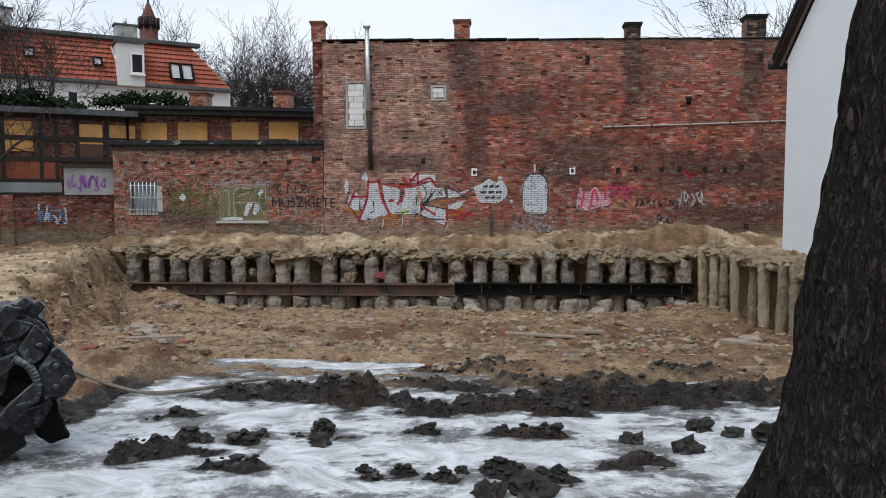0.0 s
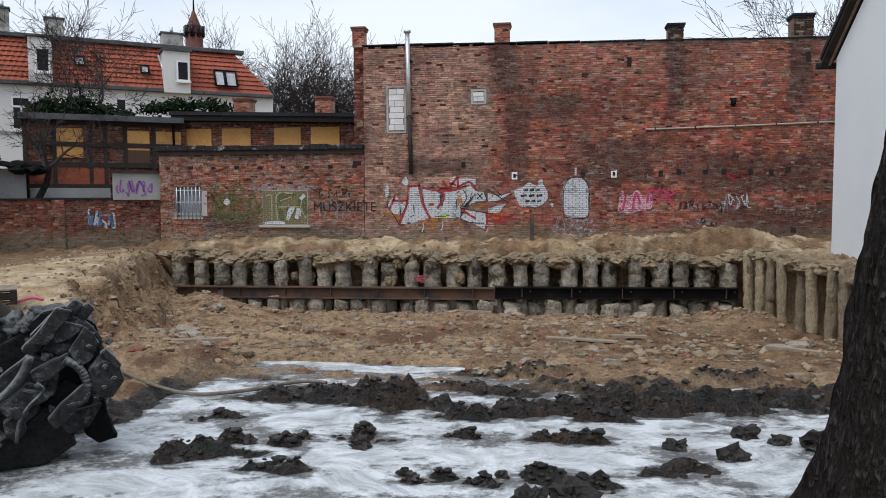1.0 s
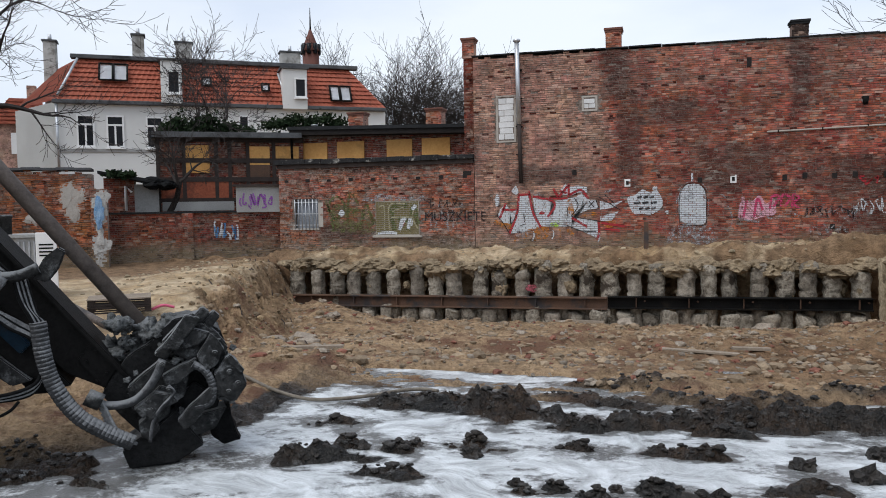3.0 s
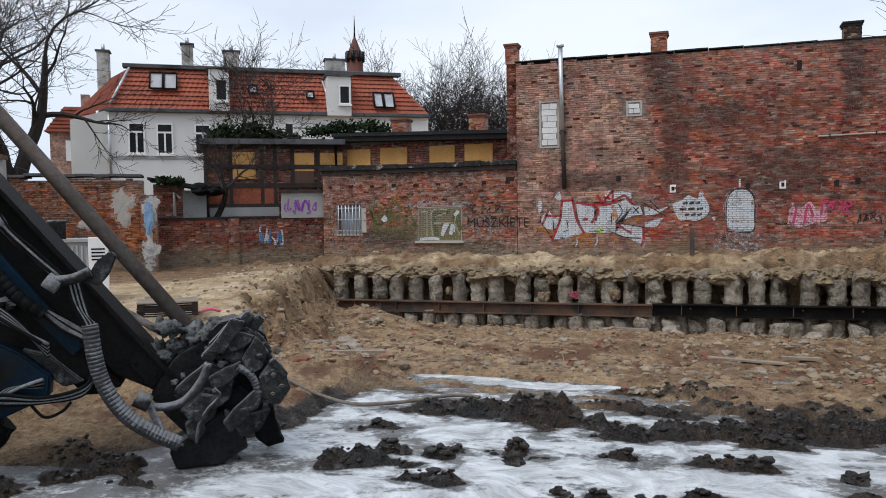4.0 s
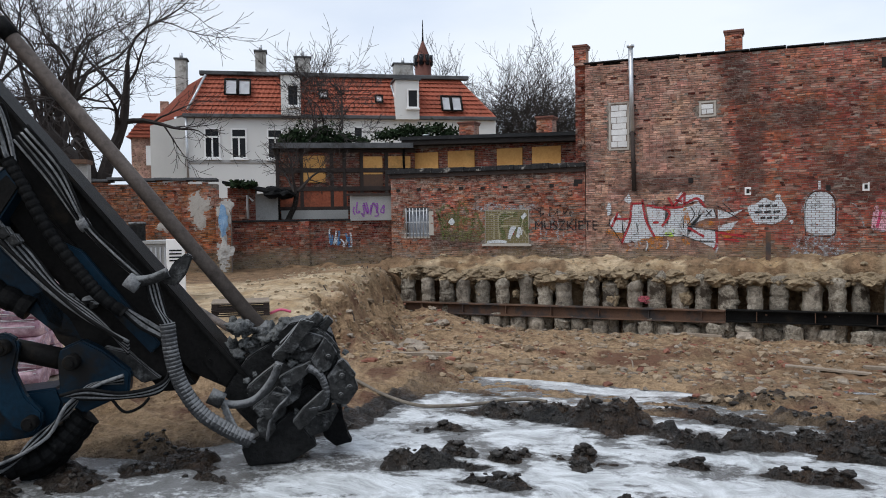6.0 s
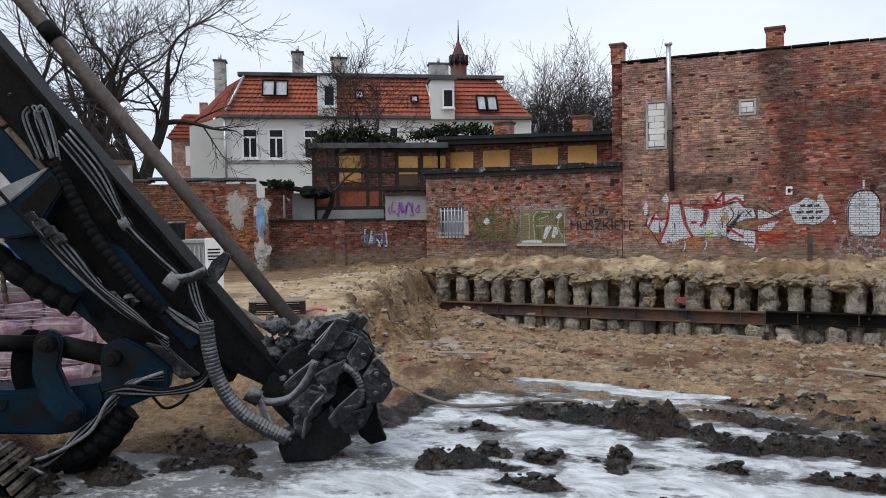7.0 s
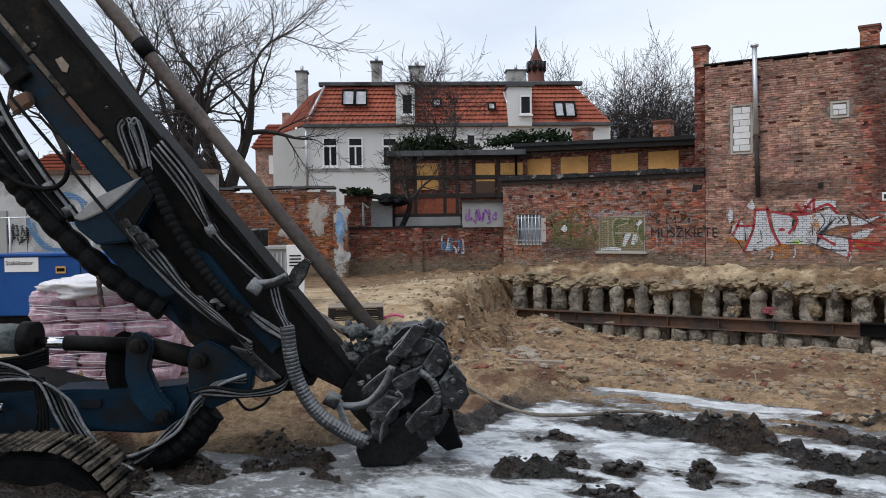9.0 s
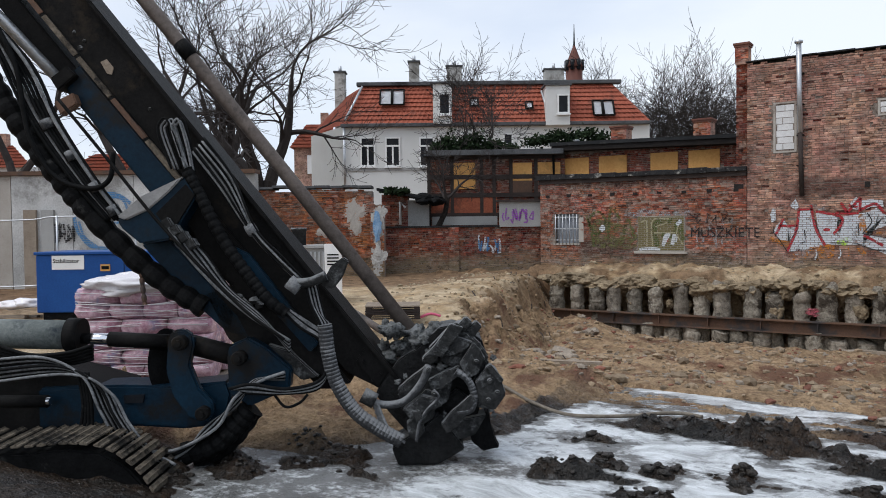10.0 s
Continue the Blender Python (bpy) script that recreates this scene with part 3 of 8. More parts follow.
    rubble = 0.04 * abs(noise.noise((x * 3.3, y * 3.3, 21.0))) + 0.035 * abs(noise.noise((x * 7.5, y * 7.5, 22.0))) + 0.02 * noise.noise((x * 15, y * 15, 0.0))
    rubble *= 0.75 - 0.45 * smooth01(0.8, 1.0, out) * (1 - smooth01(22.5, 23.5, y)) * (1 - smooth01(5.0, 6.0, x))
    if x > 4.5 or y > 23:
        rubble += out * (0.16 * noise.noise((x * 1.9, y * 1.9, 41.0)) + 0.08 * abs(noise.noise((x * 5.5, y * 5.5, 42.0)))) * (1 - smooth01(30, 40, y))
    if y < 10:
        rubble *= 0.5 + 0.5 * min(1, 2 * out)
    steep = 4 * out * (1 - out)
    gully = 1 - 2 * abs(noise.noise((x * 0.5 + 0.35 * noise.noise((x, y, 3.3)), y * 1.7 + x * 0.6, 35.0)))
    crack = 1 - 2 * abs(noise.noise((x * 1.5, y * 3.4 + x, 36.0)))
    rubble += steep * (0.3 * gully ** 3 - 0.2 * max(0.0, crack) ** 3 - 0.06 + 0.34 * noise.noise((x * 1.4, y * 1.4, 31.0)) + 0.34 * abs(noise.noise((x * 3.1, y * 3.1, 32.0))) + 0.09 * abs(noise.noise((x * 6.5, y * 6.5, 34.0))) + 0.02 * noise.noise((x * 12, y * 12, 33.0)))
    if y > 11.0:
        rubble += (1 - out) * (0.1 * max(0.0, noise.noise((x * 1.1, y * 1.5, 45.0))) + 0.09 * abs(noise.noise((x * 2.3, y * 3.0, 46.0)))) * smooth01(11.5, 13.5, y)
    return floor + (upper - floor) * out + rubble - 0.03, mud * (1 - out), out, far


def soil_material():
    m = material("pit_soil", (0.12, 0.075, 0.042), (0.5, 0.35, 0.21), 1.3, 0.95, 1.0, 9, spots=(0.15, 0.08, 0.05), spot_at=0.55, depth=0.09)
    n, l = m.node_tree.nodes, m.node_tree.links
    b = n["Principled BSDF"]
    old = b.inputs["Base Color"].links[0].from_socket
    at = n.new("ShaderNodeAttribute")
    at.attribute_name = "soil"
    sep = n.new("ShaderNodeSeparateColor")
    l.new(at.outputs["Color"], sep.inputs[0])
    tc = n.new("ShaderNodeTexCoord")

    def tone(scale, a, c, lo=0.38, hi=0.64):
        k = n.new("ShaderNodeTexNoise")
        k.inputs["Scale"].default_value, k.inputs["Detail"].default_value, k.inputs["Roughness"].default_value = scale, 8, 0.75
        l.new(tc.outputs["Object"], k.inputs["Vector"])
        r = n.new("ShaderNodeMapRange")
        r.inputs["From Min"].default_value, r.inputs["From Max"].default_value = lo, hi
        l.new(k.outputs["Fac"], r.inputs["Value"])
        x = n.new("ShaderNodeMix")
        x.data_type = "RGBA"
        x.inputs["A"].default_value, x.inputs["B"].default_value = (*a, 1), (*c, 1)
        l.new(r.outputs["Result"], x.inputs["Factor"])
        return x.outputs["Result"]

    def over(fac, base, top):
        x = n.new("ShaderNodeMix")
        x.data_type = "RGBA"
        l.new(fac, x.inputs["Factor"])
        l.new(base, x.inputs["A"])
        l.new(top, x.inputs["B"])
        return x.outputs["Result"]

    sand = over(tone(0.8, (0, 0, 0), (1, 1, 1), 0.4, 0.58), tone(3.4, (0.22, 0.145, 0.08), (0.55, 0.39, 0.22)), tone(2.6, (0.34, 0.255, 0.16), (0.72, 0.58, 0.4)))
    yard = tone(2.6, (0.065, 0.037, 0.021), (0.29, 0.178, 0.1), 0.36, 0.62)
    mud = over(tone(0.9, (0, 0, 0), (1, 1, 1), 0.42, 0.6), tone(5.0, (0.003, 0.003, 0.003), (0.032, 0.029, 0.025), 0.36, 0.66), tone(6.0, (0.006, 0.004, 0.003), (0.055, 0.034, 0.02), 0.36, 0.66))
    film = n.new("ShaderNodeTexNoise")
    film.inputs["Scale"].default_value, film.inputs["Detail"].default_value, film.inputs["Roughness"].default_value = 4.5, 9, 0.8
    l.new(tc.outputs["Object"], film.inputs["Vector"])
    fr = n.new("ShaderNodeMapRange")
    fr.inputs["From Min"].default_value, fr.inputs["From Max"].default_value, fr.inputs["To Max"].default_value = 0.56, 0.66, 0.8
    l.new(film.outputs["Fac"], fr.inputs["Value"])
    mud = over(fr.outputs["Result"], mud, tone(6.0, (0.08, 0.08, 0.079), (0.25, 0.252, 0.25)))
    col = over(sep.outputs["Green"], old, sand)
    col = over(sep.outputs["Blue"], col, yard)
    col = over(sep.outputs["Red"], col, mud)
    l.new(col, b.inputs["Base Color"])
    grit = n.new("ShaderNodeTexVoronoi")
    grit.inputs["Scale"].default_value, grit.inputs["Randomness"].default_value = 26.0, 1.0
    l.new(tc.outputs["Object"], grit.inputs["Vector"])
    gb = n.new("ShaderNodeBump")
    gb.inputs["Strength"].default_value, gb.inputs["Distance"].default_value = 0.7, 0.03
    l.new(grit.outputs["Distance"], gb.inputs["Height"])
    l.new(b.inputs["Normal"].links[0].from_socket, gb.inputs["Normal"])
    l.new(gb.outputs[0], b.inputs["Normal"])
    wet = n.new("ShaderNodeMapRange")
    wet.inputs["To Min"].default_value, wet.inputs["To Max"].default_value = 0.95, 0.32
    l.new(sep.outputs["Red"], wet.inputs["Value"])
    l.new(wet.outputs["Result"], b.inputs["Roughness"])
    return m


def build_ground():
    xs = np.concatenate([np.linspace(-4000, -60, 6)[:-1], np.linspace(-60, -26, 18)[:-1], np.arange(-26, -13, 0.22), np.arange(-13, -6, 0.085), np.arange(-6, 4.6, 0.045), np.arange(4.6, 9, 0.085), np.arange(9, 14, 0.4), np.linspace(14, 4000, 6)])
    ys = np.concatenate([np.linspace(-4000, -6, 6)[:-1], np.arange(-6, 3.6, 0.5), np.arange(3.6, 10.4, 0.036), np.arange(10.4, 12, 0.06), np.arange(12, 26, 0.085), np.linspace(26, 80, 14), np.linspace(120, 4000, 4)])
    nx, ny = len(xs), len(ys)
    verts, cols = [], []
    for y in ys:
        for x in xs:
            if -60 < x < 14 and -6 < y < 60:
                h, mud, out, far = ground_height(float(x), float(y))
            else:
                h, mud, out, far = 0.0, 0, 1, 1
            verts.append((x, y, h))
            ash = 1.0 * math.exp(-((x - 3.3) / 1.1) ** 2 - ((y - 15.2) / 1.0) ** 2) + 0.6 * math.exp(-((x - 3.6) / 2.6) ** 2 - ((y - 13.8) / 3.0) ** 2) * smooth01(10.5, 11.5, y) + 0.5 * math.exp(-((x - 4.6) / 1.6) ** 2 - ((y - 12.5) / 1.6) ** 2)
            back = smooth01(20.0, 22.5, -0.568 * x + 0.823 * y + 1.5 * noise.noise((x * 0.5, y * 0.5, 51.0))) * smooth01(10.5, 12.5, -x) * (1 - smooth01(60, 70, y))
            ash += 1.0 * smooth01(-1.5, 2.8, x + 1.6 * noise.noise((x * 0.6, y * 0.6, 71.0))) * smooth01(10.4, 11.6, y) * (1 - smooth01(17.5, 21, y))
            rim = 0.85 * smooth01(-0.15, 0.2, noise.noise((x * 1.1, y * 1.6, 81.0)) + 0.25 * noise.noise((x * 4, y * 4, 82.0))) * smooth01(23.2, 23.6, y) * (1 - smooth01(26, 28, y)) * smooth01(-14, -12, x)
            cut = 1.3 * out * (1 - out) * smooth01(0.0, 0.35, noise.noise((x * 0.9, y * 1.7, 91.0)) + 0.25) if x < -4 and y > 8 else 0.0
            cols.append((mud, smooth01(0.7, 1.0, out) * (1 - 0.35 * mud), max(far * out, 0.9 * back, rim, min(1.0, ash), cut), 1.0))
    k = np.arange(nx * ny).reshape(ny, nx)
    faces = np.stack([k[:-1, :-1], k[:-1, 1:], k[1:, 1:], k[1:, :-1]], -1).reshape(-1, 4).tolist()
    me = bpy.data.meshes.new("ground")
    me.from_pydata(verts, [], faces)
    ca = me.color_attributes.new("soil", "FLOAT_COLOR", "POINT")
    ca.data.foreach_set("color", np.array(cols, dtype=np.float32).ravel())
    me.polygons.foreach_set("use_smooth", [True] * len(me.polygons))
    ob = link("ground", me, soil_material())
    return tagged(ob, "sandy brown soil of an excavated pit with dark mud in front", "ground", kind="structure")


ground = build_ground()


def ground_z(x, y):
    return ground_height(x, y)[0]


# ---- slurry ----
def slurry_material():
    m = bpy.data.materials.new("cement_slurry")
    m.use_nodes = True
    n, l = m.node_tree.nodes, m.node_tree.links
    b = n["Principled BSDF"]
    tc, mp = n.new("ShaderNodeTexCoord"), n.new("ShaderNodeMapping")
    mp.inputs["Scale"].default_value = (0.95, 1.15, 1.0)
    l.new(tc.outputs["Object"], mp.inputs["Vector"])
    warp = n.new("ShaderNodeTexNoise")
    warp.inputs["Scale"].default_value, warp.inputs["Detail"].default_value, warp.inputs["Distortion"].default_value = 1.3, 11, 2.4
    warp.inputs["Roughness"].default_value = 0.68
    l.new(mp.outputs[0], warp.inputs["Vector"])
    r = n.new("ShaderNodeValToRGB")
    r.color_ramp.elements[0].position, r.color_ramp.elements[0].color = 0.33, (0.3, 0.31, 0.31, 1)
    r.color_ramp.elements[1].position, r.color_ramp.elements[1].color = 0.6, (0.7, 0.735, 0.755, 1)
    e = r.color_ramp.elements.new(0.47)
    e.color = (0.5, 0.525, 0.54, 1)
    l.new(warp.outputs["Fac"], r.inputs[0])
    at = n.new("ShaderNodeAttribute")
    at.attribute_name = "silt"
    fleck = n.new("ShaderNodeTexNoise")
    fleck.inputs["Scale"].default_value, fleck.inputs["Detail"].default_value, fleck.inputs["Roughness"].default_value = 5.0, 10, 0.78
    l.new(mp.outputs[0], fleck.inputs["Vector"])
    add = n.new("ShaderNodeMath")
    add.operation = "MULTIPLY_ADD"
    l.new(at.outputs["Fac"], add.inputs[0])
    add.inputs[1].default_value = 0.29
    l.new(fleck.outputs["Fac"], add.inputs[2])
    mr = n.new("ShaderNodeMapRange")
    mr.inputs["From Min"].default_value, mr.inputs["From Max"].default_value, mr.inputs["To Max"].default_value = 0.585, 0.73, 0.88
    l.new(add.outputs[0], mr.inputs["Value"])
    mix = n.new("ShaderNodeMix")
    mix.data_type = "RGBA"
    mix.inputs["B"].default_value = (0.07, 0.068, 0.064, 1)
    l.new(mr.outputs["Result"], mix.inputs["Factor"])
    l.new(r.outputs[0], mix.inputs["A"])
    l.new(mix.outputs["Result"], b.inputs["Base Color"])
    b.inputs["Roughness"].default_value = 0.26
    bp = n.new("ShaderNodeBump")
    bp.inputs["Strength"].default_value, bp.inputs["Distance"].default_value = 0.9, 0.03
    l.new(warp.outputs["Fac"], bp.inputs["Height"])
    l.new(bp.outputs[0], b.inputs["Normal"])
    return m


def build_slurry():
    """Level sheet that knows how shallow it lies over the mud, where silt shows."""
    xs, ys = np.linspace(-9, 9, 241), np.linspace(3.2, 11.7, 170)
    k = np.arange(len(xs) * len(ys)).reshape(len(ys), len(xs))
    verts = [(float(x), float(y), SLURRY_Z) for y in ys for x in xs]
    silt = [max(1 - smooth01(0.0, 0.09, SLURRY_Z - ground_z(x, y)), 0.75 * smooth01(0.1, 0.45, noise.noise((x * 0.8, y * 1.3, 61.0))), 0.8 * smooth01(3.9, 4.8, -x), 0.95 * math.exp(-((x - 1.7) / 0.9) ** 2 - ((y - 6.0) / 0.55) ** 2), 0.7 * math.exp(-((x + 0.6) / 1.6) ** 2 - ((y - 7.6) / 0.12) ** 2)) for x, y, _ in verts]
    me = bpy.data.meshes.new("slurry")
    me.from_pydata(verts, [], np.stack([k[:-1, :-1], k[:-1, 1:], k[1:, 1:], k[1:, :-1]], -1).reshape(-1, 4).tolist())
    at = me.attributes.new("silt", "FLOAT", "POINT")
    at.data.foreach_set("value", np.array(silt, dtype=np.float32))
    return me


me = build_slurry()
tagged(link("slurry_water", me, slurry_material()), "pale grey liquid cement slurry pooled between mud heaps", "slurry", kind="structure")


# ---- brickwork ----
def brickwork(name, x0, x1, z0, z1, front, mat, holes=(), seed=1, parent=None, course=0.067, length=0.215, loss=0.006, top=None, deep=0.006, free=None):
    """All the bricks of a wall's face as one mesh of separate boxes; holes: rectangles (x0, x1, z0, z1) left free; top: height limit along x."""
    rng = random.Random(seed)
    verts, faces = [], []
    k, row = z0, 0
    while k + course * 0.6 < z1:
        x = x0 - (0.5 * length if row % 2 else 0) - rng.random() * 0.05
        while x < x1:
            w = length * rng.uniform(0.92, 1.06) if rng.random() < 0.62 else length * 0.5
            a, b = max(x, x0), min(x + w - 0.012, x1)
            x += w
            if b - a < 0.03 or rng.random() < loss or (top and k + course > top((a + b) / 2) + rng.uniform(-0.04, 0.04)):
                continue
            if any(b > h0 and a < h1 and k + course > g0 and k < g1 for h0, h1, g0, g1 in holes):
                continue
            if free and free[0] < (a + b) / 2 < free[1] and free[2] - 0.03 < k < free[3] - 0.03:
                continue
            d = front - rng.uniform(0.0, deep) - (0.02 if rng.random() < 0.02 else 0)
            if rng.random() < 0.05:
                d = front + rng.uniform(0.004, 0.012)
            c, e = k + rng.uniform(-0.004, 0.006), k + course - 0.012 - rng.uniform(-0.003, 0.008)
            i = len(verts)
            sag = 0.014 * noise.noise((a * 0.7, k * 0.5, seed))
            c, e = c + sag, e + sag
            j = [rng.uniform(-0.007, 0.007) for _ in range(8)]
            verts += [(a + j[0], d + j[6], c + j[1]), (b + j[2], d + j[7], c + j[3]), (b + j[4], d - j[6] * 0.5, e + j[5]), (a + j[6], d, e + j[7]), (a, front + 0.03, c), (b, front + 0.03, c), (b, front + 0.03, e), (a, front + 0.03, e)]
            faces += [(i, i + 1, i + 2, i + 3), (i + 3, i + 2, i + 6, i + 7), (i + 1, i, i + 4, i + 5), (i, i + 3, i + 7, i + 4), (i + 2, i + 1, i + 5, i + 6)]
        k += course
        row += 1
    me = bpy.data.meshes.new(name)
    me.from_pydata(verts, [], faces)
    ob = link(name, me, mat, parent)
    ob["kind"] = "stuff"
    return ob


def chimney(name, x, y, z0, z1, w, mat, label, cap=0.05):
    ob = empty(name)
    body = brickwork("shaft", -w / 2, w / 2, 0, z1 - z0, -w / 2, mat, seed=int(abs(x) * 10), parent=ob)
    core = part("core", boxed(-w / 2 + 0.005, w / 2 - 0.005, -w / 2 + 0.012, w / 2, -0.1, z1 - z0), mat, ob)
    bm = boxed(-w / 2 - cap, w / 2 + cap, -w / 2 - cap, w / 2 + cap, z1 - z0, z1 - z0 + 0.07, bevel=0.01)
    box(bm, -w / 2 - cap * 0.5, w / 2 + cap * 0.5, -w / 2 - cap * 0.5, w / 2 + cap * 0.5, z1 - z0 - 0.06, z1 - z0 - 0.001)
    part("cap", bm, BRICK_CAP if mat is BRICK_STACK else ROOF_FELT, ob, "cement cap")
    ob.location = (x, y, z0)
    return tagged(ob, label, "chimney", "chimneys on the brick walls")


WALL_Y = 25.0
wall_holes = ((-5.1, -4.45, 3.84, 5.34), (-2.34, -1.85, 4.71, 5.18))
bm = boxed(-5.86, 10.2, WALL_Y + 0.012, WALL_Y + 0.5, -0.4, 6.55)
wall_north = part("wall_north", bm, MORTAR)
tagged(wall_north, "tall old red brick firewall with soot stains and graffiti", "wall", kind="structure")


def wall_top(x):
    return 6.66 - 0.012 * (x + 5.8) + 0.02 * noise.noise((x * 1.3, 0, 0))


SINGLE = (-4.15, -2.55, 2.9, 4.64)
brickwork("bricks", -5.86, 10.2, 0.0, 6.7, WALL_Y, BRICK, wall_holes, 3, wall_north, free=SINGLE, loss=0.01, deep=0.012, top=wall_top)
bm = bmesh.new()
for i in range(16):
    a = -5.9 + i * 1.0
    box(bm, a, a + 0.99, WALL_Y - 0.06, WALL_Y + 0.56, wall_top(a) + 0.0, wall_top(a) + 0.03 + 0.006 * (i % 3))
part("coping", bm, ROOF_FELT, wall_north, "dark tarred felt coping")
# pier at the wall's end
bm = boxed(-6.24, -5.875, WALL_Y + 0.25, WALL_Y + 0.8, 3.3, 6.75)
pier = part("pier", bm, BRICK_DARK, wall_north)
brickwork("bricks", -6.24, -5.875, 3.3, 6.75, WALL_Y + 0.22, BRICK_DARK, (), 9, wall_north)
for x, z1, w, mat, lab, n in ((-6.05, 7.24, 0.4, BRICK_STACK, "red brick chimney stub with dark cap at the wall's end", "chimney"),
                              (-1.36, 7.2, 0.48, BRICK_STACK, "small clean red brick chimney on the firewall", "chimney"),
                              (4.02, 7.02, 0.46, BRICK_TAR, "soot-blackened broken chimney stub on the firewall", "chimney"),
                              (7.76, 7.18, 0.58, BRICK_TAR, "broad dark brick chimney on the firewall", "chimney")):
    chimney(n, x, WALL_Y + 0.3, 6.6 if x > -5 else 6.75, z1, w, mat, lab)

# walled-up openings
def block_fill(x0, x1, z0, z1, label, rows, seed):
    ob = empty("blocked_window", pose(0, 0, 0))
    rng = random.Random(seed)
    part("back", boxed(x0, x1, WALL_Y + 0.02, WALL_Y + 0.2, z0, z1), SAND_WALL, ob)
    z = z0 + 0.04
    h = (z1 - z0 - 0.08) / rows
    for r in range(rows):
        cut = x0 + (x1 - x0) * rng.uniform(0.3, 0.7)
        for a, b in ((x0 + 0.03, cut - 0.008), (cut + 0.008, x1 - 0.03)) if rng.random() < 0.35 else ((x0 + 0.02 + rng.uniform(0, 0.05), x1 - 0.02 - rng.uniform(0, 0.05)),):
            o = part("block", boxed(a, b, WALL_Y - 0.004 + rng.uniform(0, 0.012), WALL_Y + 0.1, z + 0.008, z + h - 0.006, bevel=0.004), WHITE_BLOCK, ob)
        z += h
    bm = boxed(x0 - 0.04, x1 + 0.04, WALL_Y - 0.025, WALL_Y + 0.1, z0 - 0.05, z0 + 0.001)
    part("window_sill", bm, SAND_WALL, ob)
    bm = boxed(x0 - 0.045, x0 + 0.02, WALL_Y - 0.012, WALL_Y + 0.06, z0, z1)
    box(bm, x1 - 0.02, x1 + 0.045, WALL_Y - 0.012, WALL_Y + 0.06, z0, z1)
    box(bm, x0 - 0.045, x1 + 0.045, WALL_Y - 0.012, WALL_Y + 0.06, z1 - 0.003, z1 + 0.05)
    part("window_frame", bm, SAND_WALL, ob)
    return tagged(ob, label, "window")


block_fill(-5.06, -4.5, 3.88, 5.3, "tall window opening walled up with white blocks", 7, 4)
block_fill(-2.3, -1.9, 4.76, 5.14, "small square opening walled up with white blocks", 2, 7)

# flue pipe on the wall
flue = empty("flue_pipe", pose(0, 0, 0))
part("pipe", tube(bmesh.new(), [(-4.38, WALL_Y - 0.14, 7.0), (-4.34, WALL_Y - 0.13, 4.38)], 0.075, 14), ZINC, flue, "shiny galvanised upper pipe")
part("pipe", tube(bmesh.new(), [(-4.34, WALL_Y - 0.13, 4.4), (-4.29, WALL_Y - 0.12, 2.5)], 0.065, 14), TIMBER, flue, "rusty dark brown lower pipe")
part("cowl", tube(bmesh.new(), [(-4.38, WALL_Y - 0.14, 6.99), (-4.38, WALL_Y - 0.14, 7.02), (-4.38, WALL_Y - 0.14, 7.08), (-4.38, WALL_Y - 0.14, 7.1)], [0.075, 0.12, 0.12, 0.04], 14), ZINC, flue)
for z in (6.1, 5.2, 4.3, 3.4):
    part("bracket", boxed(-4.44, -4.24, WALL_Y - 0.15, WALL_Y + 0.01, z, z + 0.03), DARK_STEEL, flue)
tagged(flue, "galvanised and rusty flue pipe fixed up the brick wall", "pipe")

cond = empty("conduit")
part("rail", tube(bmesh.new(), [(3.1, WALL_Y - 0.05, 3.83), (5.8, WALL_Y - 0.05, 3.89), (8.8, WALL_Y - 0.05, 3.98)], 0.025, 8), SAND_WALL, cond)
for x in (3.4, 4.6, 5.8, 7.0, 8.2):
    part("clip", boxed(x, x + 0.03, WALL_Y - 0.08, WALL_Y + 0.01, 3.8 + (x - 3.1) * 0.027, 3.87 + (x - 3.1) * 0.027), DARK_STEEL, cond)
tagged(cond, "thin grey conduit running along the brick wall", "conduit")
vent = empty("wall_vent")
part("pipe", tube(bmesh.new(), [(5.72, WALL_Y + 0.05, 4.64), (5.72, WALL_Y - 0.14, 4.62)], 0.085, 14), ZINC, vent)
part("hood", tube(bmesh.new(), [(5.72, WALL_Y - 0.12, 4.72), (5.72, WALL_Y - 0.16, 4.5)], [0.1, 0.06], 12), DARK_STEEL, vent)
tagged(vent, "small metal vent outlet in the brick wall", "vent")
for x, z in ((2.17, 2.46), (-0.95, 2.42)):
    ob = empty("vent_tile")
    part("frame", boxed(x - 0.09, x + 0.09, WALL_Y - 0.02, WALL_Y + 0.02, z - 0.12, z + 0.12, bevel=0.005), WHITE_PAINT, ob)
    part("slot", boxed(x - 0.04, x + 0.04, WALL_Y - 0.034, WALL_Y - 0.005, z - 0.06, z + 0.06), SHADE_BLACK, ob)
    tagged(ob, "small white vent tile set in brick", "vent", "vent tiles")
rng = random.Random(5)
# holes as black blocks, their inner shade painted
for x, z in ((4.15, 2.52), (4.95, 2.5), (5.5, 2.52), (6.3, 2.5), (6.9, 2.48), (3.6, 2.47), (7.4, 2.55), (1.2, 2.46), (-2.6, 2.8), (4.9, 1.0), (7.6, 0.7), (2.6, 6.0), (7.9, 6.0)):
    h = 0.2 if z > 5 else 0.09
    part("putlog_hole", boxed(x - 0.06, x + 0.07, WALL_Y - 0.028, WALL_Y + 0.02, z - h, z + 0.07), SHADE_BLACK, wall_north)

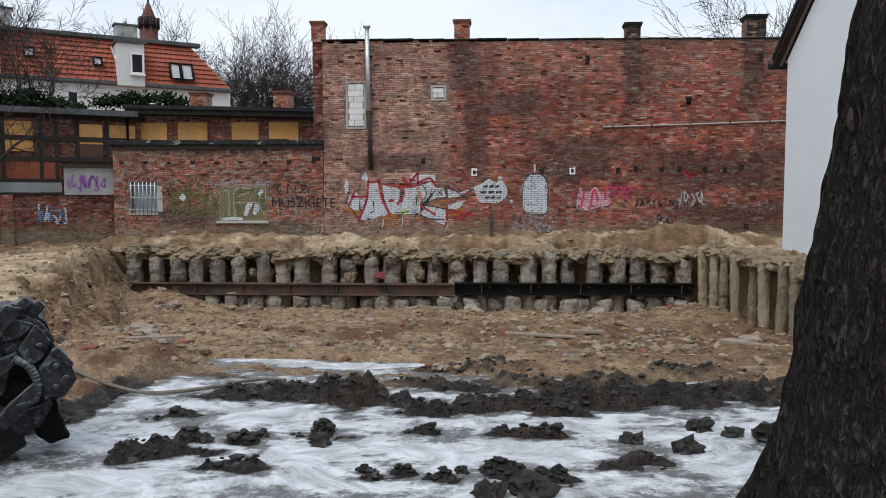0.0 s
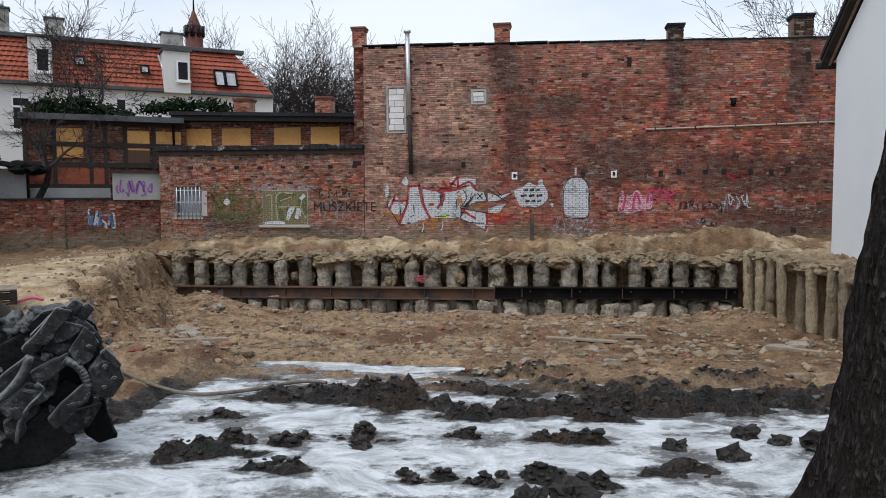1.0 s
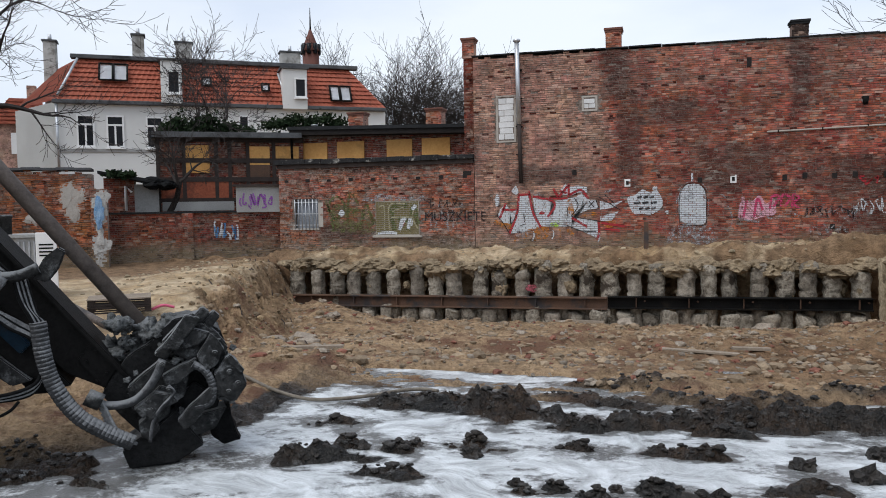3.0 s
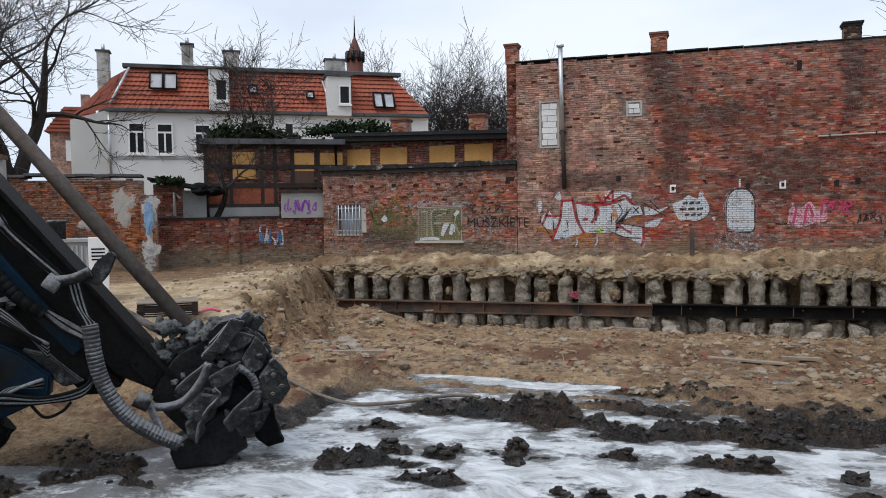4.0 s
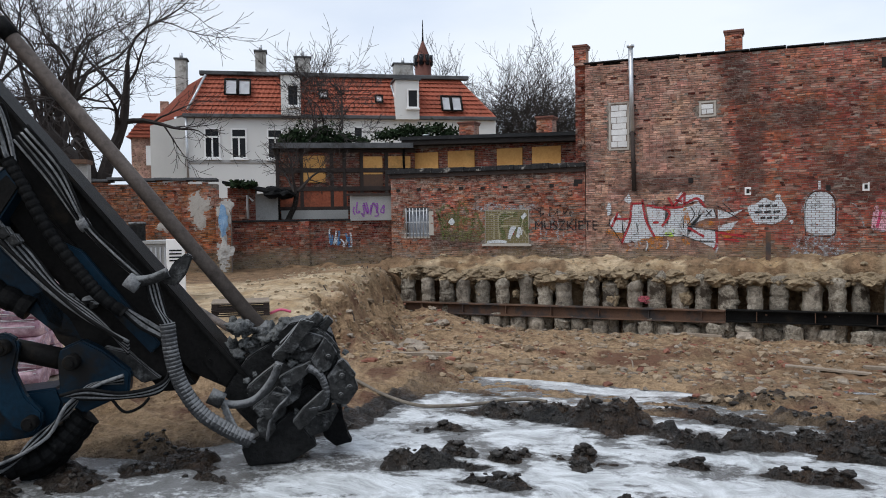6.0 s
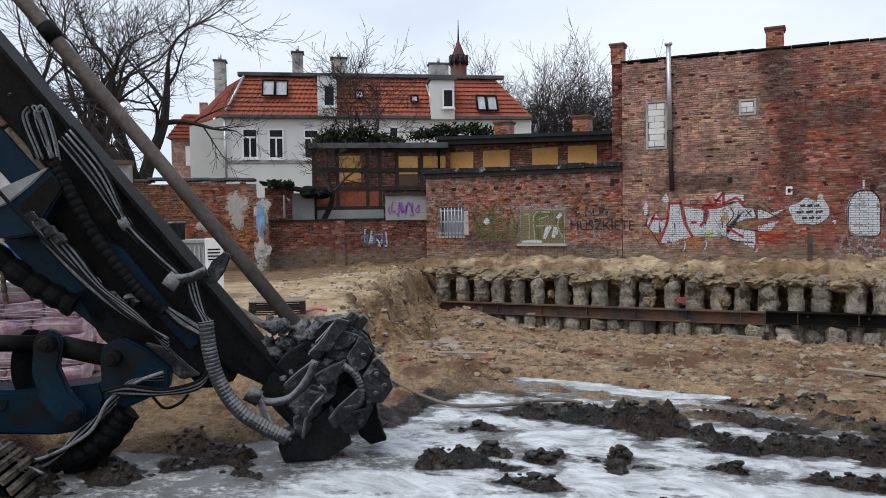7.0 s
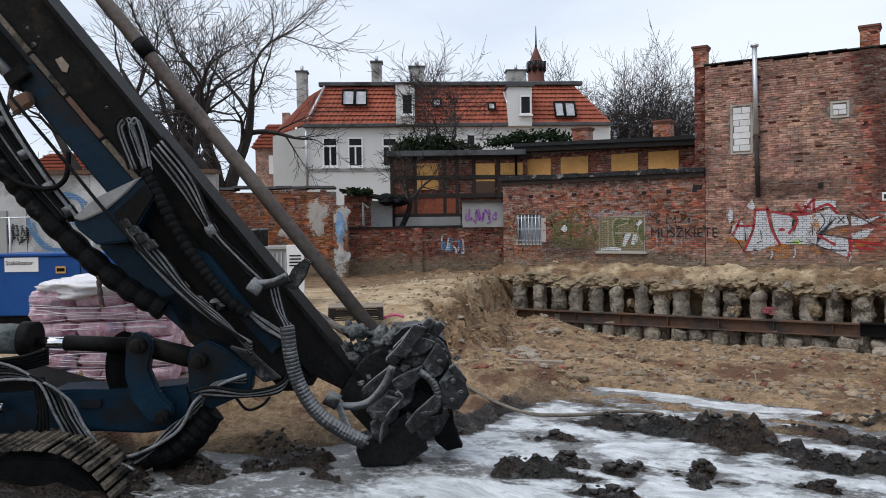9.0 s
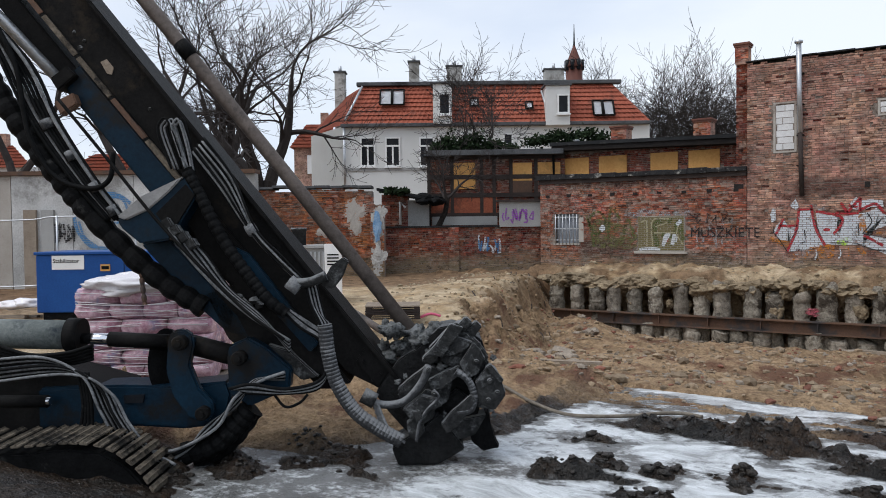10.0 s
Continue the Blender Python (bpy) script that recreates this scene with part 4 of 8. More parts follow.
# ---- the low brick building on the same line ----
low = empty("low_building")
tagged(low, "single-storey weathered brick building with barred window and graffiti", "building")
LX0, LX1 = -13.0, -5.885
low_holes = ((-12.42, -11.52, 1.09, 2.14),)
for x0_, x1_, z0_, z1_ in ((LX0, -12.42, -0.4, 3.26), (-11.52, LX1, -0.4, 3.26), (-12.42, -11.52, -0.4, 1.09), (-12.42, -11.52, 2.14, 3.26)):
    part("wall", boxed(x0_, x1_, WALL_Y + 0.03, WALL_Y + 0.4, z0_, z1_), MORTAR, low)
part("wall", boxed(LX0, LX0 + 0.35, WALL_Y + 0.401, WALL_Y + 6, -0.4, 3.2), MORTAR, low)
brickwork("bricks", LX0, LX1, 0.0, 3.3, WALL_Y + 0.02, BRICK_LOW, low_holes + ((-9.36, -7.8, 0.84, 2.0),), 12, low, loss=0.03, deep=0.026)
for i in range(12):
    a = LX0 - 0.12 + i * 0.605
    part("coping_slab", boxed(a, a + 0.6, WALL_Y - 0.13, WALL_Y + 0.45, 3.34 + rng.uniform(-0.012, 0.012), 3.5 + rng.uniform(-0.02, 0.02), bevel=0.012), COPING_FELT, low, "dark felted parapet slab")
part("parapet_joist", boxed(LX0 - 0.02, LX1, WALL_Y - 0.05, WALL_Y + 0.3, 3.2, 3.345), TIMBER, low)
part("roof", boxed(LX0, LX1, WALL_Y + 0.45, WALL_Y + 3.2, 3.3, 3.4), ROOF_FELT, low)
# barred window
win = part("window", boxed(-12.42, -11.52, WALL_Y + 0.2, WALL_Y + 0.22, 1.09, 2.14), GREY_GLASS, low, "barred window with blue-grey glass")
bm = boxed(-12.47, -11.47, WALL_Y - 0.02, WALL_Y + 0.2, 1.04, 1.1)
box(bm, -11.5, -11.32, WALL_Y + 0.0, WALL_Y + 0.1, 1.15, 2.0)
part("window_sill", bm, SAND_WALL, win)
for x in np.linspace(-12.38, -11.56, 7):
    part("bar", tube(bmesh.new(), [(x, WALL_Y - 0.03, 1.06), (x, WALL_Y - 0.03, 2.12)], 0.016, 6), ZINC, win)
for z in (1.2, 1.6, 2.0):
    part("bar", boxed(-12.43, -11.5, WALL_Y - 0.02, WALL_Y + 0.0, z, z + 0.035), ZINC, win)
# walled-up and painted window with sill
fill = part("blocked_window", boxed(-9.36, -7.8, WALL_Y + 0.0, WALL_Y + 0.1, 0.84, 2.0), SAND_WALL, low, "plastered-up window")
part("window_sill", boxed(-9.46, -7.7, WALL_Y - 0.1, WALL_Y + 0.05, 0.76, 0.835, bevel=0.01), SAND_WALL, fill)
for i, x in enumerate(np.linspace(-12.7, -6.2, 9)):
    part("putlog_hole", boxed(x - 0.07, x + 0.08, WALL_Y - 0.004, WALL_Y + 0.04, 2.72, 2.8 + 0.03 * (i % 2)), SHADE_BLACK, low)
part("putlog_hole", boxed(-6.25, -5.98, WALL_Y - 0.004, WALL_Y + 0.05, 2.8, 2.95), SHADE_BLACK, low)

# ---- piles along the back of the pit, waler beam ----
def pile_mesh(name, r, h, seed):
    bm = bmesh.new()
    n = max(6, int(h / 0.07))
    pts = [(0.03 * noise.noise((seed, i * 0.7, 0)), 0.03 * noise.noise((seed, i * 0.7, 9)), h * i / n) for i in range(n + 1)]
    tube(bm, pts, [r * (1 + 0.13 * noise.noise((seed * 2.1, i * 0.9, 4)) + 0.1 * noise.noise((seed, i * 2.3, 7))) for i in range(n + 1)], 20)
    for v in bm.verts:
        v.co += Vector((v.co.x, v.co.y, 0)) * (0.2 * noise.noise((v.co.x * 5 + seed * 9, v.co.y * 5, v.co.z * 3.5)) + 0.1 * noise.noise((v.co.x * 12 + seed * 9, v.co.y * 12, v.co.z * 9)))
    me = bpy.data.meshes.new(name)
    bm.to_mesh(me)
    bm.free()
    for p in me.polygons:
        p.use_smooth = True
    me.materials.append(PILE)
    return me


pile_shapes = [pile_mesh("pile", 0.245, 2.3, s + 1) for s in range(7)]
rng = random.Random(21)
for i in range(26):
    x = -11.45 + i * 0.672 + rng.uniform(-0.09, 0.09)
    ob = new("grout_post", pile_shapes[i % 7])
    ob.matrix_world = pose(x, 23.22 + rng.uniform(-0.07, 0.1), -2.4 + rng.uniform(-0.2, 0.12), rng.uniform(-1.5, 1.5), rng.uniform(-2, 2), rng.uniform(0, 360))
    ob.scale = (rng.uniform(0.85, 1.08),) * 2 + (1,)
    tagged(ob, "rough grey-brown grouted pile in the pit's retaining row", "pile", "retaining piles")
grey_shapes = []
for k in range(4):
    me = pile_shapes[k + 2].copy()
    me.materials.clear()
    me.materials.append(PILE_GREY)
    grey_shapes.append(me)
for i, ob in enumerate([o for o in scene.objects if o.name.startswith("grout_post")]):
    if i % 5 in (1, 3):
        ob.data = grey_shapes[i % 4]
# grout that has bulged out below the beam
for i in range(25):
    x = -10.9 + i * 0.665 + rng.uniform(-0.16, 0.16)
    ob = new("grout_bulge", (pile_shapes if i % 3 else grey_shapes)[i % 4])
    ob.matrix_world = pose(x, 22.98 + rng.uniform(-0.08, 0.08), -3.66 + rng.uniform(-0.06, 0.05), rng.uniform(-2, 2), rng.uniform(-4, 4), rng.uniform(0, 360))
    ob.scale = (rng.uniform(0.8, 1.15), rng.uniform(0.8, 1.1), 1)
    tagged(ob, "bulging grout at a pile's foot under the beam", "pile", "pile feet")
tan_shapes = []
for k in range(4):
    me = pile_shapes[k].copy()
    me.materials.clear()
    me.materials.append(PILE_TAN)
    tan_shapes.append(me)
rows = [(5.55 + 0.09 * k, 22.45 - 0.78 * k) for k in range(13)]
for i, (x, y) in enumerate(rows):
    ob = new("grout_post", tan_shapes[(i * 3) % 4])
    ob.matrix_world = pose(x + 0.12 + rng.uniform(-0.05, 0.05), y, -2.15 + rng.uniform(-0.1, 0.1), rng.uniform(-2, 2), rng.uniform(-3, 1), rng.uniform(0, 360))
    ob.scale = (rng.uniform(0.5, 0.62),) * 2 + (1.0,)
    tagged(ob, "tall pale sandy grouted pile along the pit's side", "pile", "retaining piles")
# packed earth between the piles
waler = empty("waler_beam", pose(0, 0, 0))
def ibeam(x0, x1, y, z0, z1, wide, lean):
    bm = bmesh.new()
    for a, b, c, d in ((0, wide, z0, z0 + 0.03), (0, wide, z1 - 0.03, z1), (wide * 0.45, wide * 0.55, z0 + 0.029, z1 - 0.029)):
        box(bm, x0, x1, y + a, y + b, c, d)
    for v in bm.verts:
        v.co.z += lean * (v.co.x - x0)
    return bm
part("beam", ibeam(-11.83, -1.45, 22.75, -1.34, -0.99, 0.3, 0.004), RUST, waler, "rusty brown steel beam")
part("beam", ibeam(-1.44, 5.5, 22.75, -1.26, -0.92, 0.3, 0.006), DARK_STEEL, waler, "dark grey steel beam")
for i, x in enumerate(np.arange(-10.8, 5.4, 1.45)):
    part("stiffener", boxed(x, x + 0.02, 22.77, 22.88, -1.28 + 0.006 * (x + 11), -1.0 + 0.006 * (x + 11)), RUST, waler)
    part("bolt", tube(bmesh.new(), [(x + 0.25, 22.91, -1.1 + 0.006 * (x + 11)), (x + 0.25, 22.84, -1.1 + 0.006 * (x + 11))], 0.03, 6), RUST, waler)
for x in (-1.6, 4.7, -11.4):
    part("bracket", boxed(x, x + 0.24, 22.78, 23.0, -1.5, -1.27, bevel=0.02), PILE, waler)
tagged(waler, "long rusty steel waler beam bolted along the piles", "steel beam")


# ---- white building beside the pit ----
white = empty("white_building")
tagged(white, "white rendered gable house wall with dark roof edge", "building")
bm = bmesh.new()
outline = [(19.5, -0.4), (19.5, 4.95), (13.2, 9.1), (6.5, 4.6), (6.5, -0.4)]
a = [bm.verts.new((6.8, y, z)) for y, z in outline]
b = [bm.verts.new((7.3, y, z)) for y, z in outline]
bm.faces.new(a), bm.faces.new(b[::-1])
for i in range(5):
    j = (i + 1) % 5
    bm.faces.new((a[j], a[i], b[i], b[j]))
box(bm, 7.3, 16, 19.1, 19.5, -0.4, 4.9)
bmesh.ops.recalc_face_normals(bm, faces=bm.faces[:])
part("wall", bm, WHITE_RENDER, white)
def rafter(off, x0, x1, thick, y0=19.85, z0=4.86, y1=13.2, z1=9.25):
    bm = bmesh.new()
    q = [(y0, z0 + off), (y1, z1 + off), (y1, z1 + off + thick), (y0, z0 + off + thick)]
    a = [bm.verts.new((x0, y, z)) for y, z in q]
    b = [bm.verts.new((x1, y, z)) for y, z in q]
    bm.faces.new(a), bm.faces.new(b[::-1])
    for i in range(4):
        j = (i + 1) % 4
        bm.faces.new((a[j], a[i], b[i], b[j]))
    bmesh.ops.recalc_face_normals(bm, faces=bm.faces[:])
    return bm
part("roof", rafter(0.12, 6.55, 14, 0.12), ROOF_FELT, white)
part("soffit", rafter(0.03, 6.58, 6.85, 0.085), TIMBER, white)
part("barge_board", rafter(-0.02, 6.74, 6.79, 0.1), WOOD, white, "brown barge board")
part("gutter", tube(bmesh.new(), [(6.5, 19.95, 4.85), (14, 19.95, 4.85)], 0.08, 10), ROOF_FELT, white)

# ---- the near tree ----
def trunk_mesh():
    bm = bmesh.new()
    seg, rows = 200, 220
    rings = []
    for i in range(rows + 1):
        z = -0.5 + 5.0 * i / rows
        cx, cy = 2.11 + 0.16 * (z - 1.0) * 0.42 + 0.07 * max(0.0, z - 1.4) + 0.02 * math.sin(z * 1.3), 4.1
        r = 0.56 - 0.035 * z + 0.38 * math.exp(-(z + 0.5) / 0.55)
        ring = []
        for k in range(seg):
            a = 2 * math.pi * k / seg
            q = Vector((math.cos(a) * 2.3, math.sin(a) * 2.3, z * 0.5))
            rib = abs(noise.noise(Vector((q.x * 7 + 0.5 * noise.noise(q * 3), q.y * 7, z * 1.5))))
            flare = 1 + 0.16 * math.exp(-(z + 0.5) / 0.6) * math.cos(a * 5 + 0.7)
            rr = r * flare * (1 + 0.05 * noise.noise(q * 0.8)) + 0.06 * rib + 0.018 * noise.noise(Vector((q.x * 13, q.y * 13, z * 7)))
            ring.append(bm.verts.new((cx + rr * math.cos(a), cy + rr * math.sin(a), z)))
        rings.append(ring)
    for p, q in zip(rings, rings[1:]):
        for k in range(seg):
            bm.faces.new((p[k], p[(k + 1) % seg], q[(k + 1) % seg], q[k]))
    return bm
near_tree = empty("tree")
part("trunk", trunk_mesh(), BARK, near_tree, smooth=True)
knot = lump(bmesh.new(), (1.69, 3.97, 2.06), (0.016, 0.02, 0.055), 3)
part("knot", knot, TIMBER, near_tree, "pale scar in the bark")
tagged(near_tree, "thick dark ridged tree trunk close by", "tree")

# ---- yard frame ----
def yard_thing(name, label, category, group=""):
    return tagged(empty(name, YARD), label, category, group)


def rect(a0, b0, a1, b1, v):
    p, q = sheet(a0, b0, v), sheet(a1, b1, v)
    return min(p.x, q.x), max(p.x, q.x), min(p.z, q.z), max(p.z, q.z)


# garden wall
gw = yard_thing("garden_wall", "long low dark brick wall with graffiti tag", "wall")
gw["kind"] = "structure"
x0, x1, z0, z1 = rect(676, 404, 957, 480, 28.3)
part("wall", boxed(x0, x1, 28.32, 28.65, -0.4, z1), MORTAR, gw)
brickwork("bricks", x0, x1, -0.1, z1, 28.3, BRICK_DARK, (), 31, gw, loss=0.01)
bm = bmesh.new()
for i in range(10):
    a = x0 + (x1 - x0) * i / 10
    box(bm, a, a + (x1 - x0) / 10 - 0.01, 28.22, 28.7, z1 + 0.0, z1 + 0.06, bevel=0.008)
part("coping", bm, ROOF_FELT, gw)
px0, px1, pz0, pz1 = rect(884, 358, 957, 401, 28.25)
part("panel", boxed(px0, px1, 28.2, 28.4, pz0, pz1), CONCRETE, gw, "grey panel with purple tag")
part("panel_cap", boxed(px0 - 0.1, px1, 28.1, 28.5, pz1, pz1 + 0.08), TIMBER, gw)
qx0, qx1, qz0, qz1 = rect(795, 404, 812, 480, 28.2)
part("pier", boxed(qx0, qx1, 28.2, 28.4, -0.3, z1 - 0.002), MORTAR, gw)
brickwork("bricks", qx0, qx1, -0.1, z1 - 0.01, 28.18, BRICK_DARK, (), 33, gw)

# ruined brick wall
ruin = yard_thing("ruined_wall", "ruined orange brick wall with patched plaster and broken end", "wall")
ruin["kind"] = "structure"
x0, x1, z0, z1 = rect(440, 336, 662, 490, 27.2)
part("wall", boxed(x0, x1 - 0.06, 27.24, 27.9, -0.4, z1 - 0.1), MORTAR, ruin)
brickwork("bricks", x0, x1, -0.2, z1 + 0.05, 27.2, BRICK_RUIN, (), 41, ruin, loss=0.015, top=lambda x: z1 + 0.12 * noise.noise((x, 2, 0)) - 0.25 * smooth01(x1 - 0.6, x1, x), deep=0.02)
bm = bmesh.new()
for i in range(9):
    a = x0 + (x1 - x0) * i / 9 - 0.1
    box(bm, a, a + (x1 - x0) / 9 + 0.03, 27.05, 28.1, z1 + 0.02 + 0.06 * noise.noise((i * 1.7, 0, 0)), z1 + 0.1 + 0.06 * noise.noise((i * 1.7, 0, 0)))
part("coping", bm, ROOF_GREY, ruin, "sagging grey felt on the wall's top")
x2, x3, z2, z3 = rect(656, 360, 680, 486, 27.0)
part("end_post", boxed(x2, x3, 26.95, 27.6, -0.3, z3 - 0.06), MORTAR, ruin, "broken brick end pier")
brickwork("bricks", x2, x3, -0.2, z3, 26.93, BRICK_RUIN, (), 47, ruin, loss=0.06, top=lambda x: z3 + 0.15 * noise.noise((x * 3, 9, 0)), deep=0.02)
rng = random.Random(91)
for i in range(9):
    cx, cz = x2 + (x3 - x2) * rng.uniform(0.25, 0.8), z3 - (z3 - z2) * rng.uniform(0.05, 0.9)
    part("plaster", lump(bmesh.new(), (cx, 26.93, cz), ((x3 - x2) * rng.uniform(0.2, 0.4), 0.035, rng.uniform(0.12, 0.34)), 200 + i, 3, 0.9), STACK_RENDER, ruin, "leftover pale plaster")
x4, x5, z4, z5 = rect(661, 376, 675, 426, 26.9)
part("blue_patch", lump(bmesh.new(), ((x4 + x5) / 2, 26.83, (z4 + z5) / 2), ((x5 - x4) / 2, 0.04, (z5 - z4) / 2.2), 5, 3, 0.6), BLUE_WASH, ruin, "blue painted patch")
for a0, b0, a1, b1 in ((608, 352, 640, 395), (618, 380, 640, 418), (630, 360, 650, 385), (560, 402, 590, 420)):
    c0, c1, d0, d1 = rect(a0, b0, a1, b1, 27.15)
    part("plaster", lump(bmesh.new(), ((c0 + c1) / 2, 27.2, (d0 + d1) / 2), ((c1 - c0) / 2, 0.03, (d1 - d0) / 2), a0, 3), SAND_WALL, ruin, "leftover plaster")

# dark shed corner between ruin and timber building
shed = yard_thing("shed", "small dark brick shed with sagging roof and white pipe", "shed")
x0, x1, z0, z1 = rect(676, 345, 722, 405, 29.5)
part("wall", boxed(x0, x1, 29.52, 31, 0, z1), MORTAR, shed)
brickwork("bricks", x0, x1, 1.5, z1, 29.5, BRICK_DARK, (), 43, shed)
x2, x3, z2, z3 = rect(722, 355, 760, 400, 29.6)
part("door", boxed(x2, x3, 29.55, 29.6, z2 - 0.4, z3), CONCRETE, shed, "grey sheet panel")
bm = bmesh.new()
p, q = sheet(668, 338, 29.2), sheet(768, 356, 29.2)
plate(bm, [(p.x, p.z), (q.x, q.z), (q.x, q.z + 0.14), (p.x, p.z + 0.1)], 2.0, 29.0)
part("roof", bm, ROOF_FELT, shed)
part("pipe", tube(bmesh.new(), [sheet(709, 398, 29.3), sheet(709, 358, 29.3), sheet(718, 368, 29.3)], 0.05, 8), WHITE_PAINT, shed, "white plastic pipe")
p = sheet(760, 352, 29.0)
bm = bmesh.new()
for i in range(8):
    lump(bm, (p.x + random.uniform(-0.5, 0.5), p.y + random.uniform(-0.2, 0.2), p.z + random.uniform(-0.25, 0.1)), (0.3, 0.25, 0.12), i + 60)
part("tarpaulin", bm, RUBBER, shed, "crumpled black sheeting")

# timber-framed building
tb = yard_thing("timber_building", "half-timbered dark brick outbuilding with plywood-boarded windows", "building")
V = 30.5
x0, x1, z0, z1 = rect(757, 276, 1000, 404, V)
part("wall", boxed(x0, x1, V + 0.03, V + 0.4, z0 - 2, z1), MORTAR, tb)
brickwork("bricks", x0, x1, z0, z1, V + 0.02, BRICK_DARK, (), 51, tb)
def boards(a0, b0, a1, b1, v, mat, name, thick=0.05, parent=tb, label="", bevel=0.0):
    c0, c1, d0, d1 = rect(a0, b0, a1, b1, v)
    return part(name, boxed(c0, c1, v - thick, v + 0.02, d0, d1, bevel=bevel), mat, parent, label)
for a0, a1 in ((804, 842), (908, 942)):
    boards(a0, 289, a1, 335 if a0 < 850 else 320, V - 0.02, PLY, "plywood_board")
boards(952, 288, 992, 310, V - 0.02, PLY, "plywood_board")
boards(908, 320, 942, 348, V - 0.01, RUST, "infill")
for a in (757, 798, 850, 872, 902, 946):
    boards(a, 277, a + 6, 404, V - 0.03, TIMBER, "post")
for b0 in (276, 311, 343, 378):
    boards(757, b0, 1000, b0 + 5, V - 0.04, TIMBER, "rail")
boards(765, 384, 880, 398, V - 0.3, CONCRETE, "gutter_board", 0.1)
boards(764, 350, 880, 378, V - 0.015, RED_WASH, "infill", label="orange-red washed infill panel")
p, q = sheet(752, 276, V), sheet(994, 272, V)
bm = bmesh.new()
plate(bm, [(p.x, p.z - 0.06), (q.x, q.z - 0.06), (q.x, q.z + 0.14), (p.x, p.z + 0.14)], 4.0, V - 0.55)
part("roof", bm, ROOF_GREY, tb, "grey felt roof with sagging edge")

ub = yard_thing("upper_building", "dark-roofed brick outbuilding with plywood-boarded windows", "building")
def wline(a, b, y):
    """Place on the line of the long wall, drawn on the yard's sheet."""
    d = YARD @ (sheet(a, b, 1.0) - Vector((0, 0, EYE)))
    k = y / d.y
    return Vector((d.x * k, y, EYE + d.z * k))
ub.matrix_world = pose(0, 0, 0)
UY = 28.0
p, q = wline(994, 258, UY), wline(1300, 250, UY)
def rising(*a):
    bm = boxed(*a)
    for v in bm.verts:
        if v.co.x < (p.x + q.x) / 2:
            v.co.z += 0.2
    return bm
part("wall", rising(p.x, q.x + 0.6, UY + 0.03, UY + 0.4, 2.5, 4.62), MORTAR, ub)
brickwork("bricks", p.x, q.x + 0.6, 3.2, 4.55, UY + 0.02, BRICK_DARK, (), 53, ub)
part("roof", rising(p.x - 0.2, q.x + 0.6, UY - 0.6, UY + 4, 4.64, 4.74), ROOF_FELT, ub)
part("fascia", rising(p.x - 0.2, q.x + 0.6, UY - 0.63, UY - 0.59, 4.64, 4.77), ROOF_FELT, ub)
# the eave's deep shade is painted as a black underside
part("soffit", rising(p.x - 0.15, q.x + 0.6, UY - 0.56, UY + 0.02, 4.45, 4.638), SHADE_BLACK, ub, "soffit coloured black as deep shade under the eave")
for a0, a1 in ((1001, 1043), (1061, 1110), (1152, 1200), (1219, 1274)):
    c, d = wline(a0, 272, UY), wline(a1, 272, UY)
    part("plywood_board", boxed(c.x, d.x, UY - 0.04, UY + 0.03, 3.3, 4.36), PLY, ub)
part("downpipe", tube(bmesh.new(), [(p.x - 0.1, UY - 0.5, 4.6), (p.x - 0.1, UY - 0.45, 3.3)], 0.05, 8), DARK_STEEL, ub)
for a, h, lab in ((1097, 0.85, "short sooty brick chimney stub on the felt roof"), (1244, 0.85, "short brick chimney stub with flat cap")):
    c = wline(a, 240, UY + 1)
    chimney("chimney", c.x, UY + 1.2, 4.68, 4.68 + h, 0.62, BRICK_STACK, lab, 0.06)
c = wline(1021, 240, UY + 0.6)
ob = empty("roof_vent")
part("pipe", tube(bmesh.new(), [(c.x, UY + 0.6, 4.6), (c.x, UY + 0.6, 5.1)], 0.11, 12), ZINC, ob)
part("cowl", tube(bmesh.new(), [(c.x, UY + 0.6, 5.1), (c.x, UY + 0.6, 5.14)], 0.14, 12), ZINC, ob)
tagged(ob, "short grey metal vent pipe on the felt roof", "vent")

# ---- the mansard house ----
house = yard_thing("house", "white rendered house with red tiled mansard roof", "house")
H = 50.0
HW = lambda a, b: sheet(a, b, H)
x0, z_e = HW(612, 224).x, HW(612, 224).z
x1 = HW(1150, 224).x
part("wall", boxed(x0, x1, H, H + 12, -0.5, z_e), HOUSE_RENDER, house)
bm = bmesh.new()
c = HW(612, 224)
vs = [bm.verts.new(v) for v in ((x0, H, -0.5), (x0 - 2.9, H + 4.5, -0.5), (x0 - 2.9, H + 4.5, z_e - 0.1), (x0, H, z_e))]
bm.faces.new(vs)
bmesh.ops.solidify(bm, geom=bm.faces[:], thickness=0.3)
part("side_wall", bm, HOUSE_RENDER, house)
part("cornice", boxed(x0 - 0.2, x1, H - 0.35, H + 0.05, z_e - 0.12, z_e + 0.1, bevel=0.03), ROOF_GREY, house)
part("string_course", boxed(x0, x1, H - 0.06, H + 0.05, HW(612, 304).z, HW(612, 299).z), CONCRETE, house)
top = HW(640, 147)
rx0, rx1, rz = HW(642, 147).x, HW(1075, 147).x, top.z
bm = bmesh.new()
vs = [bm.verts.new(v) for v in ((x0, H - 0.1, z_e + 0.1), (x1, H - 0.1, z_e + 0.1), (rx1 + 0.6, H + 1.5, rz), (rx0, H + 1.5, rz))]
bm.faces.new(vs)
vs2 = [bm.verts.new(v) for v in ((x0 - 2.9, H + 4.4, z_e), (x0, H - 0.1, z_e + 0.1), (rx0, H + 1.5, rz), (rx0 - 1.6, H + 5.5, rz))]
bm.faces.new(vs2)
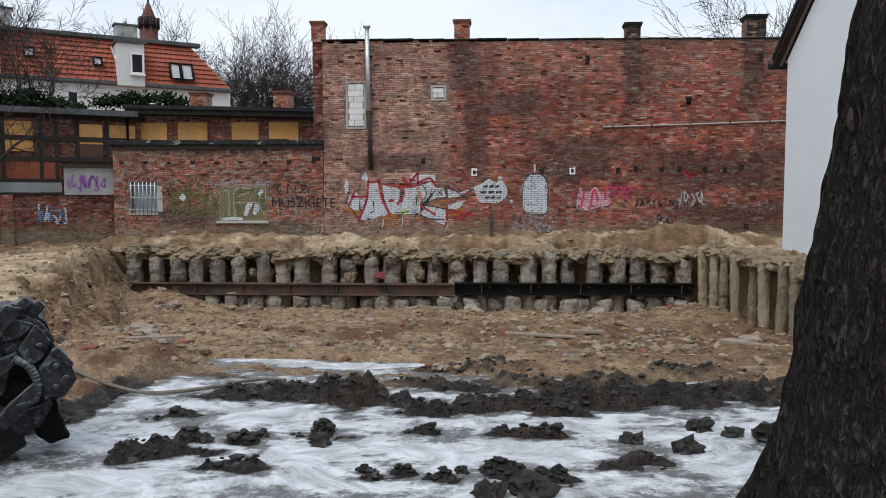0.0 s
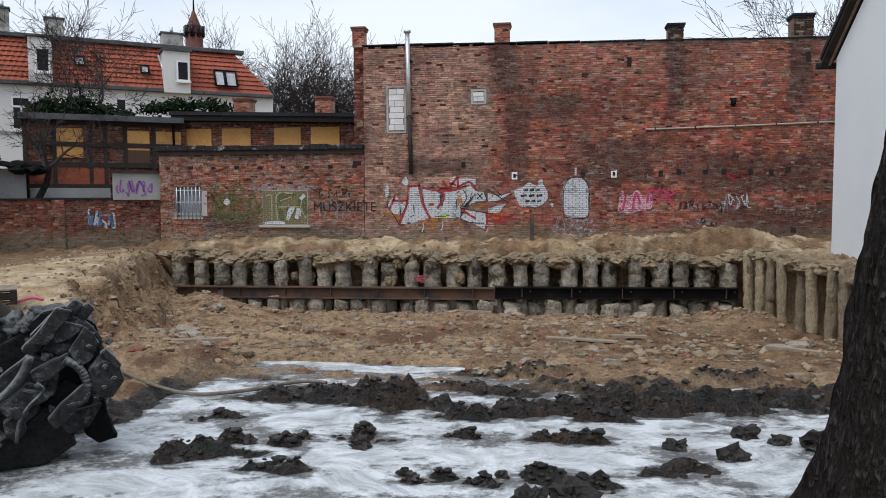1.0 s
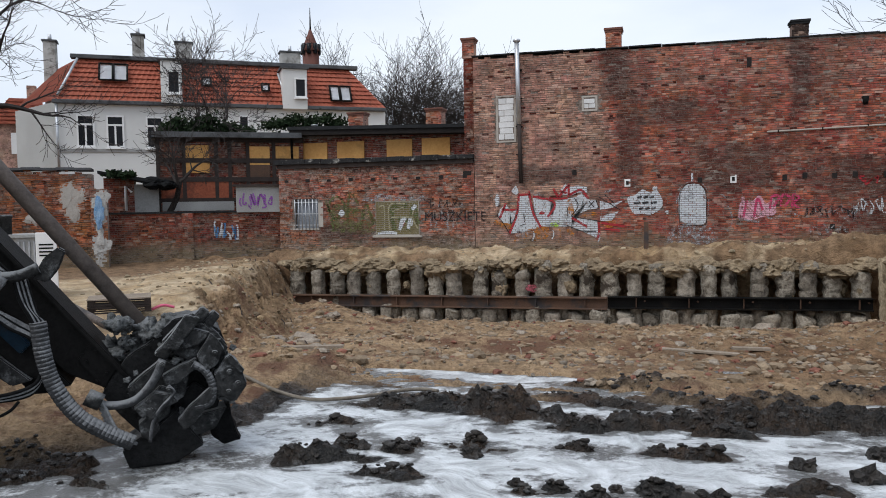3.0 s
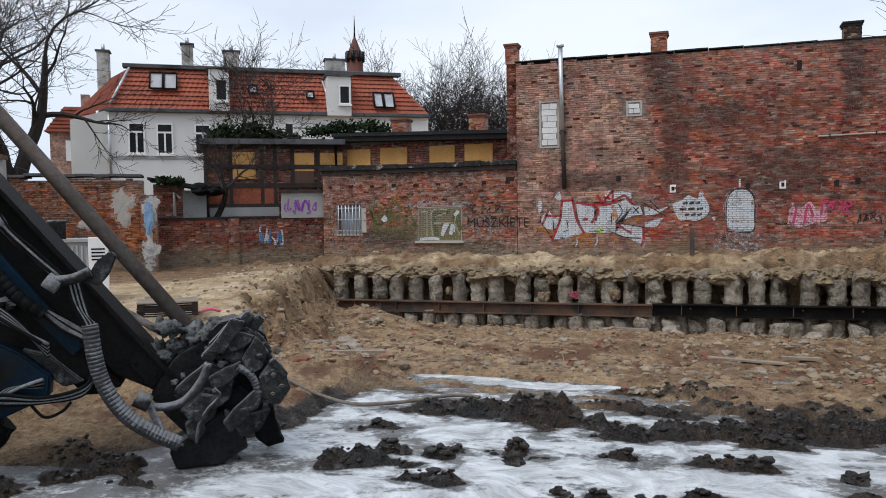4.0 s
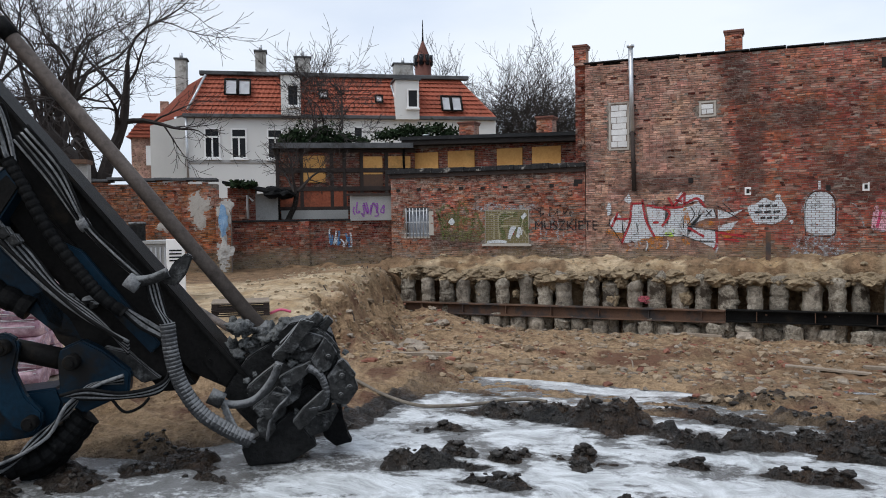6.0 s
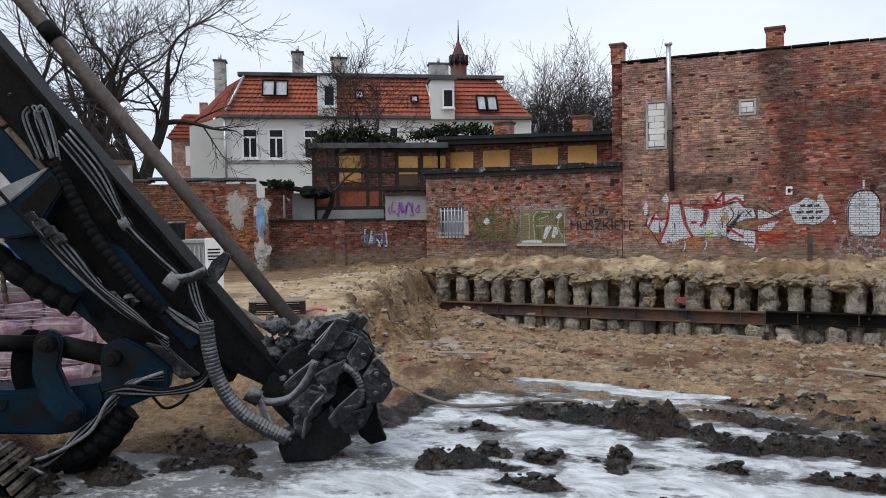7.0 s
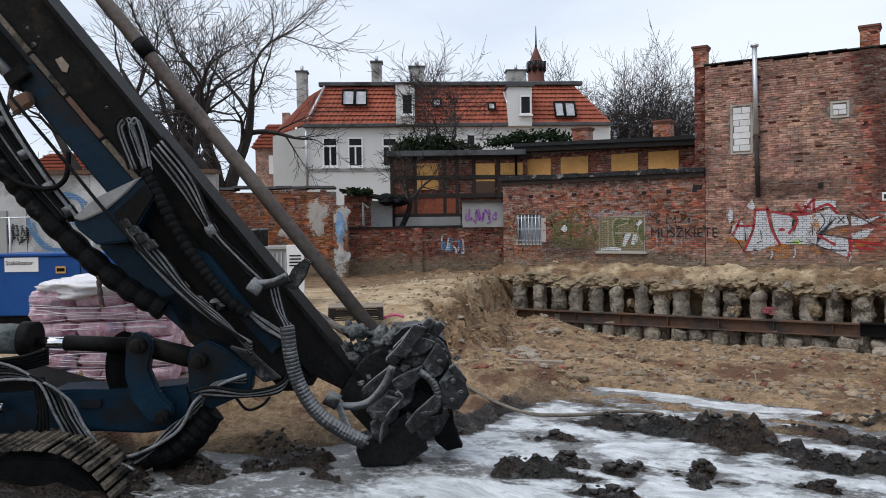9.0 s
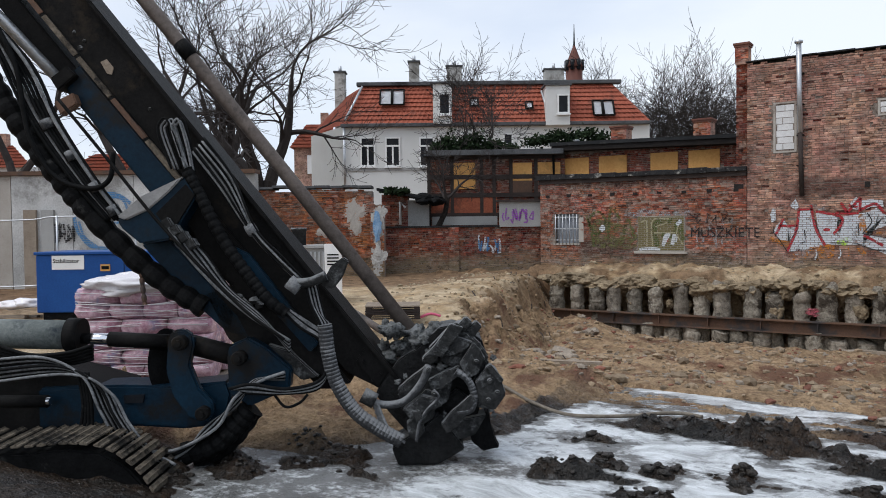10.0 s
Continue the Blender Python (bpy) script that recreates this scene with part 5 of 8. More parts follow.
bmesh.ops.solidify(bm, geom=bm.faces[:], thickness=0.15)
part("roof", bm, TILE, house, "red clay-tiled mansard slope")
n_rows = 9
for r in range(n_rows):
    f0 = r / n_rows
    f1 = (r + 1.0) / n_rows
    za, zb = z_e + 0.1 + (rz - z_e - 0.1) * f0, z_e + 0.1 + (rz - z_e - 0.1) * f1
    ya, yb = H - 0.1 + 1.6 * f0, H - 0.1 + 1.6 * f1
    xa, xb = x0 + (rx0 - x0) * f0, x1 + (rx1 + 0.6 - x1) * f0
    xa1, xb1 = x0 + (rx0 - x0) * f1, x1 + (rx1 + 0.6 - x1) * f1
    bm = bmesh.new()
    nseg = int((xb - xa) / 0.3)
    lower, upper = [], []
    for i in range(nseg * 3 + 1):
        xx = xa + (xb - xa) * i / (nseg * 3)
        wav = 0.05 * (i % 3 == 1)
        lower.append(bm.verts.new((xx, ya - 0.17 - wav, za - 0.02)))
        xu = xa1 + (xb1 - xa1) * i / (nseg * 3)
        upper.append(bm.verts.new((xu, yb - 0.03 - wav * 0.7, zb + 0.02)))
    under = [bm.verts.new((v.co.x, v.co.y + 0.15, v.co.z)) for v in lower]
    for i in range(len(lower) - 1):
        bm.faces.new((lower[i], lower[i + 1], upper[i + 1], upper[i]))
        bm.faces.new((under[i], under[i + 1], lower[i + 1], lower[i]))
    part("tile_course", bm, TILE, house)
part("roof_edge", boxed(rx0 - 0.4, rx1 + 1.2, H + 1.1, H + 1.7, rz - 0.05, rz + 0.2, bevel=0.04), ROOF_GREY, house)
bm = bmesh.new()
vs = [bm.verts.new(v) for v in ((rx0 - 0.2, H + 1.5, rz + 0.1), (rx1 + 0.8, H + 1.5, rz + 0.1), (rx1 - 2, H + 8, rz + 0.7), (rx0 - 0.5, H + 8, rz + 0.7))]
bm.faces.new(vs)
bmesh.ops.solidify(bm, geom=bm.faces[:], thickness=0.12)
part("top_roof", bm, ROOF_GREY, house)
def house_window(a0, b0, a1, b1, proud=0.0, dormer=False, mull=True):
    c0, c1, d0, d1 = rect(a0, b0, a1, b1, H)
    y = H - proud
    w = part("window", boxed(c0, c1, y - 0.03, y + 0.05, d0, d1), GLASS, house)
    t = 0.05
    bm = boxed(c0 - t, c0 + t, y - 0.08, y - 0.02, d0 - t, d1 + t)
    box(bm, c1 - t, c1 + t, y - 0.08, y - 0.02, d0 - t, d1 + t)
    box(bm, c0 + t, c1 - t, y - 0.08, y - 0.02, d0 - t, d0 + t)
    box(bm, c0 + t, c1 - t, y - 0.08, y - 0.02, d1 - t, d1 + t)
    if mull:
        box(bm, c0 + t, c1 - t, y - 0.075, y - 0.02, d0 + (d1 - d0) * 0.68, d0 + (d1 - d0) * 0.74)
        box(bm, (c0 + c1) / 2 - 0.05, (c0 + c1) / 2 + 0.05, y - 0.075, y - 0.02, d0 + t, d0 + (d1 - d0) * 0.68)
    part("frame", bm, WHITE_PAINT, w)
    part("window_sill", boxed(c0 - 0.12, c1 + 0.12, y - 0.16, y - 0.01, d0 - 0.14, d0 - t), WHITE_PAINT, w)
    return w
for a0 in (641, 685, 745):
    house_window(a0, 245, a0 + 24, 294)
for a0, b0, a1, b1 in ((893, 238, 908, 256), (820, 238, 832, 256)):
    house_window(a0, b0, a1, b1, mull=False)
# white dormers in the slope
for a0, a1, b0, b1, w0, w1, v0, v1 in ((769, 802, 152, 222, 780, 798, 170, 205), (966, 1008, 155, 224, 987, 1005, 172, 203)):
    c0, c1, d0, d1 = rect(a0, b1, a1, b0, H)
    part("dormer", boxed(c0, c1, H - 0.45, H + 2.0, d0, d1, bevel=0.02), HOUSE_RENDER, house, "white dormer")
    part("dormer_roof", boxed(c0 - 0.12, c1 + 0.12, H - 0.6, H + 2.0, d1, d1 + 0.1), ROOF_GREY, house)
    house_window(w0, v0, w1, v1, 0.5, mull=False)
# roof windows, painted near-white for the sky's glare
for a0, a1, b0, b1 in ((676, 696, 159, 188), (698, 718, 159, 188), (834, 848, 175, 190), (931, 943, 182, 195), (1048, 1064, 180, 208), (1066, 1084, 180, 208)):
    c0, c1, d0, d1 = rect(a0, b1, a1, b0, H + 0.5)
    y0 = H - 0.1 + 1.6 * (d0 - z_e) / (rz - z_e) - 0.42
    y1 = H - 0.1 + 1.6 * (d1 - z_e) / (rz - z_e) - 0.42
    bm = bmesh.new()
    vs = [bm.verts.new(v) for v in ((c0, y0, d0), (c1, y0, d0), (c1, y1, d1), (c0, y1, d1))]
    bm.faces.new(vs)
    bmesh.ops.solidify(bm, geom=bm.faces[:], thickness=0.1)
    w = part("roof_window", bm, LIT_GLASS, house)
    bm = bmesh.new()
    for pts in (((c0, y0, d0), (c1, y0, d0)), ((c1, y0, d0), (c1, y1, d1)), ((c1, y1, d1), (c0, y1, d1)), ((c0, y1, d1), (c0, y0, d0))):
        tube(bm, [Vector(pt) + Vector((0, -0.06, 0)) for pt in pts], 0.07, 4)
    part("frame", bm, DARK_STEEL, w)
for pts in ((HW(642, 150) + Vector((0, 1.0, 0)), HW(615, 215) + Vector((0, -0.3, 0))), (HW(612, 228) + Vector((0, -0.2, 0)), HW(613, 335) + Vector((0, -0.2, 0))), (HW(962, 160) + Vector((0, 0.6, 0)), HW(975, 218) + Vector((0, -0.4, 0)))):
    part("downpipe", tube(bmesh.new(), list(pts), 0.08, 8), ZINC, house)
for a0, a1, b0, b1, dz in ((727, 745, 112, 150, 3), (794, 820, 120, 150, 4), (966, 1000, 125, 155, 4), (596, 614, 130, 215, 5)):
    c0, c1, d0, d1 = rect(a0, b1, a1, b0, H + dz)
    ch = part("chimney", boxed(c0, c1, H + dz, H + dz + 0.9, d0 - 1, d1, bevel=0.03), STACK_RENDER, house, "grimy white rendered chimney")
    part("cap", boxed(c0 - 0.08, c1 + 0.08, H + dz - 0.08, H + dz + 0.98, d1, d1 + 0.1), ROOF_GREY, ch)
    part("pot", tube(bmesh.new(), [((c0 + c1) / 2, H + dz + 0.4, d1 + 0.1), ((c0 + c1) / 2, H + dz + 0.4, d1 + 0.5)], [0.13, 0.1], 10), ZINC, ch)

# turret behind
tur = yard_thing("turret", "small brown turret with pointed roof behind the house", "turret")
T = 58.0
p0 = sheet(1018, 155, T)
def s(px): return px / 1370 * T
part("wall", tube(bmesh.new(), [(p0.x, T, p0.z - 3), (p0.x, T, sheet(1018, 120, T).z)], s(14.5), 8), TURRET, tur)
for k in range(8):
    a = 2 * math.pi * (k + 0.5) / 8
    q = Vector((p0.x + math.cos(a) * s(13.6), T + math.sin(a) * s(13.6), 0))
    part("opening", tube(bmesh.new(), [(q.x, q.y, sheet(0, 147, T).z + 0.35), (q.x, q.y, sheet(0, 128, T).z + 0.3)], 0.17, 6), GLASS, tur)
part("roof", tube(bmesh.new(), [(p0.x, T, sheet(1018, 122, T).z), (p0.x, T, sheet(1018, 112, T).z), (p0.x, T, sheet(1018, 97, T).z), (p0.x, T, sheet(1018, 82, T).z)], [s(17.5), s(13), s(7), s(1)], 8), TURRET, tur)
part("finial", tube(bmesh.new(), [(p0.x, T, sheet(1018, 84, T).z), (p0.x, T, sheet(1018, 46, T).z)], [0.07, 0.02], 6), DARK_STEEL, tur)

# ---- concrete yard wall at the far side, neighbours' roofs ----
cw = yard_thing("concrete_wall", "old grey concrete yard wall with painted tags", "wall")
cw["kind"] = "structure"
C = 23.0
x0, x1, z0, z1 = rect(-520, 318, 455, 512, C)
bm = bmesh.new()
n_p = 9
rng = random.Random(8)
for i in range(n_p):
    a = x0 + (x1 - x0) * i / n_p
    panel = boxed(a, a + (x1 - x0) / n_p - 0.015, C + rng.uniform(0, 0.02), C + 0.35, -0.4, z1, bevel=0.01)
    part("panel", panel, STAINED if i in (5, 6, 7) else SAND_WALL if i % 3 == 1 else CONCRETE, cw)
part("coping", boxed(x0, x1, C - 0.12, C + 0.5, z1 + 0.002, z1 + 0.12), RUST, cw, "rusty sheet coping")
for a in (-60, 45, 76):
    c0, c1, d0, d1 = rect(a, 372, a + 22, 500, C)
    part("pilaster", boxed(c0, c1, C - 0.1, C + 0.05, -0.3, d1), WOOD if a == 45 else CONCRETE, cw)
for a0, a1, b0, b1, v, lab in ((88, 265, 262, 316, 40, "neighbouring house with red tiled roof"), (-260, 60, 250, 300, 60, "far house with red tiled roof"), (515, 600, 212, 262, 62, "far brick house with steep red roof")):
    nb = yard_thing("neighbour_house", lab, "house")
    c0, c1, d0, d1 = rect(a0, b1, a1, b0, v)
    part("wall", boxed(c0 + 0.3, c1 - 0.3, v + 0.3, v + 6, -0.5, d0 + 0.1), BRICK_FAR if a0 > 300 else HOUSE_RENDER, nb)
    bm = bmesh.new()
    in_ = (c1 - c0) * 0.22
    vs = [bm.verts.new(q) for q in ((c0, v, d0), (c1, v, d0), (c1 - in_, v + 3, d1), (c0 + in_, v + 3, d1))]
    bm.faces.new(vs)
    vs3 = [bm.verts.new(q) for q in ((c0, v + 6, d0), (c0, v, d0), (c0 + in_, v + 3, d1))]
    bm.faces.new(vs3)
    bmesh.ops.solidify(bm, geom=bm.faces[:], thickness=0.15)
    part("roof", bm, TILE, nb)
    for i in range(7):
        f = i / 7
        part("tile_course", boxed(c0 + in_ * f, c1 - in_ * f, v + 3 * f - 0.12, v + 3 * f + 0.1, d0 + (d1 - d0) * f, d0 + (d1 - d0) * f + 0.07), TILE, nb)
    part("chimney", boxed(c1 - in_ - 0.9, c1 - in_ - 0.3, v + 2.6, v + 3.2, d1 - 0.5, d1 + 0.9), BRICK_DARK, nb)
    if a0 > 300:
        for aa in (545,):
            e0, e1, g0, g1 = rect(aa, 308, aa + 10, 275, v)
            part("window", boxed(e0, e1, v + 0.2, v + 0.35, g0, g1), WHITE_PAINT, nb)


# ---- drilling rig ----
rig = yard_thing("drilling_rig", "muddy dark blue tracked drilling rig with lowered mast", "drilling rig")
RV = 8.0
TRACK_MUD = material("dried_track_mud", (0.06, 0.05, 0.04), (0.2, 0.17, 0.13), 5, 0.9, 0.8, 25, spots=(0.02, 0.018, 0.016), spot_at=0.55)


def slab(name, pts, v, thick, mat, parent=rig, label="", bevel=0.012, rough=0.0):
    """A steel plate or box with that outline on the drawing, thick metres deep."""
    bm = bmesh.new()
    a = [bm.verts.new(sheet(x, y, v)) for x, y in pts]
    b = [bm.verts.new(p.co + Vector((0, thick, 0))) for p in a]
    bm.faces.new(a)
    bm.faces.new(b[::-1])
    for i in range(len(a)):
        j = (i + 1) % len(a)
        bm.faces.new((a[j], a[i], b[i], b[j]))
    bmesh.ops.recalc_face_normals(bm, faces=bm.faces[:])
    if bevel:
        bmesh.ops.bevel(bm, geom=bm.edges[:], offset=bevel, segments=2, affect="EDGES")
    if rough:
        bmesh.ops.triangulate(bm, faces=bm.faces[:])
        for _ in range(3):
            bmesh.ops.subdivide_edges(bm, edges=[e for e in bm.edges if e.calc_length() > 0.05], cuts=1)
        bmesh.ops.triangulate(bm, faces=bm.faces[:])
        for p in bm.verts:
            p.co += rough * Vector((noise.noise(p.co * 7), noise.noise(p.co * 7 + Vector((9, 0, 0))), noise.noise(p.co * 7 + Vector((0, 9, 0)))))
    return part(name, bm, mat, parent, label)


def bar(name, pts, v, width, mat, parent=rig, label="", seg=12, ribs=0.0, pitch=0.05, steps=8, v1=None):
    """A hose, pipe or rod along points of the drawing, that many drawing units thick."""
    n = len(pts)
    ctrl = [sheet(x, y, v if v1 is None else v + (v1 - v) * i / (n - 1)) for i, (x, y) in enumerate(pts)]
    line = curve_points(ctrl, steps) if n > 2 else ctrl
    r = width / 2 / 1370 * v
    if ribs:
        fine, acc = [line[0]], 0
        for p, q in zip(line, line[1:]):
            m = max(1, int((q - p).length / (pitch / 3)))
            fine += [p.lerp(q, (k + 1) / m) for k in range(m)]
        line = fine
        rad = [r * (1 + (ribs if k % 3 == 0 else -ribs * 0.4 if k % 3 == 1 else ribs)) for k in range(len(line))]
    else:
        rad = r
    bm = tube(bmesh.new(), line, rad, seg)
    if ribs:
        for f in bm.faces:
            f.smooth = False
    return part(name, bm, mat, parent, label)


def pin(at, v, r, mat=DARK_STEEL, parent=rig, deep=0.12, name="pin"):
    c = sheet(*at, v)
    rr = r / 1370 * v
    bm = tube(bmesh.new(), [c + Vector((0, 0.05, 0)), c - Vector((0, deep - 0.015, 0)), c - Vector((0, deep, 0))], [rr, rr, rr * 0.85], 16)
    tube(bm, [c - Vector((0, deep, 0)), c - Vector((0, deep + 0.025, 0))], rr * 0.5, 6)
    return part(name, bm, mat, parent)


# mast
mast = slab("mast", [(-395, -700), (711, 680), (690, 700), (610, 660), (40, -30), (-505, -700)], RV, 0.5, DARK_STEEL, label="dark steel box mast")
for off, w, d, m, nm in ((0, 9, -0.09, DARK_STEEL, "flange"), (-104, 12, -0.05, DARK_STEEL, "flange")):
    slab(nm, [(-395 + off, -700), (711 + off * 0.9, 680), (711 + off * 0.9 - w, 682), (-395 + off - w, -700)], RV + d, 0.62, m, mast)
for i in range(14):
    a, b = i / 14, (i + 0.94) / 14
    p = [(-500 + 826 * t, -700 + 1020 * t) for t in (a, b)]
    slab("rail_strip", [p[0], p[1], (p[1][0] - 8, p[1][1] + 5), (p[0][0] - 8, p[0][1] + 5)], RV - 0.055, 0.06, TRACK_MUD if i % 3 else RUST, mast, bevel=0.004)
slab("mast_back", [(-525, -700), (310, 330), (600, 690), (560, 690), (270, 345), (-560, -700)], RV + 0.1, 0.35, DARK_STEEL, mast)
slab("sticker", [(185, 112), (196, 107), (208, 122), (204, 134), (196, 132)], RV - 0.012, 0.015, WOOD, mast, "torn paper sticker", bevel=0)
for x, y, r in ((150, 88, 5), (380, 296, 6), (158, 75, 3), (140, 60, 3), (270, 195, 3), (660, 640, 7)):
    part("mud_spot", lump(bmesh.new(), sheet(x, y, RV), (r / 171, 0.012, r / 150), x), GREY_MUD_STEEL, mast)
slab("access_plate", [(625, 640), (650, 605), (690, 650), (665, 690)], RV - 0.03, 0.06, DARK_STEEL, mast)
for x, y in ((640, 640), (655, 625), (670, 662), (655, 675)):
    pin((x, y), RV - 0.02, 3, DARK_STEEL, mast, 0.03, "bolt")
# feed cylinder under the mast
cyl = slab("feed_beam", [(112, 146), (150, 116), (322, 326), (276, 352)], RV + 0.0, 0.3, BLUE_PAINT, label="dark blue feed beam", bevel=0.02)
bar("rod", [(-300, -300), (118, 150)], RV + 0.05, 20, ZINC, cyl, "bright cylinder rod")
slab("collar", [(95, 140), (125, 118), (140, 135), (108, 162)], RV - 0.1, 0.3, DARK_STEEL, cyl)
slab("clamp", [(100, 182), (135, 165), (142, 185), (112, 205)], RV - 0.12, 0.12, RUST, cyl)
# valve box on the mast
vb = slab("valve_box", [(207, 386), (250, 352), (330, 313), (350, 345), (300, 425), (249, 433), (212, 402)], RV - 0.35, 0.5, BLUE_PAINT, label="blue-grey valve box", bevel=0.02)
slab("lid", [(207, 384), (250, 348), (326, 312), (300, 340), (262, 372), (222, 390)], RV - 0.38, 0.1, PALE_STEEL, vb, "pale grey lid")
for i in range(4):
    slab("valve", [(283 + i * 14, 392 + i * 12), (297 + i * 14, 384 + i * 12), (307 + i * 14, 400 + i * 12), (292 + i * 14, 408 + i * 12)], RV - 0.42, 0.12, GREY_MUD_STEEL, vb)
# mast slide and second boom
slab("slide", [(330, 320), (560, 600), (600, 690), (540, 650), (380, 470), (300, 350)], RV - 0.1, 0.3, DARK_STEEL)
slab("slide_cover", [(400, 430), (440, 450), (560, 610), (545, 625), (420, 480)], RV - 0.16, 0.1, BLUE_PAINT)
boom = slab("upper_boom", [(250, 433), (300, 425), (420, 560), (440, 600), (400, 590), (350, 545)], RV - 0.05, 0.35, BLUE_PAINT, label="dark blue boom")
slab("bracket", [(360, 520), (420, 500), (500, 590), (520, 650), (470, 660), (400, 600)], RV - 0.05, 0.4, DARK_STEEL)
for i in range(5):
    part("fitting", lump(bmesh.new(), sheet(420 + i * 9, 530 + (i * 7) % 19, RV - 0.15), (0.05, 0.05, 0.05), i + 3), GREY_MUD_STEEL, boom)
slab("bracket", [(470, 610), (510, 622), (560, 668), (530, 675), (490, 640)], RV - 0.15, 0.15, GREY_MUD_STEEL)
# knuckle with its cylinder
link_ = slab("link", [(293, 598), (302, 586), (320, 583), (337, 594), (340, 609), (331, 647), (348, 691), (372, 715), (372, 735), (359, 750), (326, 742), (299, 702), (288, 658)], RV - 0.3, 0.1, BLUE_PAINT, label="curved blue link plate", bevel=0.02)
pin((318, 606), RV - 0.3, 13, DARK_STEEL, link_)
pin((356, 731), RV - 0.3, 12, DARK_STEEL, link_)
bm = tube(bmesh.new(), [sheet(292, 640, RV + 0.0), sheet(292, 640, RV + 0.25)], 58 / 171, 28)
for vv in bm.verts:
    vv.co.x = sheet(287, 0, RV).x + (vv.co.x - sheet(292, 0, RV).x) * 0.42
part("drum", bm, RUBBER, rig, "black rubber-faced drum")
bar("arm", [(318, 606), (425, 634)], RV - 0.12, 36, DARK_STEEL, seg=14)
tri = slab("pivot_plate", [(397, 630), (403, 612), (435, 598), (470, 618), (512, 655), (508, 690), (435, 722), (400, 700)], RV - 0.26, 0.16, BLUE_PAINT, label="blue pivot plate", bevel=0.02)
pin((422, 633), RV - 0.26, 13, DARK_STEEL, tri)
cylb = bar("lift_cylinder", [(-160, 588), (138, 594)], RV - 0.1, 52, CYL_GREY, label="mud-splashed grey-blue lift cylinder", seg=22)
bar("piston_rod", [(136, 600), (205, 601)], RV - 0.1, 20, CHROME, cylb, "chrome piston rod", 18)
bar("sleeve", [(190, 601), (296, 606)], RV - 0.1, 27, DARK_STEEL, cylb)
bar("end_ring", [(118, 593), (142, 594)], RV - 0.1, 60, DARK_STEEL, cylb, seg=22)
lower = slab("lower_boom", [(60, 690), (201, 683), (304, 685), (397, 676), (405, 700), (391, 752), (321, 762), (239, 757), (60, 762)], RV - 0.15, 0.45, BLUE_PAINT, label="dark blue lower boom", bevel=0.025)
slab("slot", [(212, 702), (250, 700), (246, 715), (214, 716)], RV - 0.17, 0.03, GLASS, lower, bevel=0)
slab("undercarriage", [(-180, 655), (60, 650), (200, 690), (205, 745), (60, 775), (-180, 775)], RV - 0.05, 0.7, DARK_STEEL, label="dark undercarriage frame")
bar("stabiliser", [(-30, 712), (78, 712)], RV - 0.3, 22, DARK_STEEL)
bar("stabiliser_rod", [(50, 712), (82, 712)], RV - 0.32, 14, CHROME)
# crawler track
def track(v0, v1):
    belt = [(-200, 800), (-60, 800), (40, 796), (110, 790), (170, 797), (212, 820), (246, 856), (262, 900), (240, 960), (190, 985), (-200, 990)]
    tr = slab("track", [(x, y + 9) for x, y in belt], v0 + 0.06, v1 - v0 - 0.12, RUBBER, label="muddy crawler track", bevel=0.02)
    pts = curve_points([Vector((x, y, 0)) for x, y in belt], 7)
    step, acc = 17.0, 0.0
    for p, q in zip(pts, pts[1:]):
        acc += (q - p).length
        if acc >= step:
            acc = 0.0
            d = (q - p).normalized()
            nrm = Vector((d.y, -d.x, 0))
            w = 8.0
            quad = [p - d * w, p + d * w, p + d * w + nrm * 4, p + d * 1.5 + nrm * 5, p + nrm * 9, p - d * 2 + nrm * 5, p - d * w + nrm * 4]
            slab("shoe", [(k.x, k.y) for k in quad], v0, v1 - v0, TRACK_MUD, tr, bevel=0.006)
    return tr
track(6.9, 7.6)
track(9.4, 10.1)
# drill rod beside the mast
rod = bar("drill_rod", [(-250, -600), (262, 0), (745, 612)], RV + 0.2, 25, DRILL_ROD, label="long scuffed steel drill rod", seg=18, steps=2)
for a in ((336, 92), (128, -160)):
    d = Vector((483, 612)).normalized()
    bar("rod_joint", [(a[0] - d.x * 16, a[1] - d.y * 16), (a[0] + d.x * 16, a[1] + d.y * 16)], RV + 0.2, 28, RUBBER, rod, "dark rod joint", 18)
bar("rod_joint", [(722, 584), (748, 616)], RV + 0.2, 33, GREY_MUD_STEEL, rod, seg=18)
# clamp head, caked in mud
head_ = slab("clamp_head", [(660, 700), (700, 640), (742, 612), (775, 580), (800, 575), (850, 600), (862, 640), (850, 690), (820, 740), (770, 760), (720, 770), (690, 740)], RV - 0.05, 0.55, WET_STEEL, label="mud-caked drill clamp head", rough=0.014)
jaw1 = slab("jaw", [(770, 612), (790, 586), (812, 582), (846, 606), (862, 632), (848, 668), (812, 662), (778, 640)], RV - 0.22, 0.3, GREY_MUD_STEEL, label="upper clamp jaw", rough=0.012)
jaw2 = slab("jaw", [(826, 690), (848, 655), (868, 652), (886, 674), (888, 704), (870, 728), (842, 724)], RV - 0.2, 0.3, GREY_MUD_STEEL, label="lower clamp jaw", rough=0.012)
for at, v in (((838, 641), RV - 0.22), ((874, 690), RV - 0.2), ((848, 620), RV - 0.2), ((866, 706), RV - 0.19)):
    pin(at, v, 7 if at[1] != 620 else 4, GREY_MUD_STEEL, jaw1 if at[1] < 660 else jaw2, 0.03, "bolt")
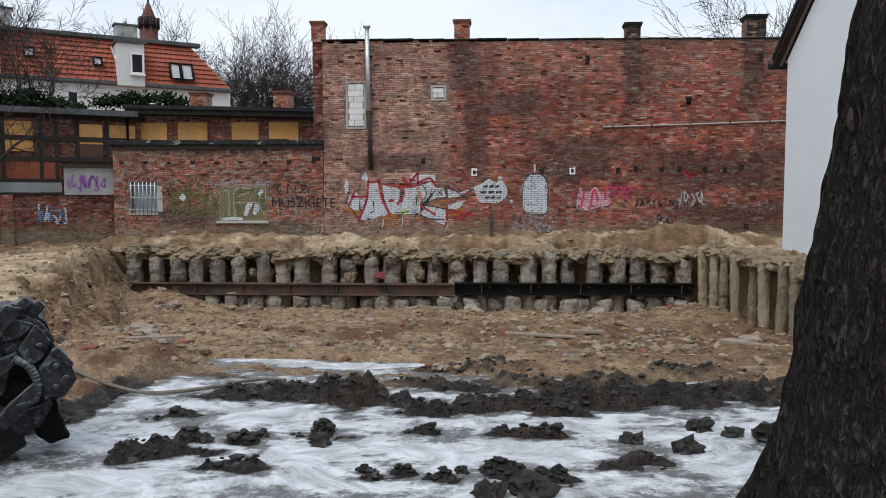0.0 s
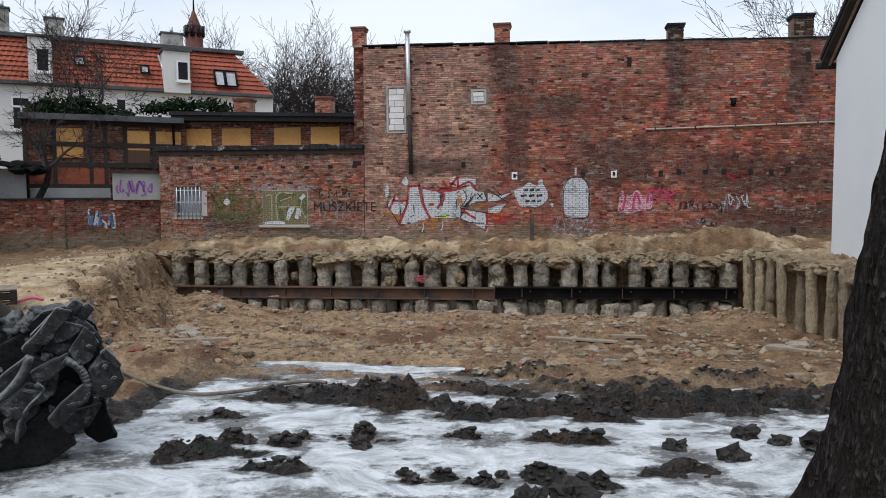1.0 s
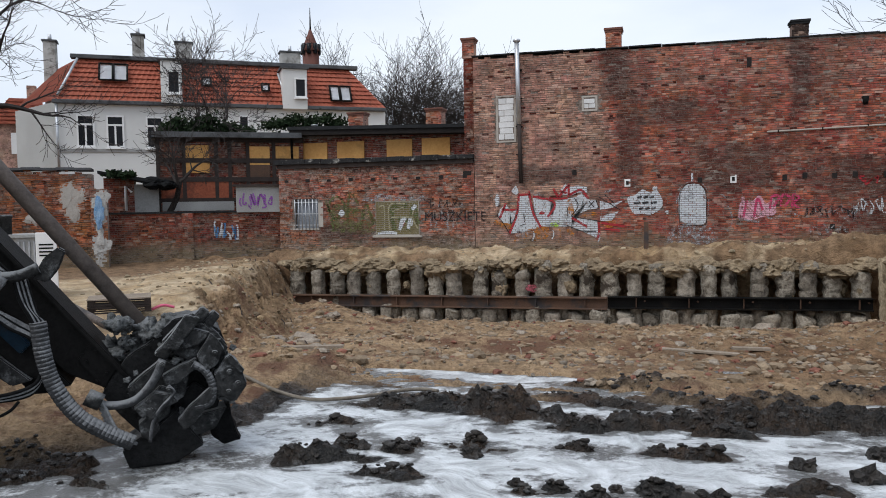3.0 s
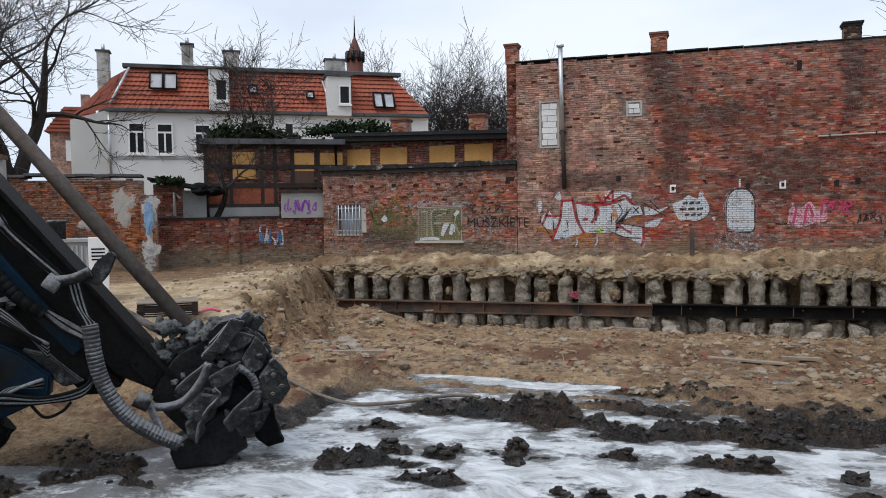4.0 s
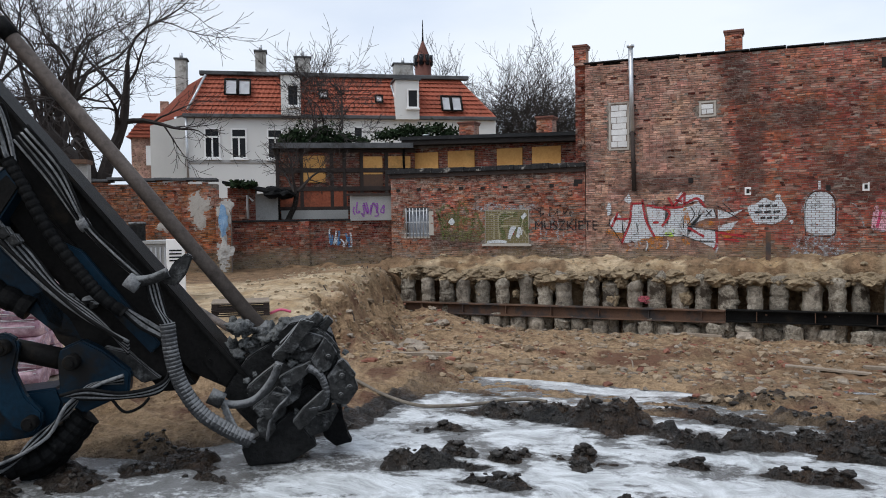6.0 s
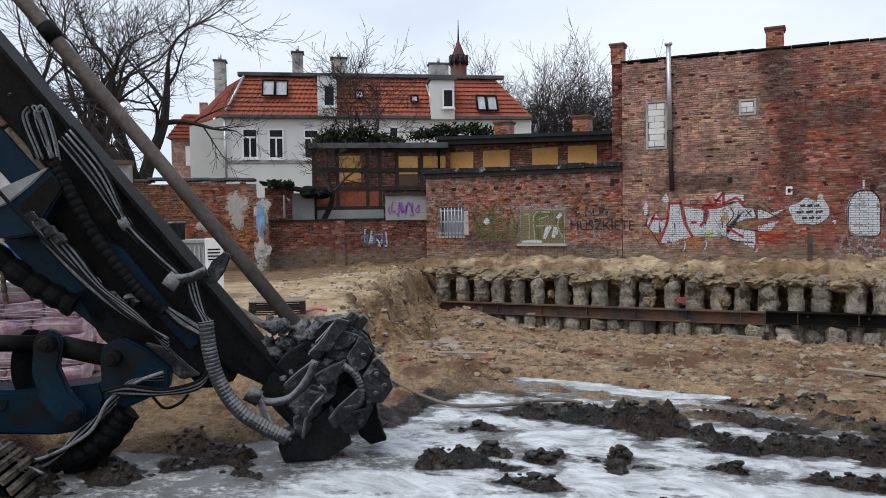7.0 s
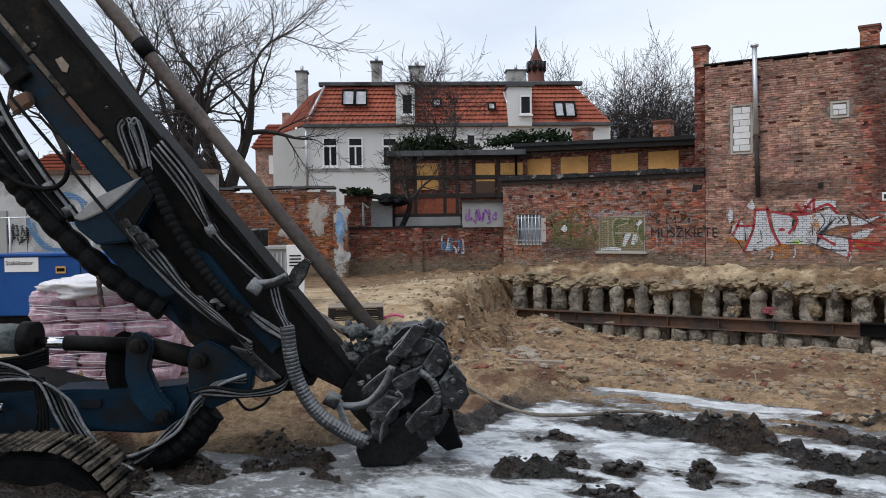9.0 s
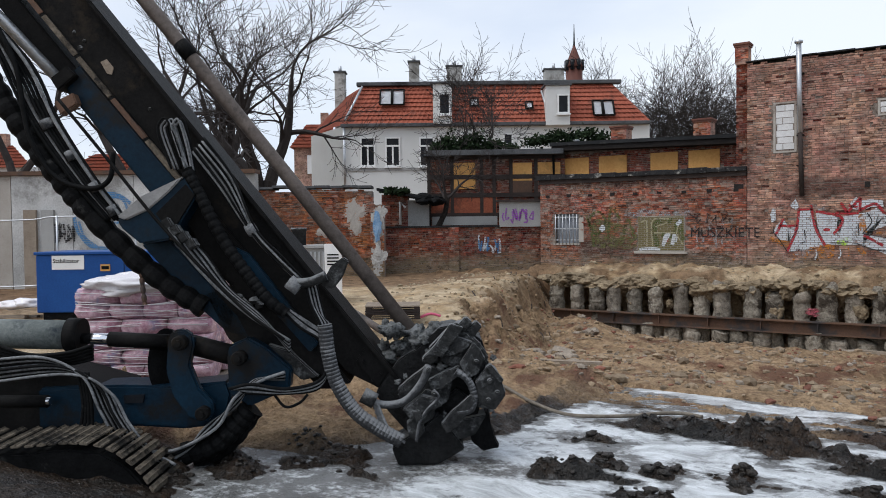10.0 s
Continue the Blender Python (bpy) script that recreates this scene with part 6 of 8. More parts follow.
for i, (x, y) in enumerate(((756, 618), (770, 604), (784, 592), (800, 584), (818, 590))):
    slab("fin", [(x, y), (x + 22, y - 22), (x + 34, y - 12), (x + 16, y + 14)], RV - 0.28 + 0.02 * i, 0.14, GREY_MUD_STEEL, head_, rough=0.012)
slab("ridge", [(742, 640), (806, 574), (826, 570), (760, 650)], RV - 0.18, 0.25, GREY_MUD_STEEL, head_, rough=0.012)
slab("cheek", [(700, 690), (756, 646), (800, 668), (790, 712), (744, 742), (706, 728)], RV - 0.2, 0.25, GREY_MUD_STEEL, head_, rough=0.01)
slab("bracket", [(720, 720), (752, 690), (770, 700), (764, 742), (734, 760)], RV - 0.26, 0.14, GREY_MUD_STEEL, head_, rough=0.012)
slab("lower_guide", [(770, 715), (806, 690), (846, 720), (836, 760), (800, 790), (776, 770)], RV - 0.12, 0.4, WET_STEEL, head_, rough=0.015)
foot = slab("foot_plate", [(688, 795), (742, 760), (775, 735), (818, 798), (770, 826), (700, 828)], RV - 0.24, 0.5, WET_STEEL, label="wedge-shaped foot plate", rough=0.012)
bit = slab("drill_bit", [(824, 752), (862, 728), (866, 762), (880, 795), (850, 800), (832, 785)], RV + 0.05, 0.25, RUBBER, label="muddy drill bit", rough=0.03)
rng = random.Random(17)
bm = bmesh.new()
for i in range(46):
    x, y = rng.uniform(672, 790), rng.uniform(576, 650)
    if (x - 660) * 0.9 > (690 - y) * 2.2:
        continue
    lump(bm, sheet(x, y, RV + rng.uniform(-0.05, 0.4)), (rng.uniform(0.05, 0.11), 0.09, rng.uniform(0.04, 0.09)), i + 100, 3, 0.8)
part("mud_cake", bm, CAKED, head_, "grey caked mud", smooth=True)["kind"] = "stuff"
bm = bmesh.new()
for i in range(34):
    x, y = rng.uniform(700, 880), rng.uniform(590, 780)
    if abs((x - 790) * 0.75 + (y - 680)) > 130:
        continue
    lump(bm, sheet(x, y, RV - rng.uniform(0.03, 0.2)), (rng.uniform(0.015, 0.045), 0.03, rng.uniform(0.015, 0.04)), i + 300, 3, 0.8)
part("mud_cake", bm, CAKED, head_, smooth=True)["kind"] = "stuff"
# torn and bent plates of the head
def hp(*pts):
    return [(540 + u / 2.18, 460 + w / 2.18) for u, w in pts]


for nm, v_, th, pts in (("flap", -0.34, 0.1, ((448, 384), (505, 318), (556, 250), (604, 262), (590, 290), (556, 322), (520, 380), (490, 372))),
                        ("flap", -0.3, 0.08, ((520, 360), (575, 300), (640, 318), (600, 360), (548, 372))),
                        ("upper_block", -0.33, 0.22, ((590, 408), (640, 322), (672, 350), (692, 388), (664, 440), (624, 462))),
                        ("front_block", -0.33, 0.24, ((650, 476), (700, 412), (736, 432), (770, 524), (728, 584), (668, 560))),
                        ("front_lip", -0.36, 0.1, ((690, 420), (712, 408), (760, 470), (744, 480))),
                        ("clamp_plate", -0.36, 0.12, ((366, 586), (440, 528), (500, 540), (520, 570), (430, 602), (396, 622))),
                        ("clamp_plate", -0.3, 0.14, ((470, 470), (540, 430), (586, 412), (600, 440), (520, 500), (480, 510))),
                        ("guide_arm", -0.34, 0.1, ((516, 640), (560, 590), (640, 520), (660, 548), (570, 660), (540, 676))),
                        ("lower_plate", -0.28, 0.14, ((380, 640), (440, 600), (452, 660), (420, 706), (392, 690))),
                        ("side_lug", -0.38, 0.06, ((398, 590), (432, 582), (448, 618), (424, 630))),
                        ("under_block", -0.2, 0.3, ((520, 690), (600, 620), (690, 600), (650, 680), (580, 700)))):
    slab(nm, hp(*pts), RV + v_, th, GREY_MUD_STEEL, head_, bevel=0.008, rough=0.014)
for u, w, v_ in ((655, 395, -0.33), (735, 515, -0.33), (706, 470, -0.33), (700, 545, -0.33), (470, 425, -0.36), (490, 520, -0.36)):
    pin(hp((u, w))[0], RV + v_, 5, GREY_MUD_STEEL, head_, 0.03, "bolt")
# pipes and hoses of the head
bar("grey_pipe", [(640, 704), (672, 718), (712, 712), (742, 680), (756, 648)], RV - 0.32, 14, GREY_HOSE_DARK, label="pale bent grease pipe")
bar("pipe_end", [(638, 700), (660, 712)], RV - 0.32, 28, GREY_MUD_STEEL)
bar("thin_pipe", [(732, 785), (738, 752), (752, 728), (772, 706), (764, 692)], RV - 0.36, 6, GREY_HOSE_DARK)
bar("ribbed_hose", [(804, 658), (824, 672), (836, 700), (830, 726), (806, 732)], RV - 0.3, 13, GREY_HOSE_DARK, ribs=0.06, pitch=0.03)
bar("ribbed_hose", [(572, 575), (578, 630), (592, 680), (622, 728), (660, 758), (706, 784)], RV - 0.4, 25, GREY_HOSE_DARK, label="pale spiral-wrapped hose bundle", ribs=0.045, pitch=0.034)
for i in range(7):
    y = 700 + i * 9
    bar("thin_hose", [(648 + i * 3, y - 6), (664 + i * 3, y + 18), (686 + i * 2, 768 + i * 2), (712, 786)], RV - 0.36 + 0.01 * i, 5, GREY_HOSE)
for i in range(7):
    bar("hose", [(540 + i * 3, 505), (548 + i * 4, 540 + 4 * i), (566 + i * 3, 580), (574 + i * 2, 630)], RV - 0.4 + 0.012 * i, 5.5, GREY_HOSE if i % 2 else RUBBER)
slab("recess", [(276, 378), (330, 326), (346, 346), (310, 402), (292, 400)], RV - 0.36, 0.04, DARK_STEEL, vb, bevel=0.004)
slab("lever", [(566, 506), (584, 472), (606, 455), (616, 462), (604, 492), (588, 512)], RV - 0.4, 0.07, GREY_MUD_STEEL, label="grey lever")
bar("lever_arm", [(512, 502), (546, 500), (576, 488)], RV - 0.42, 18, GREY_MUD_STEEL)
bar("hose_tie", [(510, 498), (528, 512)], RV - 0.42, 26, GREY_HOSE)
for i in range(9):
    bar("hose", [(340 + i * 3, 268 - i * 3 + 4 * (i % 2)), (390 + i * 3, 338 - i * 3), (436 + i * 2, 404), (474 + i * 3, 448 + 3 * (i % 3)), (520 + i * 2, 494)], RV - 0.14 - 0.03 * (i % 3), 4, GREY_HOSE if i % 2 else RUBBER)
bar("hose_tie", [(438, 410), (452, 402)], RV - 0.16, 24, GREY_HOSE)
for i in range(7):
    bar("hose", [(306 + i * 6, 300), (284 + i * 6, 240 - 2 * i), (287 + i * 6, 216 + 3 * (i % 3)), (300 + i * 5, 214 + 4 * (i % 2)), (318 + i * 4, 262), (330 + i * 3, 306)], RV - 0.22 + 0.03 * (i % 4), 3.6, GREY_HOSE if i % 3 else RUBBER)
bar("ribbed_hose", [(332, 300), (360, 356), (392, 420), (434, 482), (470, 528), (504, 556)], RV - 0.3, 20, RUBBER, ribs=0.1, pitch=0.055, label="black spiral-wrapped hose bundle")
for i in range(6):
    bar("hose", [(496 + i * 2, 548), (528 + i * 4, 580 - i), (560 + i, 600 - i * 2), (576, 622)], RV - 0.3 + 0.01 * i, 5.5, GREY_HOSE if i % 3 else RUBBER)
for i in range(8):
    bar("hose", [(292 + i * 6, 392 + i * 5), (330 + i * 5, 452), (380 + i * 4, 508 + i), (440 + i * 3, 560), (510, 604 + i * 3)], RV - 0.4 + 0.015 * i, 5.5, RUBBER if i % 2 else GREY_HOSE)
for i in range(5):
    bar("hose", [(400 + i * 4, 690), (440, 682 + i * 4), (500, 690 + i * 2), (560, 676 + i * 3), (582, 640)], RV - 0.42 + 0.01 * i, 6, GREY_HOSE if i % 2 else RUBBER)
bar("hose", [(480, 700), (500, 722), (525, 715), (540, 700)], RV - 0.3, 5, RUBBER)
# energy chain on the left
bar("hose_chain", [(-120, -180), (-60, 40), (20, 190), (120, 330), (205, 425), (290, 500), (360, 545)], RV - 0.05, 36, RUBBER, label="thick black wrapped hose chain", ribs=0.13, pitch=0.138)
for i in range(8):
    bar("hose", [(-60, -60 + i * 6), (10 + i * 7, 110), (60 + i * 7, 215), (130 + i * 6, 318), (190 + i * 5, 390)], RV - 0.16 + 0.02 * (i % 3), 6.5, GREY_HOSE if i in (2, 6) else RUBBER)
bar("hose", [(0, 40), (36, 120), (56, 240), (100, 312), (160, 334), (196, 318), (204, 270)], RV - 0.2, 9, RUBBER)
for t_ in (0.3, 0.5, 0.7, 0.85):
    x, y = 0 + 205 * t_, 150 + 275 * t_
    bar("hose_tie", [(x + 24, y - 18), (x + 32, y - 2)], RV - 0.12, 24, GREY_HOSE_DARK)
bar("cable", [(110, 178), (190, 278), (290, 404), (420, 540), (500, 602)], RV - 0.46, 6, DARK_STEEL)
bar("hook_chain", [(248, 452), (250, 500), (254, 540)], RV - 0.1, 7, RUST, ribs=0.3)
# hoses hanging at the undercarriage
for i in range(11):
    bar("hose", [(-40, 640 + i * 4), (70 + i * 5, 634 + i * 3), (140 + i * 5, 668 + i * 3), (170 + i * 5, 730 + i * 2), (210 + i * 5, 800), (262 + i * 4, 836 - i)], RV - 0.55 + 0.02 * (i % 5), 5.2, RUBBER if i % 2 else GREY_HOSE)
for i in range(5):
    bar("hose", [(-40, 600 + i * 10), (40, 628 + i * 4), (110, 626 + i * 5), (160, 612 + i * 6)], RV - 0.5 + 0.02 * i, 7, RUBBER)
for i in range(4):
    bar("hose", [(132 + i * 6, 660), (140 + i * 5, 720), (132 + i * 8, 770)], RV - 0.5, 6, RUBBER)
bar("ribbed_hose", [(440, 722), (412, 752), (372, 790), (318, 806)], RV - 0.2, 38, RUBBER, label="thick black spiral-wrapped hose", ribs=0.1, pitch=0.12)
bar("ribbed_hose", [(448, 730), (400, 790), (340, 826)], RV - 0.1, 24, RUBBER, ribs=0.14, pitch=0.127)
for i in range(5):
    bar("hose", [(500, 660 + i * 3), (456 - i * 3, 676), (410, 706 + i * 4), (376 - i * 5, 760), (300, 800 + i * 7), (236, 800 + i * 5)], RV - 0.35 + 0.02 * i, 6, RUBBER if i % 2 else GREY_HOSE)

# ---- things beside the rig ----
bags = yard_thing("bag_pallet", "pallet of pink cement bags under clear wrap", "bag pallet")
B = 10.0
x0, x1, z0, z1 = rect(128, 512, 372, 672, B)
rng = random.Random(3)
base = part("pallet", boxed(x0 - 0.03, x1 + 0.05, B - 0.1, B + 1.1, z0 - 0.14, z0 - 0.02), WOOD, bags, "wooden pallet")
rows_ = 6
bh = (z1 - z0) / rows_
for r in range(rows_):
    n = 3 if r % 2 else 4
    for i in range(n):
        for dpt in range(2):
            a = x0 + (x1 - x0) * i / n
            b = a + (x1 - x0) / n
            bm = lump(bmesh.new(), ((a + b) / 2, B + 0.22 + dpt * 0.55 + rng.uniform(-0.02, 0.02), z0 + bh * (r + 0.5)), ((b - a) * 0.53, 0.3, bh * 0.56), r * 7 + i + dpt * 50, 3, 0.12)
            for q in bm.verts:
                c = Vector(((a + b) / 2, q.co.y, z0 + bh * (r + 0.5)))
                q.co.x = max(a + 0.01, min(b - 0.01, c.x + (q.co.x - c.x) * 1.6))
                q.co.z = max(c.z - bh * 0.48, min(c.z + bh * 0.5, c.z + (q.co.z - c.z) * 1.6))
            part("bag", bm, FOIL, bags, smooth=True)
bm = bmesh.new()
lump(bm, ((x0 + x1) / 2 - 0.05, B + 0.5, z1 + 0.02), ((x1 - x0) * 0.54, 0.72, 0.17), 77, 4, 0.3)
part("cover_film", bm, WHITE_FOIL, bags, "crumpled white film cover", smooth=True)
# folds of the clear wrap as white tubes, standing in for their highlights
for i in range(24):
    z = z0 + (z1 - z0) * (i + 0.3) / 24
    part("wrap_fold", tube(bmesh.new(), curve_points([(x0 + 0.04, B - 0.05, z + rng.uniform(-0.06, 0.06)), ((x0 + x1) / 2, B - 0.085, z + rng.uniform(-0.09, 0.09)), (x1 - 0.04, B - 0.05, z + rng.uniform(-0.06, 0.06))], 6), rng.uniform(0.003, 0.007), 5), WHITE_FOIL, bags)
# blue cabinet
cab = yard_thing("blue_cabinet", "bright blue steel site cabinet with white sign", "cabinet")
Cv = 15.0
x0, x1, z0, z1 = rect(62, 452, 300, 552, Cv)
z0 = min(z0, 0.15)
part("body", boxed(x0, x1, Cv, Cv + 1.2, z0, z1, bevel=0.02), BLUE_BOX, cab)
part("lid", boxed(x0 - 0.03, x1 + 0.03, Cv - 0.03, Cv + 1.23, z1, z1 + 0.06, bevel=0.015), BLUE_BOX, cab)
part("skid", boxed(x0 + 0.1, x1 - 0.1, Cv + 0.05, Cv + 1.1, z0 - 0.25, z0), RUBBER, cab)
sx0, sx1, sz0, sz1 = rect(91, 453, 148, 477, Cv)
sign = part("sign", boxed(sx0, sx1, Cv - 0.014, Cv - 0.002, sz0, sz1), WHITE_PAINT, cab, "white sign reading Stabilizator")
def lettering(text, size, at, mat, parent, turn=pose(0, 0, 0, 90, 0, 0)):
    cu = bpy.data.curves.new("lettering", "FONT")
    cu.body, cu.size, cu.extrude = text, size, 0.002
    tmp = bpy.data.objects.new("lettering", cu)
    scene.collection.objects.link(tmp)
    me = bpy.data.meshes.new_from_object(tmp.evaluated_get(bpy.context.evaluated_depsgraph_get()))
    bpy.data.objects.remove(tmp)
    ob = link("lettering", me, mat, parent)
    ob.matrix_local = Matrix.Translation(at) @ turn
    return ob
lettering("Stabilizator", 0.115, (sx0 + 0.02, Cv - 0.018, sz0 + 0.13), RUBBER, sign)
tx0, tx1, tz0, tz1 = rect(177, 468, 194, 480, Cv)
plate2 = part("warning_plate", boxed(tx0, tx1, Cv - 0.014, Cv - 0.002, tz0, tz1), PLY, cab, "small yellow warning plate")
part("bars", boxed(tx0 + 0.02, tx1 - 0.02, Cv - 0.018, Cv - 0.013, tz0 + 0.035, tz1 - 0.035), RUBBER, plate2)
lx = sheet(218, 0, Cv).x
part("door_seam", boxed(lx, lx + 0.012, Cv - 0.006, Cv + 0.01, z0 + 0.03, z1 - 0.03), RUBBER, cab)
part("latch", boxed(lx + 0.05, lx + 0.09, Cv - 0.03, Cv, (z0 + z1) / 2, (z0 + z1) / 2 + 0.14), DARK_STEEL, cab)
# mesh fence before the concrete wall
fence = yard_thing("mesh_fence", "thin galvanised site fence before the concrete wall", "fence")
for a in (101, -40, 240, -180):
    part("post", tube(bmesh.new(), [sheet(a, 382, 21), sheet(a, 510, 21)], 0.03, 8), ZINC, fence)
for y in (388, 505):
    part("rail", tube(bmesh.new(), curve_points([sheet(-320, y, 21), sheet(-40, y + 3, 21), sheet(60, y + 1, 21), sheet(101, y - 4, 21), sheet(260, y - 6, 21)], 4), 0.022, 6), ZINC, fence)
# planks and sacks in the far yard corner
bm = bmesh.new()
for i in range(4):
    p = sheet(10 + i * 12, 552 + i * 2, 15.5)
    box(bm, p.x - 0.7, p.x + 0.5, 15.2 + i * 0.2, 15.35 + i * 0.2, p.z - 0.1, p.z - 0.05)
tagged(part("plank_stack", bm, WOOD), "loose weathered planks on the ground", "planks")
scene.objects["plank_stack"].matrix_world = YARD
for a, b in ((20, 540), (52, 536)):
    p = sheet(a, b, 15.4)
    ob = part("sack", lump(bmesh.new(), p, (0.32, 0.25, 0.1), a, 3, 0.3), WHITE_FOIL, smooth=True)
    ob.matrix_world = YARD
    tagged(ob, "pale plastic sack lying on planks", "sack", "sacks")
# dark pallets beside the sand heap
def pallet(a, b, v, turn, h):
    p = sheet(a, b, v)
    ob = empty("pallet", YARD @ Matrix.Translation(p) @ pose(0, 0, 0, 0, 0, turn))
    for k in range(h):
        z = k * 0.145
        for y in (-0.38, 0.0, 0.38):
            for x in (-0.53, 0.0, 0.53):
                part("block", boxed(x - 0.06, x + 0.06, y - 0.05, y + 0.05, z + 0.022, z + 0.1), TIMBER, ob)
            part("runner", boxed(-0.6, 0.6, y - 0.05, y + 0.05, z, z + 0.02), TIMBER, ob)
        for i in range(7):
            y = -0.4 + 0.8 * i / 6
            part("deck_board", boxed(-0.6, 0.6, y - 0.048, y + 0.048, z + 0.101, z + 0.123), WOOD if k == h - 1 else TIMBER, ob)
    return tagged(ob, "two stacked dark weathered wooden pallets on sand", "pallet")
pallet(694, 562, 13.8, 2, 2).scale = (0.8, 0.8, 0.9)
# delivery hose over the sand
rng = random.Random(2)
def hose_on_ground(pts, r, mat, label):
    ob = part("hose", tube(bmesh.new(), curve_points(pts, 8), r, 10), mat)
    return tagged(ob, label, "hose")

FOIL_RED = material("pink_plastic", (0.55, 0.07, 0.16), (0.7, 0.16, 0.26), 6, 0.4, 0.2)
# small mixing plant by the ruined wall
mix = yard_thing("mixing_plant", "grey ribbed mixing plant with motor and white panel", "machine")
M_ = 17.0
x0, x1, z0, z1 = rect(508, 440, 582, 520, M_)
body = part("body", boxed(x0, x1, M_, M_ + 1.0, -0.1, z1, bevel=0.02), CONCRETE, mix)
for i in range(9):
    a = x0 + 0.05 + (x1 - x0 - 0.1) * i / 9
    part("rib", boxed(a, a + 0.03, M_ - 0.03, M_ + 0.01, 0.3, z1 - 0.08), ZINC, mix)
part("rim", boxed(x0 - 0.05, x1 + 0.05, M_ - 0.06, M_ + 1.05, z1, z1 + 0.06), CONCRETE, mix)
c0, c1, d0, d1 = rect(574, 432, 604, 530, M_ - 0.2)
part("panel", boxed(c0, c1, M_ - 0.25, M_ - 0.15, d0, d1, bevel=0.01), WHITE_PAINT, mix, "white control panel")
for i in range(4):
    part("vent_slot", boxed(c0 + 0.06, c1 - 0.06, M_ - 0.258, M_ - 0.249, d1 - 0.25 - i * 0.07, d1 - 0.22 - i * 0.07), RUBBER, mix)
for a, r_, h_ in ((529, 0.16, 0.36), (494, 0.13, 0.2)):
    p = sheet(a, 438, M_ + 0.3)
    part("motor", tube(bmesh.new(), [p, p + Vector((0, 0, h_)), p + Vector((0, 0, h_ + 0.02)), p + Vector((0, 0, h_ + 0.08))], [r_, r_, r_ * 1.15, r_ * 1.1], 14), GREY_MUD_STEEL, mix, "grey motor")
pipe_p = [sheet(604, 540, 13.5), sheet(655, 574, 12.6), sheet(672, 585, 12.2)]
ob = part("casing_pipe", tube(bmesh.new(), pipe_p, 0.06, 12), DRILL_ROD)
ob.matrix_world = YARD
tagged(ob, "length of brown steel casing pipe on the ground", "pipe")
for k, pts in enumerate((((590, 556), (612, 566), (630, 562), (650, 572)), ((742, 562), (760, 556), (778, 560)))):
    ob = part("ribbon", tube(bmesh.new(), curve_points([sheet(x, y, 13.6) for x, y in pts], 6), 0.025, 6), FOIL_RED)
    ob.matrix_world = YARD
    tagged(ob, "crumpled pink plastic ribbon lying on sand", "plastic waste", "plastic waste")
hose_pts = []
for a, b in ((-5.58, 9.25), (-5.3, 9.05), (-4.76, 8.85), (-4.26, 8.82), (-3.83, 8.94), (-3.48, 9.22), (-3.27, 9.48), (-3.01, 9.62), (-2.77, 9.56)):
    hose_pts.append((a, b, max(ground_z(a, b), SLURRY_Z) + 0.04))
hose_on_ground(hose_pts, 0.024, HOSE_GREY_BROWN, "muddy grey delivery hose lying over the slurry's edge")


# ---- rubble, clods, planks ----
def put_stone(x, y, size, seed, mat=STONE, name="stone", label="broken pale concrete lump in the sand", flat=0.5):
    ob = part(name, lump(bmesh.new(), (0, 0, 0), (size, size * 0.8, size * flat), seed, 2, 0.5), mat)
    ob.location = (x, y, ground_z(x, y) + size * flat * 0.3)
    return tagged(ob, label, "rubble", "rubble in the pit")


for i, (x, y, sz) in enumerate(((-7.4, 15.4, 0.26), (-8.2, 16.7, 0.3), (-7.8, 14.8, 0.18), (-6.6, 14.0, 0.22), (-6.9, 14.6, 0.15), (4.75, 15.2, 0.24), (4.1, 14.0, 0.3), (2.6, 21.6, 0.25), (-0.9, 21.9, 0.25), (-2.6, 22.1, 0.22), (3.0, 17.2, 0.12), (1.1, 18.6, 0.2), (-8.9, 20.2, 0.2), (-3.4, 19.4, 0.14), (0.4, 16.3, 0.13))):
    put_stone(x, y, sz, i + 11)
rng = random.Random(33)
def ico(sub):
    bm = bmesh.new()
    bmesh.ops.create_icosphere(bm, subdivisions=sub, radius=1)
    bm.verts.index_update()
    got = [v.co.copy() for v in bm.verts], [tuple(v.index for v in f.verts) for f in bm.faces]
    bm.free()
    return got


def scatter(name, n, mat, label, where, size, kind="stuff", flat=0.6, sub=1):
    """Many small uneven lumps, as one mesh."""
    shape, tris = ico(sub)
    verts, faces = [], []
    for i in range(n):
        x, y = where()
        s_ = rng.uniform(*size) * (1 if rng.random() < 0.85 else 1.9)
        z = ground_z(x, y)
        if name != "mud_clods" and z < SLURRY_Z and y < 11:
            continue
        if name == "mud_clods":
            z = max(z, SLURRY_Z)
        seed, deep = rng.uniform(0, 90), rng.uniform(0.6, 1.1)
        first = len(verts)
        for v in shape:
            q = v * 1.3 + Vector((seed * 3.7, seed * 1.9, seed * 7.1))
            k = s_ * (1 + 0.6 * noise.noise(q) + 0.4 * noise.noise(q * 2.7))
            verts.append((x + v.x * k, y + v.y * k * deep, z + s_ * 0.2 + v.z * k * flat))
        faces += [tuple(first + j for j in f) for f in tris]
    me = bpy.data.meshes.new(name)
    me.from_pydata(verts, [], faces)
    me.polygons.foreach_set("use_smooth", [name == "mud_clods"] * len(me.polygons))
    return tagged(link(name, me, mat), label, "rubble", kind=kind)


def in_pit():
    y = rng.uniform(10.3, 22.8)
    return rng.uniform(left_edge(y) - 0.5, 5.8), y


